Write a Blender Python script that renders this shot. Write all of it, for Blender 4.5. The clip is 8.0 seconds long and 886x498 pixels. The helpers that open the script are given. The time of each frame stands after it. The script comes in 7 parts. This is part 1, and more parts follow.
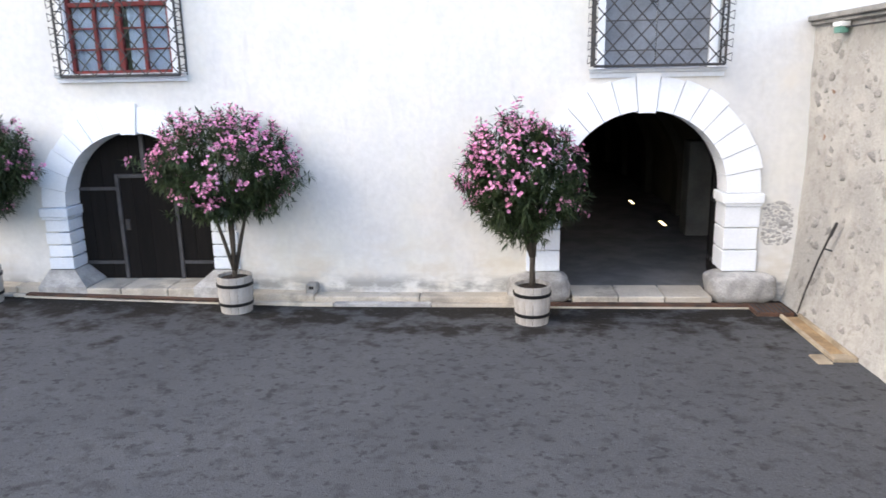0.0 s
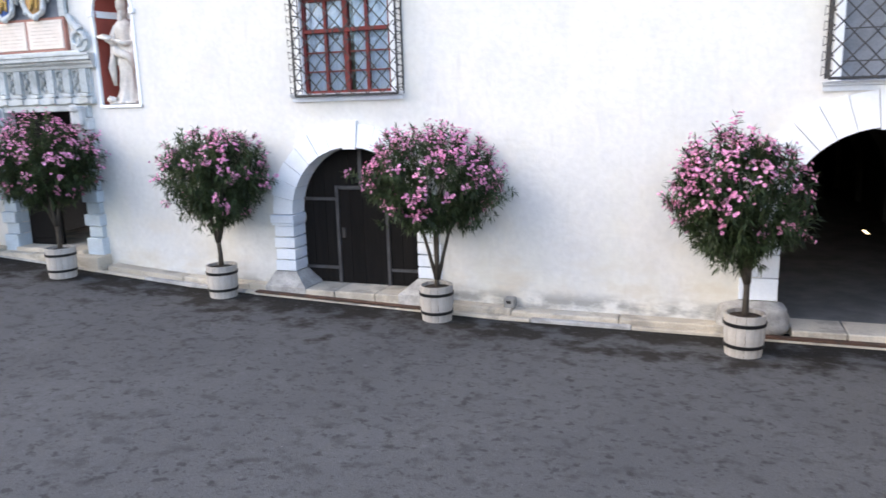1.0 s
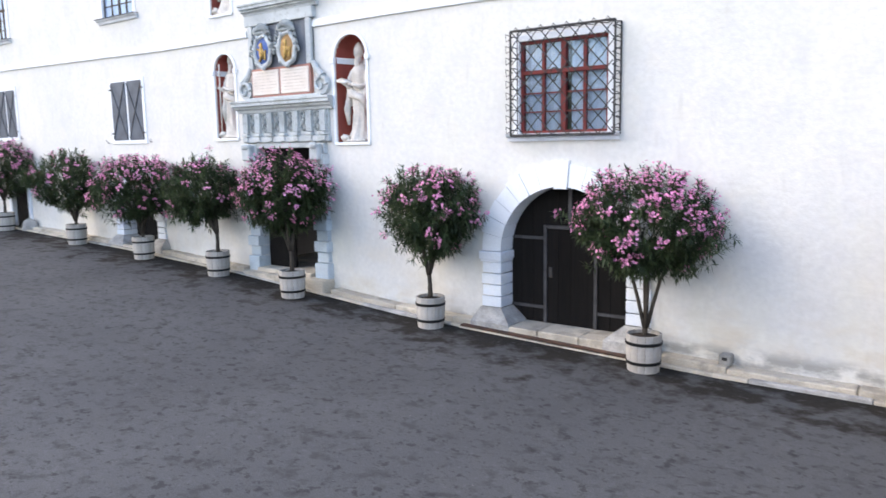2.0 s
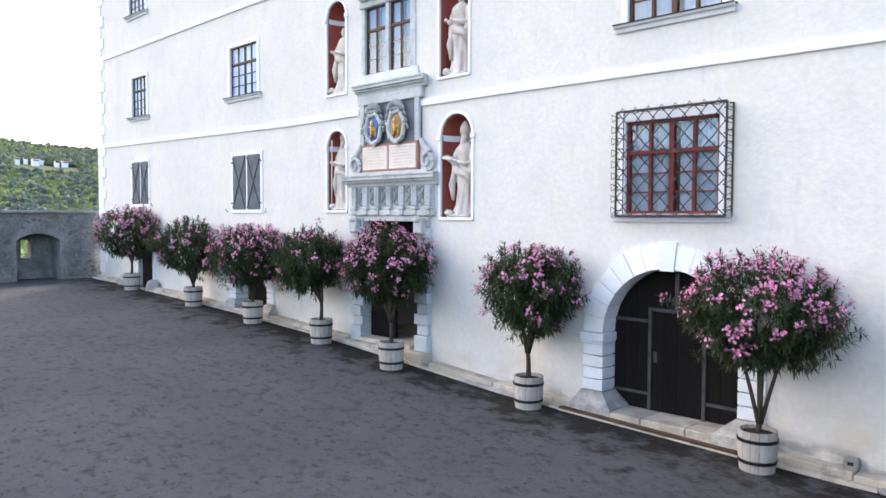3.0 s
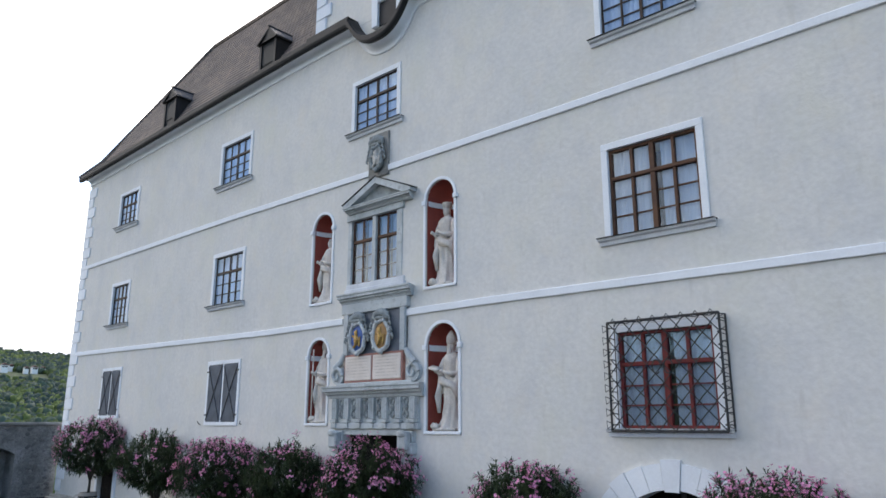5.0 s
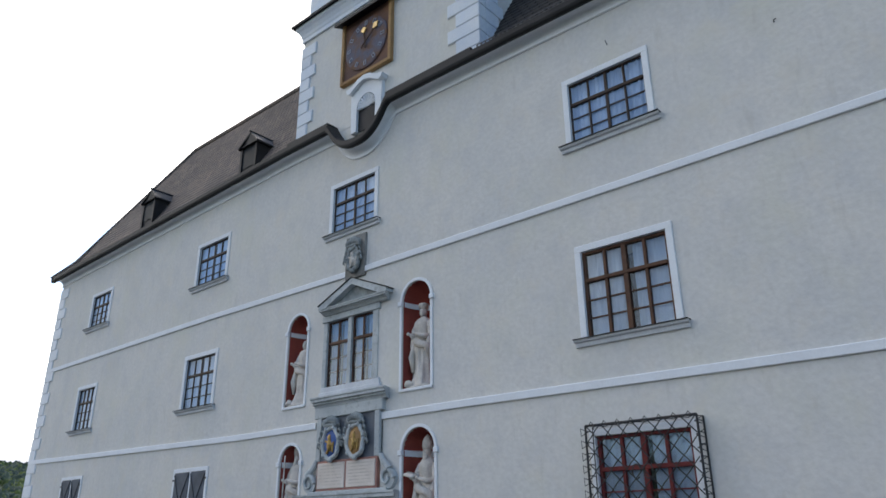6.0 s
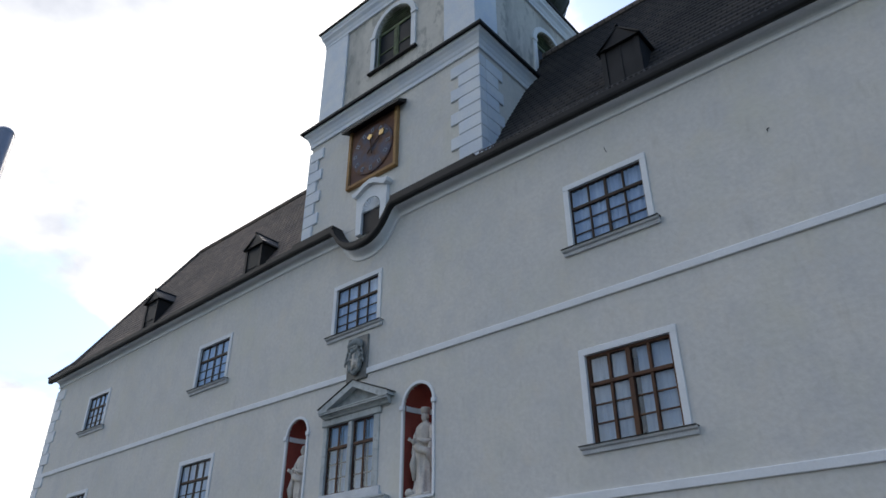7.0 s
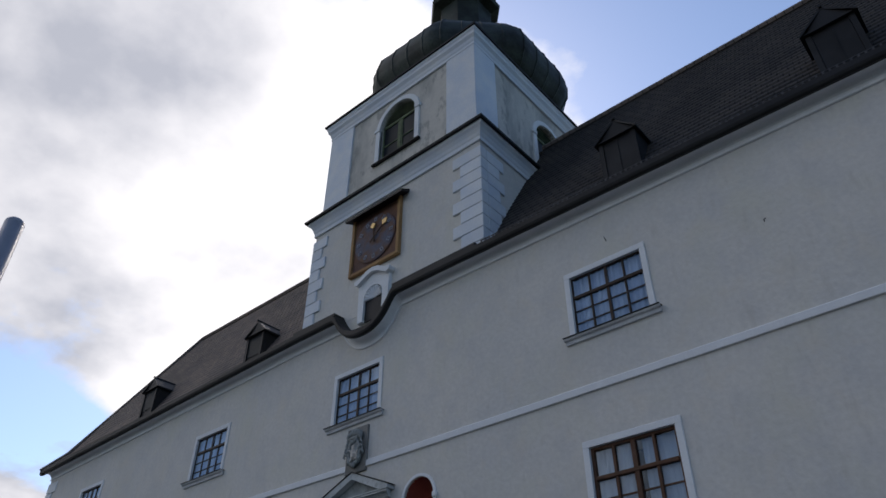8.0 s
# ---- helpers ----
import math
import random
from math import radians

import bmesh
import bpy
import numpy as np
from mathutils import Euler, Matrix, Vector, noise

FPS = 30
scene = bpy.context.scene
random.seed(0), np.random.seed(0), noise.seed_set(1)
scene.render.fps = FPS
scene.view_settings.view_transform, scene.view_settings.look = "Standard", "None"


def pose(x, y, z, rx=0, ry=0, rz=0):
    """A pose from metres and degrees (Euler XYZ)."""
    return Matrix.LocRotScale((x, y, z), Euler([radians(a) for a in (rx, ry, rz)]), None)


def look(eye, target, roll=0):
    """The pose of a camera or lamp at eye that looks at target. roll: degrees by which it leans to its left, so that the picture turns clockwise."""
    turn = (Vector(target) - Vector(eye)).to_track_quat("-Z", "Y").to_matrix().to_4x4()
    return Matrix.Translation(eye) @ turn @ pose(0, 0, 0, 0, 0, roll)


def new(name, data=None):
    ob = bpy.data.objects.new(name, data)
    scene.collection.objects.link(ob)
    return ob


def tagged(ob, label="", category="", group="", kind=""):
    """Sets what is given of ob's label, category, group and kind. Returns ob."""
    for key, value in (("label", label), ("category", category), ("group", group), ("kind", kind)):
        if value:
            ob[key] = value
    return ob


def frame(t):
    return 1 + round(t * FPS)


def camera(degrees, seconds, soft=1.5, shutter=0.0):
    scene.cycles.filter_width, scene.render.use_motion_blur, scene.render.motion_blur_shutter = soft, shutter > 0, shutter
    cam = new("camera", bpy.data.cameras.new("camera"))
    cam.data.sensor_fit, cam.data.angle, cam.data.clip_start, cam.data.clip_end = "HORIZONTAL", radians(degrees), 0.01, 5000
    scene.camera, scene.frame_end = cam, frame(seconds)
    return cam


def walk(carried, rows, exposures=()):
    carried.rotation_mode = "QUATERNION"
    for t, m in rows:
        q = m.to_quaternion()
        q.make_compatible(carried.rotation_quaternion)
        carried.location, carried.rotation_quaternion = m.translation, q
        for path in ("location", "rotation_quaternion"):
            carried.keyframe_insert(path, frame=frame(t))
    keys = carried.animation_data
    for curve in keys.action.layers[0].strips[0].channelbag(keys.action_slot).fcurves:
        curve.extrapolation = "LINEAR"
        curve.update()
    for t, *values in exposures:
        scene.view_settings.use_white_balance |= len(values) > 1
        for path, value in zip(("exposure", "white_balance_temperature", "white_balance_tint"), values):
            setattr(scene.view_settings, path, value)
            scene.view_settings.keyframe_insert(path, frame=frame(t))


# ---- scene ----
cam = camera(63.0, 8.0, shutter=0.2)
PATH = [
    (0, (-0.225, -10.465, 3.31), (-0.36, -8.524, 2.845), -1.1),
    (0.5, (-0.258, -10.466, 3.262), (-0.637, -8.551, 2.826), -1.3),
    (1, (-0.285, -10.465, 3.215), (-0.947, -8.619, 2.823), -1.6),
    (1.5, (-0.315, -10.420, 3.225), (-1.261, -8.693, 2.877), -1.4),
    (2, (-0.295, -10.350, 3.250), (-1.469, -8.755, 2.970), -1.0),
    (2.2, (-0.300, -10.335, 3.275), (-1.543, -8.788, 3.024), -0.7),
    (3.3, (-0.366, -10.301, 3.409), (-1.781, -8.887, 3.395), 0.5),
    (3.5, (-0.433, -10.256, 3.419), (-1.849, -8.844, 3.461), 0.5),
    (4, (-0.659, -10.175, 3.491), (-2.052, -8.751, 3.669), -0.2),
    (4.5, (-0.679, -10.168, 3.497), (-2.039, -8.738, 3.823), -0.0),
    (4.7, (-0.677, -10.167, 3.497), (-2.021, -8.737, 3.884), 0.1),
    (5.8, (-0.652, -10.177, 3.488), (-1.882, -8.755, 4.169), -0.5),
    (6, (-0.648, -10.178, 3.487), (-1.859, -8.767, 4.224), -0.5),
    (6.5, (-0.642, -10.181, 3.485), (-1.814, -8.813, 4.353), -0.4),
    (7, (-0.649, -10.178, 3.487), (-1.785, -8.864, 4.477), -0.1),
    (7.5, (-0.629, -10.185, 3.481), (-1.728, -8.926, 4.58), 0.1),
    (8, (-0.599, -10.196, 3.471), (-1.655, -8.987, 4.664), 0.2),
]
EXPOSURE = [(0, 2.84, 7650, 16), (1.0, 2.82, 7700, 17), (2.0, 2.78, 7720, 17), (3.5, 2.42, 7520, 16), (4.5, 1.82, 7240, 14),
            (6.0, 1.12, 6980, 11), (6.5, 0.92, 6930, 11), (7.0, 0.66, 6880, 11), (7.5, 0.34, 6760, 13), (8.0, 0.05, 6700, 14)]
walk(cam, [(t, look(eye, target, roll)) for t, eye, target, roll in PATH], EXPOSURE)

# ---- sky and sun ----
SUN_EL, SUN_AZ = radians(42), radians(-46)
world = bpy.data.worlds.new("sky")
scene.world = world
world.use_nodes = True
wn, wl = world.node_tree.nodes, world.node_tree.links
wn.clear()


def wnode(kind, **props):
    n = wn.new(kind)
    for k, v in props.items():
        if k == "op":
            n.operation = v
    return n


w_out, w_bg = wnode("ShaderNodeOutputWorld"), wnode("ShaderNodeBackground")
w_sky = wnode("ShaderNodeTexSky")
w_sky.sky_type = "NISHITA"
w_sky.sun_disc = False
w_sky.sun_elevation, w_sky.sun_rotation = SUN_EL, SUN_AZ
w_sky.dust_density, w_sky.ozone_density = 0.3, 2.5
w_co, w_sep = wnode("ShaderNodeTexCoord"), wnode("ShaderNodeSeparateXYZ")
w_up = wnode("ShaderNodeMath", op="MAXIMUM")
w_up.inputs[1].default_value = 0.0
w_add = wnode("ShaderNodeMath", op="ADD")
w_add.inputs[1].default_value = 0.22
w_dx, w_dy = wnode("ShaderNodeMath", op="DIVIDE"), wnode("ShaderNodeMath", op="DIVIDE")
w_plane = wnode("ShaderNodeCombineXYZ")
w_plane.inputs[2].default_value = 1.9
w_big, w_fine = wnode("ShaderNodeTexNoise"), wnode("ShaderNodeTexNoise")
w_big.inputs["Scale"].default_value, w_big.inputs["Detail"].default_value, w_big.inputs["Roughness"].default_value = 0.8, 9, 0.55
w_fine.inputs["Scale"].default_value, w_fine.inputs["Detail"].default_value = 1.5, 8
w_cover, w_shade = wnode("ShaderNodeValToRGB"), wnode("ShaderNodeValToRGB")
w_cover.color_ramp.elements[0].position, w_cover.color_ramp.elements[1].position = 0.43, 0.47
w_shade.color_ramp.elements[0].position, w_shade.color_ramp.elements[1].position = 0.37, 0.66
w_shade.color_ramp.elements[0].color = (0.36, 0.39, 0.45, 1)
w_shade.color_ramp.elements[1].color = (1.25, 1.25, 1.24, 1)
w_gain = wnode("ShaderNodeVectorMath", op="SCALE")
w_gain.inputs["Scale"].default_value = 0.13
w_mix = wnode("ShaderNodeMix")
w_mix.data_type = "RGBA"
wl.new(w_co.outputs["Generated"], w_sep.inputs[0])
wl.new(w_sep.outputs[2], w_up.inputs[0])
wl.new(w_up.outputs[0], w_add.inputs[0])
wl.new(w_sep.outputs[0], w_dx.inputs[0])
wl.new(w_sep.outputs[1], w_dy.inputs[0])
wl.new(w_add.outputs[0], w_dx.inputs[1])
wl.new(w_add.outputs[0], w_dy.inputs[1])
wl.new(w_dx.outputs[0], w_plane.inputs[0])
wl.new(w_dy.outputs[0], w_plane.inputs[1])
for n in (w_big, w_fine):
    wl.new(w_plane.outputs[0], n.inputs["Vector"])
wl.new(w_fine.outputs[0], w_shade.inputs[0])
wl.new(w_sky.outputs[0], w_gain.inputs[0])
wl.new(w_cover.outputs[0], w_mix.inputs[0])
wl.new(w_gain.outputs[0], w_mix.inputs[6])
wl.new(w_shade.outputs[0], w_mix.inputs[7])
# the whole sky is brighter towards the hidden sun
w_dot, w_glow, w_lit = wnode("ShaderNodeVectorMath", op="DOT_PRODUCT"), wnode("ShaderNodeMapRange"), wnode("ShaderNodeVectorMath", op="SCALE")
w_dot.inputs[1].default_value = (math.sin(SUN_AZ) * math.cos(SUN_EL), math.cos(SUN_AZ) * math.cos(SUN_EL), math.sin(SUN_EL))
w_glow.inputs["From Min"].default_value, w_glow.inputs["From Max"].default_value = -0.3, 1.0
w_glow.inputs["To Min"].default_value, w_glow.inputs["To Max"].default_value = 0.86, 1.38
wl.new(w_co.outputs["Generated"], w_dot.inputs[0])
wl.new(w_dot.outputs["Value"], w_glow.inputs[0])
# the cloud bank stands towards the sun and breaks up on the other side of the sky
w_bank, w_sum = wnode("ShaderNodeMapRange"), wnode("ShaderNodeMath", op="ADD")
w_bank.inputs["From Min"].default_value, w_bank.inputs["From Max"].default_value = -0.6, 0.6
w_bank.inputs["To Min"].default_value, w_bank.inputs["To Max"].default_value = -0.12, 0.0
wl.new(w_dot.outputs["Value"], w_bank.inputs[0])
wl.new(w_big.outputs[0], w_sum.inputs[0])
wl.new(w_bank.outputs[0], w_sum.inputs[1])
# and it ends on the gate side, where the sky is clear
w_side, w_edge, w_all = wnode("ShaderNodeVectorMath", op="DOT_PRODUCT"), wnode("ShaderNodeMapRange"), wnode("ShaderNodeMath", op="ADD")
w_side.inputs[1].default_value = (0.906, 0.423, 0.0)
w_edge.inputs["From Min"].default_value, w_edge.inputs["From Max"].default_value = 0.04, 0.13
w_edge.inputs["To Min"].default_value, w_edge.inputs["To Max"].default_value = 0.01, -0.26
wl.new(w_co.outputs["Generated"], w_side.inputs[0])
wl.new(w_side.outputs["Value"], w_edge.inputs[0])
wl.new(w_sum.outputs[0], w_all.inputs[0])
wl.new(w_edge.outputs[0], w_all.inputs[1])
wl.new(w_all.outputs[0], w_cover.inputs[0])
wl.new(w_mix.outputs[2], w_lit.inputs[0])
wl.new(w_glow.outputs[0], w_lit.inputs["Scale"])
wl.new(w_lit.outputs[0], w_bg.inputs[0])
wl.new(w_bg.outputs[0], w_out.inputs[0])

sun = new("sun", bpy.data.lights.new("sun", "SUN"))
sun.data.energy, sun.data.angle, sun.data.color = 0.75, radians(10), (1.0, 0.94, 0.86)
sun.matrix_world = look((0, 0, 0), (-math.sin(SUN_AZ) * math.cos(SUN_EL), -math.cos(SUN_AZ) * math.cos(SUN_EL), -math.sin(SUN_EL)))


# ---- materials ----
def mat(name, col, rough=0.8, col2=None, var=0.12, scale=1.5, fine=35.0, bump=0.12, metal=0.0, rand=0.0, size=0.02, stretch=(1, 1, 1), spec=0.3):
    """A worn surface: two scales of colour, fine relief, and a shade of its own for each piece."""
    m = bpy.data.materials.new(name)
    m.use_nodes = True
    nt = m.node_tree
    n, l = nt.nodes, nt.links
    b = n["Principled BSDF"]
    b.inputs["Metallic"].default_value = metal
    b.inputs["Specular IOR Level"].default_value = spec
    co, mp = n.new("ShaderNodeTexCoord"), n.new("ShaderNodeMapping")
    mp.inputs["Scale"].default_value = stretch
    l.new(co.outputs["Object"], mp.inputs[0])
    big, small = n.new("ShaderNodeTexNoise"), n.new("ShaderNodeTexNoise")
    big.inputs["Scale"].default_value, big.inputs["Detail"].default_value = scale, 6
    small.inputs["Scale"].default_value, small.inputs["Detail"].default_value = fine, 5
    for q in (big, small):
        l.new(mp.outputs[0], q.inputs["Vector"])
    ramp = n.new("ShaderNodeValToRGB")
    c2 = col2 or tuple(c * (1 - 2 * var) for c in col)
    ramp.color_ramp.elements[0].position, ramp.color_ramp.elements[1].position = 0.36, 0.62
    ramp.color_ramp.elements[0].color, ramp.color_ramp.elements[1].color = (*c2, 1), (*col, 1)
    l.new(big.outputs[0], ramp.inputs[0])
    val = n.new("ShaderNodeMapRange")
    val.inputs["To Min"].default_value, val.inputs["To Max"].default_value = 1 - var, 1 + var
    val.inputs["From Min"].default_value, val.inputs["From Max"].default_value = 0.3, 0.7
    l.new(small.outputs[0], val.inputs[0])
    hsv = n.new("ShaderNodeHueSaturation")
    l.new(ramp.outputs[0], hsv.inputs["Color"])
    if rand:
        info, own, mul = n.new("ShaderNodeObjectInfo"), n.new("ShaderNodeMapRange"), n.new("ShaderNodeMath")
        own.inputs["To Min"].default_value, own.inputs["To Max"].default_value = 1 - rand, 1 + rand
        mul.operation = "MULTIPLY"
        l.new(info.outputs["Random"], own.inputs[0])
        l.new(own.outputs[0], mul.inputs[0])
        l.new(val.outputs[0], mul.inputs[1])
        l.new(mul.outputs[0], hsv.inputs["Value"])
    else:
        l.new(val.outputs[0], hsv.inputs["Value"])
    l.new(hsv.outputs[0], b.inputs["Base Color"])
    rr = n.new("ShaderNodeMapRange")
    rr.inputs["To Min"].default_value, rr.inputs["To Max"].default_value = max(0.03, rough - 0.12), min(1, rough + 0.12)
    l.new(small.outputs[0], rr.inputs[0])
    l.new(rr.outputs[0], b.inputs["Roughness"])
    if bump:
        add, bp = n.new("ShaderNodeMath"), n.new("ShaderNodeBump")
        add.operation = "ADD"
        l.new(big.outputs[0], add.inputs[0])
        l.new(small.outputs[0], add.inputs[1])
        bp.inputs["Strength"].default_value, bp.inputs["Distance"].default_value = bump, size
        l.new(add.outputs[0], bp.inputs["Height"])
        l.new(bp.outputs[0], b.inputs["Normal"])
    return m


def insert_mix(m, factor_nodes, colour):
    """Lays a stain of one colour over a material's base colour; factor_nodes builds its shape."""
    nt = m.node_tree
    n, l = nt.nodes, nt.links
    b = n["Principled BSDF"]
    old = b.inputs["Base Color"].links[0].from_socket
    mix = n.new("ShaderNodeMix")
    mix.data_type = "RGBA"
    l.new(old, mix.inputs[6])
    mix.inputs[7].default_value = (*colour, 1)
    l.new(factor_nodes(n, l), mix.inputs[0])
    l.new(mix.outputs[2], b.inputs["Base Color"])


def blotch(scale, low, high, strength=1.0, stretch=(1, 1, 1), zmax=None, fade=0.5, detail=6, offset=(0, 0, 0)):
    """The shape of stains: patches of noise, if asked only on the lowest part of a wall."""
    def build(n, l):
        co, mp, q = n.new("ShaderNodeTexCoord"), n.new("ShaderNodeMapping"), n.new("ShaderNodeTexNoise")
        mp.inputs["Scale"].default_value, mp.inputs["Location"].default_value = stretch, offset
        q.inputs["Scale"].default_value, q.inputs["Detail"].default_value, q.inputs["Roughness"].default_value = scale, detail, 0.6
        l.new(co.outputs["Object"], mp.inputs[0])
        l.new(mp.outputs[0], q.inputs["Vector"])
        r = n.new("ShaderNodeMapRange")
        r.inputs["From Min"].default_value, r.inputs["From Max"].default_value, r.inputs["To Max"].default_value = low, high, strength
        l.new(q.outputs[0], r.inputs[0])
        if zmax is None:
            return r.outputs[0]
        s, z, mu = n.new("ShaderNodeSeparateXYZ"), n.new("ShaderNodeMapRange"), n.new("ShaderNodeMath")
        l.new(co.outputs["Object"], s.inputs[0])
        z.inputs["From Min"].default_value, z.inputs["From Max"].default_value = zmax, zmax - fade
        l.new(s.outputs[2], z.inputs[0])
        mu.operation = "MULTIPLY"
        l.new(r.outputs[0], mu.inputs[0])
        l.new(z.outputs[0], mu.inputs[1])
        return mu.outputs[0]
    return build



def damp(n, l):
    """Damp stains with ragged edges, most of them where the tubs are watered."""
    base = blotch(2.4, 0.0, 1.0, 1.0, (0.85, 1, 1), detail=12, offset=(5, 2, 0))(n, l)
    co, s, r, ad, out = n.new("ShaderNodeTexCoord"), n.new("ShaderNodeSeparateXYZ"), n.new("ShaderNodeMapRange"), n.new("ShaderNodeMath"), n.new("ShaderNodeMapRange")
    l.new(co.outputs["Object"], s.inputs[0])
    r.inputs["From Min"].default_value, r.inputs["From Max"].default_value = -2.6, -0.5
    r.inputs["To Min"].default_value, r.inputs["To Max"].default_value = -0.20, 0.13
    l.new(s.outputs[1], r.inputs[0])
    ad.operation = "ADD"
    l.new(base, ad.inputs[0])
    l.new(r.outputs[0], ad.inputs[1])
    out.inputs["From Min"].default_value, out.inputs["From Max"].default_value, out.inputs["To Max"].default_value = 0.475, 0.60, 0.92
    l.new(ad.outputs[0], out.inputs[0])
    return out.outputs[0]


PLASTER = mat("lime_plaster", (0.69, 0.67, 0.63), 0.92, (0.635, 0.63, 0.61), 0.055, 0.45, 11, 0.22, size=0.03)
insert_mix(PLASTER, blotch(0.55, 0.53, 0.72, 0.45, (1, 1, 0.6), detail=9), (0.60, 0.58, 0.53))
insert_mix(PLASTER, blotch(2.0, 0.47, 0.66, 0.45, (1, 1, 0.8), detail=9, offset=(9, 0, 4)), (0.555, 0.555, 0.555))
insert_mix(PLASTER, blotch(1.7, 0.52, 0.70, 0.45, (1, 1, 0.9), offset=(1, 0, 8)), (0.70, 0.65, 0.565))
insert_mix(PLASTER, blotch(0.8, 0.50, 0.68, 0.45, (1, 1, 0.7), detail=8, offset=(6, 0, 3)), (0.655, 0.645, 0.545))
insert_mix(PLASTER, blotch(5.0, 0.58, 0.72, 0.5, (1, 1, 0.25), offset=(3, 1, 2)), (0.55, 0.53, 0.49))
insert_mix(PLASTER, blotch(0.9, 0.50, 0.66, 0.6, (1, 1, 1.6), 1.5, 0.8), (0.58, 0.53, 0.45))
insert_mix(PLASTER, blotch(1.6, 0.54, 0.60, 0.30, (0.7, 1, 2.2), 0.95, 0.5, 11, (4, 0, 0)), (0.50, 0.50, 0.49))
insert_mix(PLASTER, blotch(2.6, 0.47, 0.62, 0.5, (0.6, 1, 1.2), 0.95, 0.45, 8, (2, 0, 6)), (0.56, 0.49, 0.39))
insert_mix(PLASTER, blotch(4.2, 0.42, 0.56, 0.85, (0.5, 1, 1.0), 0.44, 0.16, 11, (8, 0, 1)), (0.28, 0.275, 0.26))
WHITE = mat("white_limewash", (0.80, 0.825, 0.85), 0.85, None, 0.03, 2.0, 25, 0.15, size=0.01, rand=0.03)
TOWERPLASTER = mat("weathered_tower_plaster", (0.64, 0.615, 0.56), 0.92, (0.56, 0.54, 0.50), 0.05, 0.6, 9, 0.2, size=0.03)
insert_mix(TOWERPLASTER, blotch(1.1, 0.46, 0.60, 0.7, (1, 1, 0.35), detail=9, offset=(3, 4, 1)), (0.36, 0.36, 0.34))
insert_mix(TOWERPLASTER, blotch(3.0, 0.54, 0.62, 0.6, (1, 1, 0.5), detail=9, offset=(1, 2, 7)), (0.28, 0.28, 0.26))
# plaster far darker than outside: the passage's shade is in its colour
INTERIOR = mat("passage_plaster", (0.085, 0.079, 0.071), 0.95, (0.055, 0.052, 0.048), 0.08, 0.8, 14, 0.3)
BLUEWHITE = mat("pale_blue_limewash", (0.66, 0.72, 0.80), 0.85, (0.76, 0.79, 0.82), 0.04, 1.6, 22, 0.2, size=0.012, rand=0.06)
BASESTONE = mat("granite_block", (0.47, 0.455, 0.43), 0.88, (0.30, 0.29, 0.275), 0.14, 4.5, 40, 0.6, size=0.03)
SLAB = mat("sandstone_slab", (0.56, 0.50, 0.41), 0.85, (0.43, 0.38, 0.31), 0.10, 1.4, 45, 0.3, rand=0.12)
insert_mix(SLAB, blotch(2.2, 0.52, 0.62, 0.55), (0.22, 0.20, 0.17))
OCHRESLAB = mat("stained_gutter_stone", (0.40, 0.33, 0.24), 0.85, (0.24, 0.19, 0.13), 0.12, 3, 45, 0.3)
RUST = mat("rusted_channel", (0.12, 0.06, 0.04), 0.75, (0.06, 0.04, 0.03), 0.2, 4, 60, 0.4)
OCHRE = mat("ochre_gutter_stone", (0.36, 0.24, 0.13), 0.85, (0.24, 0.16, 0.09), 0.15, 4, 40, 0.3)
PAVING = mat("passage_paving", (0.19, 0.185, 0.18), 0.9, (0.13, 0.13, 0.125), 0.15, 2.5, 40, 0.4)
ASPHALT = mat("worn_asphalt", (0.085, 0.0865, 0.0885), 0.93, (0.073, 0.0745, 0.0765), 0.18, 0.35, 70, 0.8, size=0.015, spec=0.06)
insert_mix(ASPHALT, blotch(0.8, 0.45, 0.75, 0.35, (0.8, 1.0, 1), detail=9), (0.052, 0.053, 0.055))
insert_mix(ASPHALT, damp, (0.022, 0.019, 0.016))
insert_mix(ASPHALT, blotch(4.5, 0.52, 0.66, 0.5, (1, 1.1, 1), detail=10, offset=(2, 9, 0)), (0.034, 0.033, 0.033))
insert_mix(ASPHALT, blotch(6.5, 0.585, 0.64, 0.65, (0.95, 1.1, 1), detail=9, offset=(7, 3, 0)), (0.030, 0.030, 0.030))
insert_mix(ASPHALT, blotch(16.0, 0.60, 0.65, 0.55, (0.7, 1.1, 1), offset=(1, 5, 0)), (0.034, 0.034, 0.034))
insert_mix(ASPHALT, blotch(11.0, 0.60, 0.68, 0.4, (0.8, 1.0, 1), offset=(4, 8, 0)), (0.11, 0.113, 0.117))
insert_mix(ASPHALT, blotch(38.0, 0.71, 0.74, 0.9), (0.30, 0.28, 0.25))
RUBBLE = mat("lime_mortar", (0.41, 0.395, 0.365), 0.95, (0.33, 0.32, 0.30), 0.12, 1.3, 30, 0.45, size=0.03)
insert_mix(RUBBLE, blotch(3.5, 0.52, 0.60, 0.65, detail=9, offset=(0, 3, 1)), (0.33, 0.315, 0.29))
insert_mix(RUBBLE, blotch(7.0, 0.56, 0.63, 0.6, detail=9, offset=(5, 1, 1)), (0.27, 0.25, 0.225))
insert_mix(RUBBLE, blotch(1.1, 0.54, 0.66, 0.6, (1, 1, 0.7)), (0.50, 0.475, 0.43))
GREYRUBBLE = mat("weathered_mortar", (0.25, 0.25, 0.245), 0.95, (0.155, 0.155, 0.15), 0.2, 1.8, 18, 0.9, size=0.05)
STONE = mat("field_stone", (0.36, 0.345, 0.32), 0.9, (0.23, 0.222, 0.21), 0.12, 5, 50, 0.4, rand=0.24)
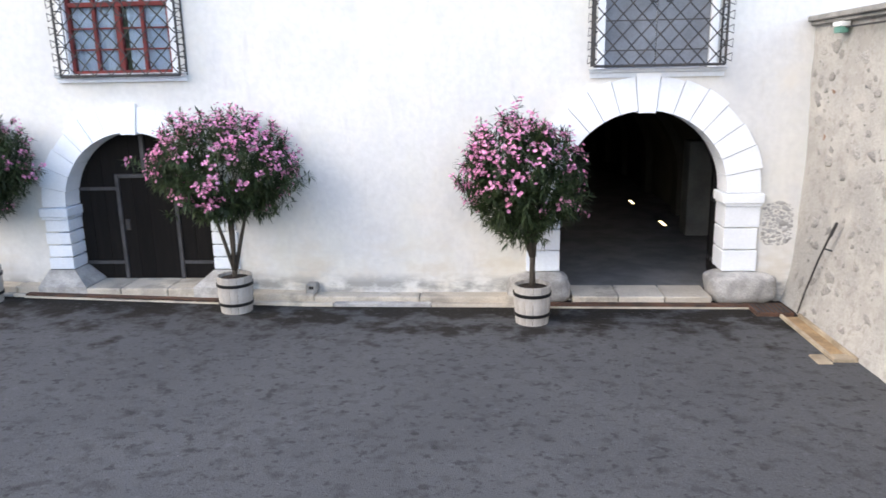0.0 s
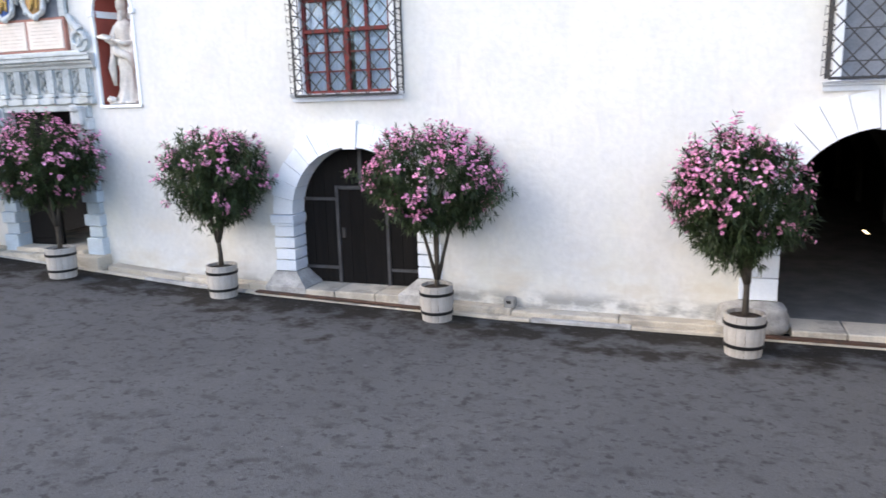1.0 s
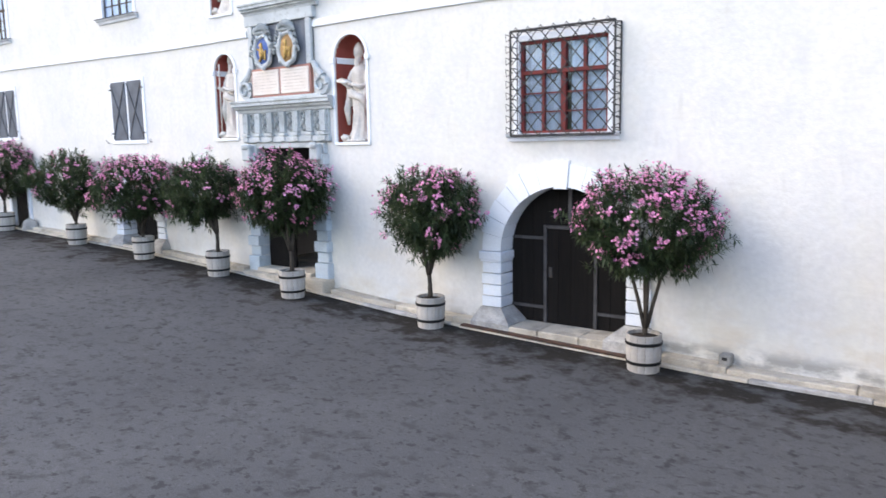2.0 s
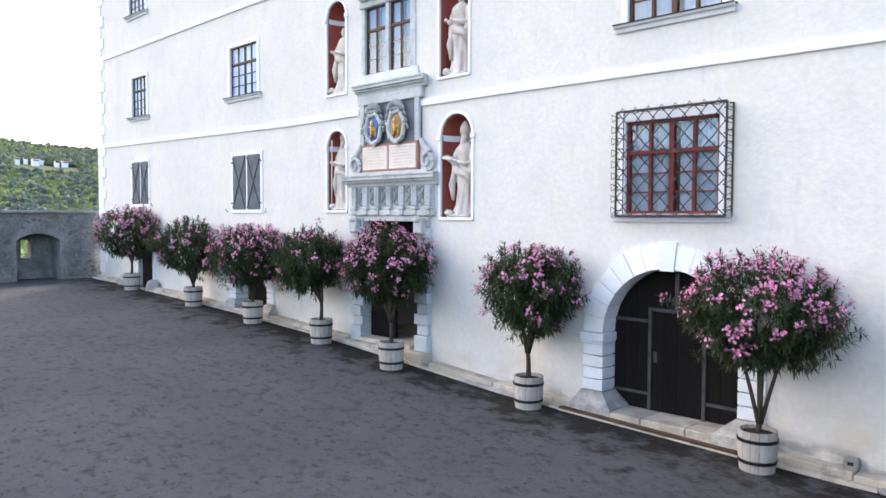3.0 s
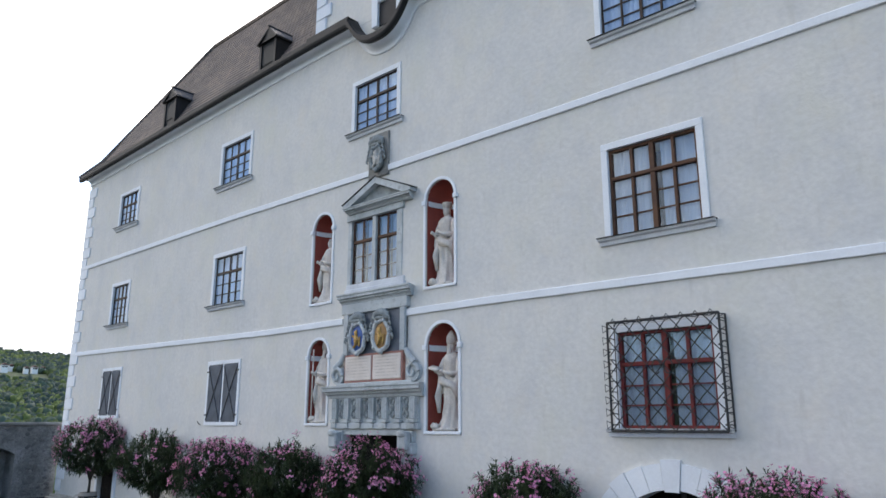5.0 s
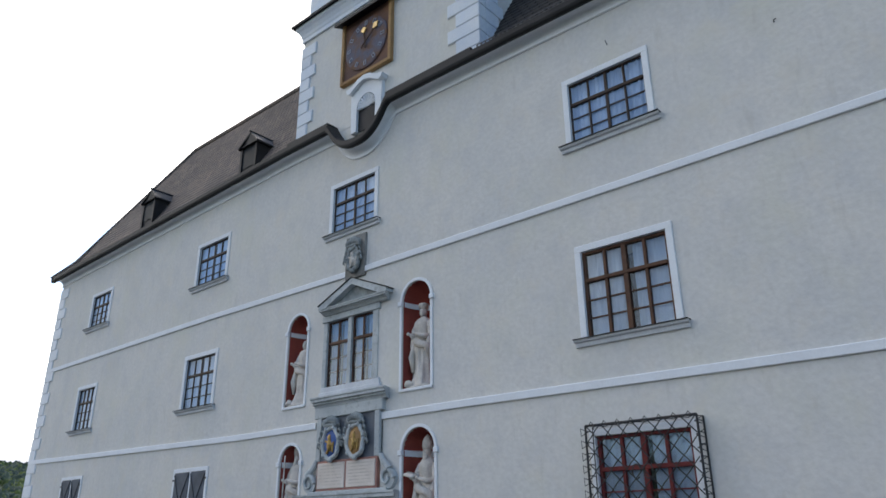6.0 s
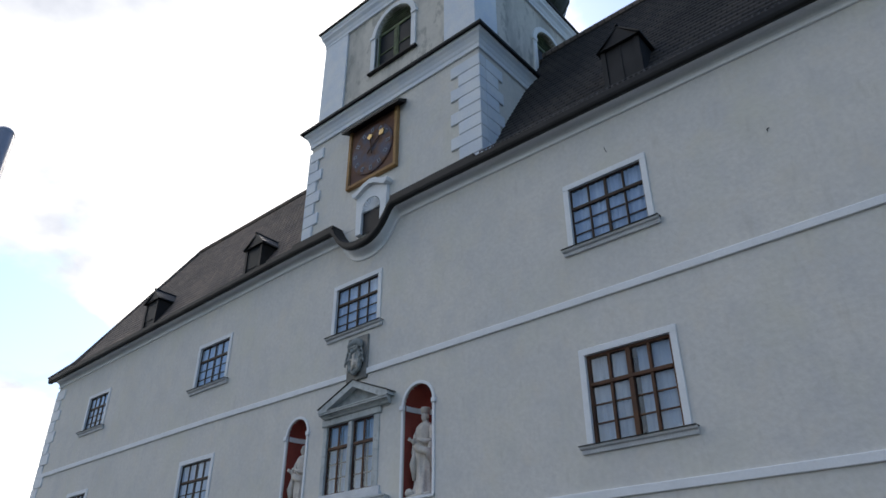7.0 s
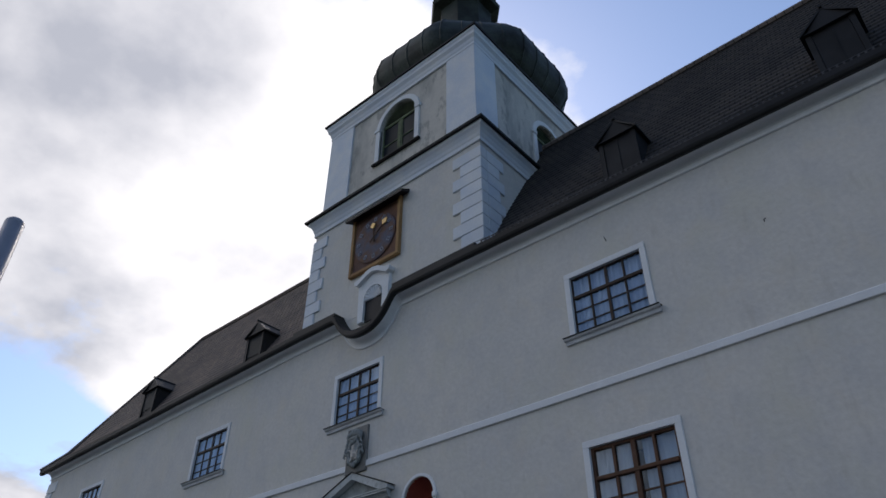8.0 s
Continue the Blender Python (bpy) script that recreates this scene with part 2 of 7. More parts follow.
PATCHSTONE = mat("dirty_masonry", (0.47, 0.455, 0.43), 0.92, (0.36, 0.35, 0.335), 0.12, 5, 50, 0.4, rand=0.18)
BRICKRED = mat("brick_chip", (0.30, 0.19, 0.14), 0.9, None, 0.15, 6, 50, 0.5, rand=0.2)
GREYSTONE = mat("grey_field_stone", (0.22, 0.215, 0.21), 0.9, (0.12, 0.12, 0.117), 0.15, 6, 50, 0.5, rand=0.35)
# white pier toned down: its colour carries the shade of the passage
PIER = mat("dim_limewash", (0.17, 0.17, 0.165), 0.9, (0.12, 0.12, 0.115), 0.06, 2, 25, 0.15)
PORTALBLUE = mat("bluish_sandstone", (0.50, 0.58, 0.64), 0.85, (0.42, 0.48, 0.52), 0.08, 2.2, 40, 0.25, size=0.012, rand=0.08)
SHUTTERSTONE = mat("weathered_relief_stone", (0.33, 0.36, 0.36), 0.85, (0.22, 0.24, 0.24), 0.12, 6, 50, 0.4, size=0.012)
COPING = mat("coping_stone", (0.30, 0.29, 0.27), 0.9, (0.19, 0.19, 0.18), 0.15, 3, 40, 0.4)
PORTAL = mat("grey_sandstone", (0.54, 0.57, 0.57), 0.85, (0.42, 0.45, 0.46), 0.08, 1.8, 45, 0.25, size=0.012)
insert_mix(PORTAL, blotch(3.0, 0.54, 0.68, 0.6, (1, 1, 0.5)), (0.30, 0.32, 0.31))
insert_mix(PORTAL, blotch(9.0, 0.56, 0.66, 0.5, offset=(2, 0, 5)), (0.24, 0.255, 0.245))
STATUE = mat("carved_limestone", (0.67, 0.625, 0.57), 0.85, (0.50, 0.465, 0.42), 0.10, 4, 40, 0.3, size=0.012)
NICHE = mat("oxide_red_paint", (0.33, 0.075, 0.055), 0.9, (0.27, 0.06, 0.045), 0.08, 2.5, 30, 0.2, size=0.01)
TABLET = mat("rose_marble_tablet", (0.70, 0.63, 0.57), 0.6, (0.63, 0.55, 0.49), 0.05, 3, 50, 0.1, size=0.006)
TABRIM = mat("red_marble_rim", (0.42, 0.20, 0.16), 0.6, None, 0.1, 4, 40, 0.1)
GOLD = mat("gilding", (0.42, 0.27, 0.09), 0.45, (0.28, 0.18, 0.07), 0.1, 10, 60, 0.3, metal=0.6, size=0.006)
GILT = mat("bright_gilding", (0.80, 0.56, 0.22), 0.4, (0.60, 0.42, 0.18), 0.1, 10, 60, 0.2, metal=0.4, size=0.006)
AZURE = mat("blue_enamel", (0.06, 0.13, 0.36), 0.6, None, 0.15, 8, 50, 0.2)
IRON = mat("wrought_iron", (0.040, 0.043, 0.048), 0.6, (0.062, 0.055, 0.05), 0.15, 9, 80, 0.3, metal=0.3, size=0.004)
INSCR = mat("faded_lettering", (0.64, 0.57, 0.51), 0.8, None, 0.1, 8, 60, 0.1)
SILL = mat("sill_stone", (0.66, 0.68, 0.70), 0.85, (0.55, 0.57, 0.60), 0.08, 3, 40, 0.2, size=0.01)
SHEET = mat("dark_sheet_metal", (0.026, 0.026, 0.028), 0.6, (0.017, 0.017, 0.018), 0.1, 2, 30, 0.1, metal=0.3)
REDWOOD = mat("red_painted_wood", (0.20, 0.030, 0.026), 0.6, (0.13, 0.02, 0.02), 0.12, 5, 60, 0.2, size=0.006)
BROWNWOOD = mat("brown_window_wood", (0.115, 0.052, 0.027), 0.6, (0.07, 0.033, 0.019), 0.15, 5, 60, 0.2, size=0.006)
DARKWOOD = mat("dark_window_wood", (0.055, 0.033, 0.022), 0.6, (0.035, 0.022, 0.016), 0.15, 5, 60, 0.2, size=0.006)
GATE = mat("black_brown_gate", (0.0100, 0.0088, 0.0085), 0.75, (0.0070, 0.0065, 0.0063), 0.2, 3, 50, 0.4, rand=0.12, stretch=(6, 6, 0.6), size=0.008, spec=0.1)
STRAP = mat("strap_iron", (0.075, 0.075, 0.08), 0.55, None, 0.15, 8, 60, 0.3, metal=0.4, size=0.004)
SHUTTER = mat("grey_iron_shutter", (0.20, 0.22, 0.25), 0.55, (0.14, 0.155, 0.18), 0.1, 3, 40, 0.15, size=0.006)
SHUTTERDARK = mat("dark_iron_shutter", (0.100, 0.118, 0.145), 0.6, (0.070, 0.083, 0.103), 0.1, 3, 40, 0.15, size=0.006)
# pale cloth; its extra blue stands for sky reflected in the panes
CURTAIN = mat("pale_curtain", (0.60, 0.71, 0.86), 0.95, (0.44, 0.55, 0.72), 0.08, 1.2, 30, 0.3, stretch=(7, 7, 0.3))
# near-black surface that stands for unlit rooms seen through the windows
ROOMSHADE = mat("dark_room", (0.036, 0.039, 0.045), 0.95, None, 0.1, 1, 10, 0)
# left slope's brown is lightened for sun sheen; gate slope takes the darker copy
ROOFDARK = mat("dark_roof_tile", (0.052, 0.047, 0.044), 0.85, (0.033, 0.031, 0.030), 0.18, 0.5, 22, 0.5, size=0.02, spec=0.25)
ROOF = mat("brown_roof_tile", (0.21, 0.168, 0.145), 0.8, (0.14, 0.118, 0.105), 0.18, 0.5, 22, 0.5, size=0.02, spec=0.35)
COPPER = mat("dark_patinated_copper", (0.050, 0.062, 0.052), 0.6, (0.024, 0.027, 0.023), 0.25, 1.4, 12, 0.4, metal=0.35, size=0.02)
LOUVRE = mat("green_louvre", (0.16, 0.20, 0.11), 0.75, (0.065, 0.085, 0.05), 0.15, 4, 40, 0.2)
DIAL = mat("painted_dial", (0.15, 0.080, 0.050), 0.75, (0.10, 0.105, 0.15), 0.2, 3.5, 30, 0.2)
DIALGROUND = mat("faded_panel", (0.20, 0.10, 0.06), 0.8, (0.12, 0.07, 0.06), 0.15, 2, 30, 0.2)
DIALMARK = mat("faded_numerals", (0.30, 0.33, 0.40), 0.8, None, 0.1, 6, 40, 0.1)
OCHREPAINT = mat("ochre_panel", (0.40, 0.24, 0.10), 0.75, (0.30, 0.17, 0.08), 0.15, 2, 30, 0.2)
TUB = mat("weathered_tub_wood", (0.44, 0.41, 0.375), 0.85, (0.31, 0.29, 0.265), 0.12, 3, 60, 0.4, rand=0.12, stretch=(4, 4, 0.7), size=0.006)
HOOP = mat("black_hoop", (0.02, 0.02, 0.022), 0.5, None, 0.1, 6, 60, 0.1, metal=0.5)
SOIL = mat("wet_soil", (0.035, 0.024, 0.017), 0.95, None, 0.25, 12, 60, 0.9)
BARK = mat("oleander_bark", (0.068, 0.057, 0.046), 0.9, (0.042, 0.035, 0.028), 0.15, 8, 60, 0.5, size=0.008)
DARKGLASS = mat("old_dark_glass", (0.016, 0.021, 0.026), 0.5, (0.011, 0.015, 0.018), 0.1, 3, 30, 0.1, spec=0.12)
POLE = mat("galvanised_pole", (0.34, 0.36, 0.42), 0.45, None, 0.06, 3, 50, 0.1, metal=0.3)
BOARD = mat("dark_stand", (0.02, 0.02, 0.021), 0.6, None, 0.1, 5, 50, 0.2)
GREENBOX = mat("green_plastic", (0.12, 0.30, 0.24), 0.4, None, 0.08, 5, 50, 0.05)
LAMPWHITE = mat("white_plastic", (0.75, 0.76, 0.75), 0.4, None, 0.04, 5, 50, 0.05)
GRASS = mat("valley_meadow", (0.06, 0.085, 0.03), 0.95, (0.04, 0.06, 0.022), 0.2, 0.01, 0.2, 0.2)
HOUSEWALL = mat("far_house_wall", (0.85, 0.84, 0.82), 0.9, None, 0.05, 0.5, 5, 0.05)
HOUSEROOF = mat("far_house_roof", (0.20, 0.12, 0.10), 0.9, None, 0.1, 0.5, 5, 0.05)


def leafy(name, c1, c2, rough=0.5, glow=0.3, low=0.55, high=1.5, scale=3):
    m = mat(name, c1, rough, c2, 0.2, scale, scale * 13, 0)
    n, l = m.node_tree.nodes, m.node_tree.links
    b = n["Principled BSDF"]
    geo, own = n.new("ShaderNodeNewGeometry"), n.new("ShaderNodeMapRange")
    own.inputs["To Min"].default_value, own.inputs["To Max"].default_value = low, high
    l.new(geo.outputs["Random Per Island"], own.inputs[0])
    hs = n.new("ShaderNodeHueSaturation")
    l.new(b.inputs["Base Color"].links[0].from_socket, hs.inputs["Color"])
    l.new(own.outputs[0], hs.inputs["Value"])
    l.new(hs.outputs[0], b.inputs["Base Color"])
    tr, mx = n.new("ShaderNodeBsdfTranslucent"), n.new("ShaderNodeMixShader")
    l.new(hs.outputs[0], tr.inputs[0])
    mx.inputs[0].default_value = glow
    l.new(b.outputs[0], mx.inputs[1])
    l.new(tr.outputs[0], mx.inputs[2])
    l.new(mx.outputs[0], n["Material Output"].inputs[0])
    return m


LEAF = leafy("oleander_leaf", (0.056, 0.084, 0.036), (0.028, 0.045, 0.020))
PETAL = leafy("oleander_petal", (0.80, 0.38, 0.55), (0.66, 0.24, 0.42), 0.7, 0.3)
# broad noise patches put the hill's sunlit and darker areas into the colour
FOREST = leafy("forest_leaf", (0.19, 0.235, 0.060), (0.070, 0.110, 0.042), 0.8, 0.3, 0.8, 1.2, 0.016)
# bluish cast in the conifer colour stands for haze on the upper slope
DARKFOREST = leafy("conifer_leaf", (0.085, 0.120, 0.075), (0.050, 0.078, 0.062), 0.8, 0.2, 0.8, 1.2, 0.012)

GLASS = bpy.data.materials.new("window_glass")
GLASS.use_nodes = True
gn, gl = GLASS.node_tree.nodes, GLASS.node_tree.links
gn.clear()
g_out, g_mix, g_tr, g_gl, g_fr = (gn.new("ShaderNode" + k) for k in ("OutputMaterial", "MixShader", "BsdfTransparent", "BsdfGlossy", "Fresnel"))
g_tr.inputs[0].default_value = (0.90, 0.95, 0.99, 1)
# gloss tinted blue to make the mirrored sky bluer
g_gl.inputs[0].default_value = (0.72, 0.86, 1.0, 1)
g_gl.inputs["Roughness"].default_value = 0.03
g_fr.inputs[0].default_value = 1.85
g_nz, g_bp = gn.new("ShaderNodeTexNoise"), gn.new("ShaderNodeBump")
g_nz.inputs["Scale"].default_value = 2.5
g_bp.inputs["Strength"].default_value, g_bp.inputs["Distance"].default_value = 0.15, 0.02
gl.new(g_nz.outputs[0], g_bp.inputs["Height"])
gl.new(g_bp.outputs[0], g_gl.inputs["Normal"])
gl.new(g_fr.outputs[0], g_mix.inputs[0])
gl.new(g_tr.outputs[0], g_mix.inputs[1])
gl.new(g_gl.outputs[0], g_mix.inputs[2])
gl.new(g_mix.outputs[0], g_out.inputs[0])

FLOORLIGHT = bpy.data.materials.new("lit_strip")
FLOORLIGHT.use_nodes = True
fb = FLOORLIGHT.node_tree.nodes["Principled BSDF"]
fb.inputs["Emission Color"].default_value = (1.0, 0.86, 0.55, 1)
fb.inputs["Emission Strength"].default_value = 0.6


# ---- mesh building ----
class Mesh:
    """Collects corners and faces of one part."""
    def __init__(self):
        self.v, self.f = [], []

    def add(self, verts, faces):
        k = len(self.v)
        self.v += [tuple(p) for p in verts]
        self.f += [tuple(k + i for i in q) for q in faces]
        return self

    def box(self, x0, y0, z0, x1, y1, z1, c=0.0):
        """A block with chamfered edges."""
        if c <= 0:
            return self.add([(x, y, z) for x in (x0, x1) for y in (y0, y1) for z in (z0, z1)],
                            [(0, 1, 3, 2), (4, 6, 7, 5), (0, 4, 5, 1), (2, 3, 7, 6), (0, 2, 6, 4), (1, 5, 7, 3)])
        c = min(c, (x1 - x0) / 2.5, (y1 - y0) / 2.5, (z1 - z0) / 2.5)
        bm = bmesh.new()
        bmesh.ops.create_cube(bm, size=1)
        for q in bm.verts:
            q.co = ((x0 + x1) / 2 + q.co.x * (x1 - x0), (y0 + y1) / 2 + q.co.y * (y1 - y0), (z0 + z1) / 2 + q.co.z * (z1 - z0))
        bmesh.ops.bevel(bm, geom=bm.edges[:], offset=c, segments=1, affect="EDGES")
        bm.verts.index_update()
        self.add([q.co[:] for q in bm.verts], [[q.index for q in p.verts] for p in bm.faces])
        bm.free()
        return self

    def prism(self, outline, y0, y1):
        """An outline in x and z, pulled from y0 (front) to y1."""
        n = len(outline)
        pts = [(x, y0, z) for x, z in outline] + [(x, y1, z) for x, z in outline]
        tris = [t for t in tess([outline])]
        self.add(pts, [t for t in tris] + [tuple(n + i for i in reversed(t)) for t in tris] + [(i, (i + 1) % n, n + (i + 1) % n, n + i) for i in range(n)])
        return self

    def profile(self, prof, x0, x1, mitre=0.0, zfun=None):
        """A moulding along x: prof is a closed outline in y and z; mitre draws its ends in towards the wall."""
        n = len(prof)
        back = max(y for y, z in prof)
        rows = [(x0, -1), (x1, 1)]
        pts = []
        for x, s in rows:
            for y, z in prof:
                xx = x + s * (mitre * (back - y))
                pts.append((xx, y, z + (zfun(xx) if zfun else 0)))
        tris = tess([prof])
        self.add(pts, [(i, (i + 1) % n, n + (i + 1) % n, n + i) for i in range(n)] + list(tris) + [tuple(n + i for i in reversed(t)) for t in tris])
        return self

    def tube(self, pts, radii, sides=8, cap=True):
        pts = [Vector(p) for p in pts]
        radii = radii if isinstance(radii, (list, tuple)) else [radii] * len(pts)
        k0 = len(self.v)
        side = None
        for i, p in enumerate(pts):
            d = (pts[min(i + 1, len(pts) - 1)] - pts[max(i - 1, 0)]).normalized()
            a = side if side else (Vector((1, 0, 0)) if abs(d.x) < 0.8 else Vector((0, 1, 0)))
            a = (a - d * a.dot(d)).normalized()
            side, b = a, d.cross(a)
            for j in range(sides):
                t = 2 * math.pi * j / sides
                self.v.append(tuple(p + (a * math.cos(t) + b * math.sin(t)) * radii[i]))
        for i in range(len(pts) - 1):
            for j in range(sides):
                o, q = k0 + i * sides, (j + 1) % sides
                self.f.append((o + j, o + q, o + sides + q, o + sides + j))
        if cap:
            self.f.append(tuple(k0 + j for j in reversed(range(sides))))
            self.f.append(tuple(k0 + (len(pts) - 1) * sides + j for j in range(sides)))
        return self

    def lathe(self, prof, cx, cy, sides=24, turn=0.0, flute=0.0):
        """Rings of (radius, z) round an upright axis."""
        k0 = len(self.v)
        for r, z in prof:
            for j in range(sides):
                a = turn + 2 * math.pi * j / sides
                q = r * (1 - flute * (j % 2))
                self.v.append((cx + q * math.cos(a), cy + q * math.sin(a), z))
        for i in range(len(prof) - 1):
            for j in range(sides):
                q = (j + 1) % sides
                self.f.append((k0 + i * sides + j, k0 + i * sides + q, k0 + (i + 1) * sides + q, k0 + (i + 1) * sides + j))
        self.f.append(tuple(k0 + j for j in reversed(range(sides))))
        self.f.append(tuple(k0 + (len(prof) - 1) * sides + j for j in range(sides)))
        return self

    def blob(self, c, r, rings=6, sides=8, rough=0.0, seed=0):
        k0 = len(self.v)
        cx, cy, cz = c
        rx, ry, rz = r if isinstance(r, tuple) else (r, r, r)
        for i in range(rings + 1):
            a = math.pi * i / rings
            for j in range(sides):
                b = 2 * math.pi * j / sides
                d = Vector((math.sin(a) * math.cos(b), math.sin(a) * math.sin(b), math.cos(a)))
                k = 1 + rough * noise.noise(d * 2.1 + Vector((seed, seed * 1.7, 0)))
                self.v.append((cx + rx * d.x * k, cy + ry * d.y * k, cz + rz * d.z * k))
        for i in range(rings):
            for j in range(sides):
                q = (j + 1) % sides
                self.f.append((k0 + i * sides + j, k0 + (i + 1) * sides + j, k0 + (i + 1) * sides + q, k0 + i * sides + q))
        return self


def tess(loops):
    """Triangles of a flat outline with holes, all as (a, b) pairs."""
    from mathutils.geometry import tessellate_polygon
    return [tuple(t) for t in tessellate_polygon([[Vector((a, b, 0)) for a, b in lp] for lp in loops])]


def to_object(name, m, material, smooth=False, turn=True):
    me = bpy.data.meshes.new(name)
    me.from_pydata(m.v, [], m.f)
    bm = bmesh.new()
    bm.from_mesh(me)
    if turn and len(bm.faces) < 30000:
        bmesh.ops.recalc_face_normals(bm, faces=bm.faces)
    bm.to_mesh(me)
    bm.free()
    if smooth:
        me.polygons.foreach_set("use_smooth", [True] * len(me.polygons))
    me.materials.append(material)
    me.update()
    return new(name, me)


def part(name, m, material, parent, label="", smooth=False, turn=True):
    ob = to_object(name, m, material, smooth, turn)
    ob.parent = parent
    if label:
        ob["label"] = label
    return ob


def share(ob, parent, m):
    """Another piece on the same mesh."""
    o = new(ob.name.split(".")[0], ob.data)
    o.parent = parent
    o.matrix_basis = m
    return o


def thing(name, label, category, group="", kind="", at=(0, 0, 0)):
    e = new(name)
    e.location = at
    return tagged(e, label, category, group, kind)


def structure(name, m, material, label, category, smooth=False):
    return tagged(to_object(name, m, material, smooth), label, category, "", "structure")


def arch_line(cx, r, spring, foot, n=20):
    """The outline of an arched opening, in x and z, from its left foot over the crown to its right foot."""
    return [(cx - r, foot)] + [(cx - r * math.cos(math.pi * i / n), spring + r * math.sin(math.pi * i / n)) for i in range(n + 1)] + [(cx + r, foot)]


def ground_z(x):
    return float(np.interp(x, [-60, -30, -26, -18, -13.3, -8.6, -3, 5], [1.3, 1.1, 1.06, 0.79, 0.56, 0.20, 0.02, 0.0]))


# ---- the place in numbers ----
FRONT_L, FRONT_R, EAVE, THICK = -28.06, 14.0, 12.80, 0.60
ARCH_R = dict(cx=1.94, r=1.17, out=1.66, spring=1.62, foot=0.12)
ARCH_L = dict(cx=-5.56, r=1.11, out=1.50, spring=1.48, foot=0.24)
ARCH_F = dict(cx=-17.55, r=0.78, out=1.12, spring=1.72, foot=0.86)
PORTAL_X = -11.88
WINDOWS = [  # x0, x1, z0, z1, wood, kind
    (-6.324, -4.794, 3.430, 4.891, "red", "barred"),
    (-6.314, -4.790, 6.415, 7.922, "brown", "plain"),
    (-6.300, -4.810, 9.970, 11.255, "dark", "plain"),
    (-12.803, -11.392, 10.018, 11.241, "dark", "plain"),
    (-18.606, -17.195, 10.028, 11.261, "dark", "plain"),
    (-25.194, -23.932, 10.048, 11.191, "dark", "plain"),
    (-18.586, -17.205, 6.610, 7.971, "dark", "plain"),
    (-25.075, -23.932, 6.660, 7.981, "dark", "plain"),
    (1.33, 2.76, 3.36, 4.95, "iron", "barred"),
    (-18.46, -17.07, 3.55, 5.02, "iron", "shutter"),
    (-25.12, -23.88, 3.76, 5.17, "iron", "shutter"),
    (-12.780, -12.100, 6.470, 7.925, "brown", "portal"),
    (-11.985, -11.330, 6.470, 7.925, "brown", "portal"),
]
NICHES = [(-10.03, 0.405, 3.37, 4.98), (-10.10, 0.380, 6.14, 7.92), (-13.82, 0.345, 3.52, 5.00), (-13.82, 0.345, 6.20, 7.95)]

# ---- large structure ----
holes = []
for a in (ARCH_R, ARCH_L, ARCH_F):
    holes.append(arch_line(a["cx"], a["r"] + 0.2, a["spring"], a["foot"] - 0.1))
holes.append([(-12.79, 0.66), (-12.79, 3.39), (-11.02, 3.39), (-11.02, 0.66)])
holes.append([(-24.72, 0.98), (-24.72, 2.30), (-23.60, 2.30), (-23.60, 0.98)])
for x0, x1, z0, z1, wood, kind in WINDOWS:
    holes.append([(x0, z0), (x0, z1), (x1, z1), (x1, z0)])
for cx, r, z0, z1 in NICHES:
    holes.append(arch_line(cx, r, z1, z0, 16))
outer = [(FRONT_L, -0.4), (FRONT_R, -0.4), (FRONT_R, EAVE), (FRONT_L, EAVE)]
loops = [outer] + holes
flat = [p for lp in loops for p in lp]
tri = tess(loops)
w = Mesh()
n0 = len(flat)
w.v = [(x, 0, z) for x, z in flat] + [(x, THICK, z) for x, z in flat]
w.f = list(tri) + [tuple(n0 + i for i in reversed(t)) for t in tri]
k = 0
for lp in loops:
    n = len(lp)
    w.f += [(k + i, k + (i + 1) % n, n0 + k + (i + 1) % n, n0 + k + i) for i in range(n)]
    k += n
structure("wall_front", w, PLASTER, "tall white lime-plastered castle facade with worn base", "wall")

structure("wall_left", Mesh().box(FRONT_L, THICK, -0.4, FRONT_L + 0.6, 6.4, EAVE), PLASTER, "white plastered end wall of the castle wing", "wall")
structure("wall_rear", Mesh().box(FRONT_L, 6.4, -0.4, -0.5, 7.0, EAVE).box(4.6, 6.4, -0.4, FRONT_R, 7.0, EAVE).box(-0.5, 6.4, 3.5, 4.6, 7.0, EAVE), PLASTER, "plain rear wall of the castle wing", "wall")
# added wall and ceiling that keep the rooms behind the glass dark
structure("wall_inner", Mesh().box(FRONT_L + 0.6, 2.4, -0.4, -0.9, 2.6, EAVE), ROOMSHADE, "dark inner wall behind the windows", "wall")
structure("ceiling", Mesh().box(FRONT_L + 0.6, THICK, EAVE - 0.3, FRONT_R, 6.4, EAVE - 0.1), ROOMSHADE, "added dark ceiling closing the unlit rooms under the roof", "ceiling")

# courtyard: one sheet with the slope of the yard
g = Mesh()
xs = [-28.4, -27.5, -26, -24, -22, -20, -18, -16, -14.5, -13.3, -12, -10.5, -8.6, -7, -5, -3, 0, 4.6, 8, 20, 60]
ys = [0.0, -3, -6, -9, -12, -20, -40, -80]
xs = [-60] + xs
for x in xs:
    for y in ys:
        g.v.append((x, y + (0.3 if y == 0 else 0), ground_z(x)))
for i in range(len(xs) - 1):
    for j in range(len(ys) - 1):
        a = i * len(ys) + j
        g.f.append((a, a + 1, a + len(ys) + 1, a + len(ys)))
structure("ground", g, ASPHALT, "dark worn asphalt courtyard with damp blotches", "ground")

# wide valley and wooded hill behind the far wall
t = Mesh()
RING, RAYS = [62, 90, 140, 220, 320, 430, 560, 700, 850, 1000, 1200, 1600, 2400, 4500], 96


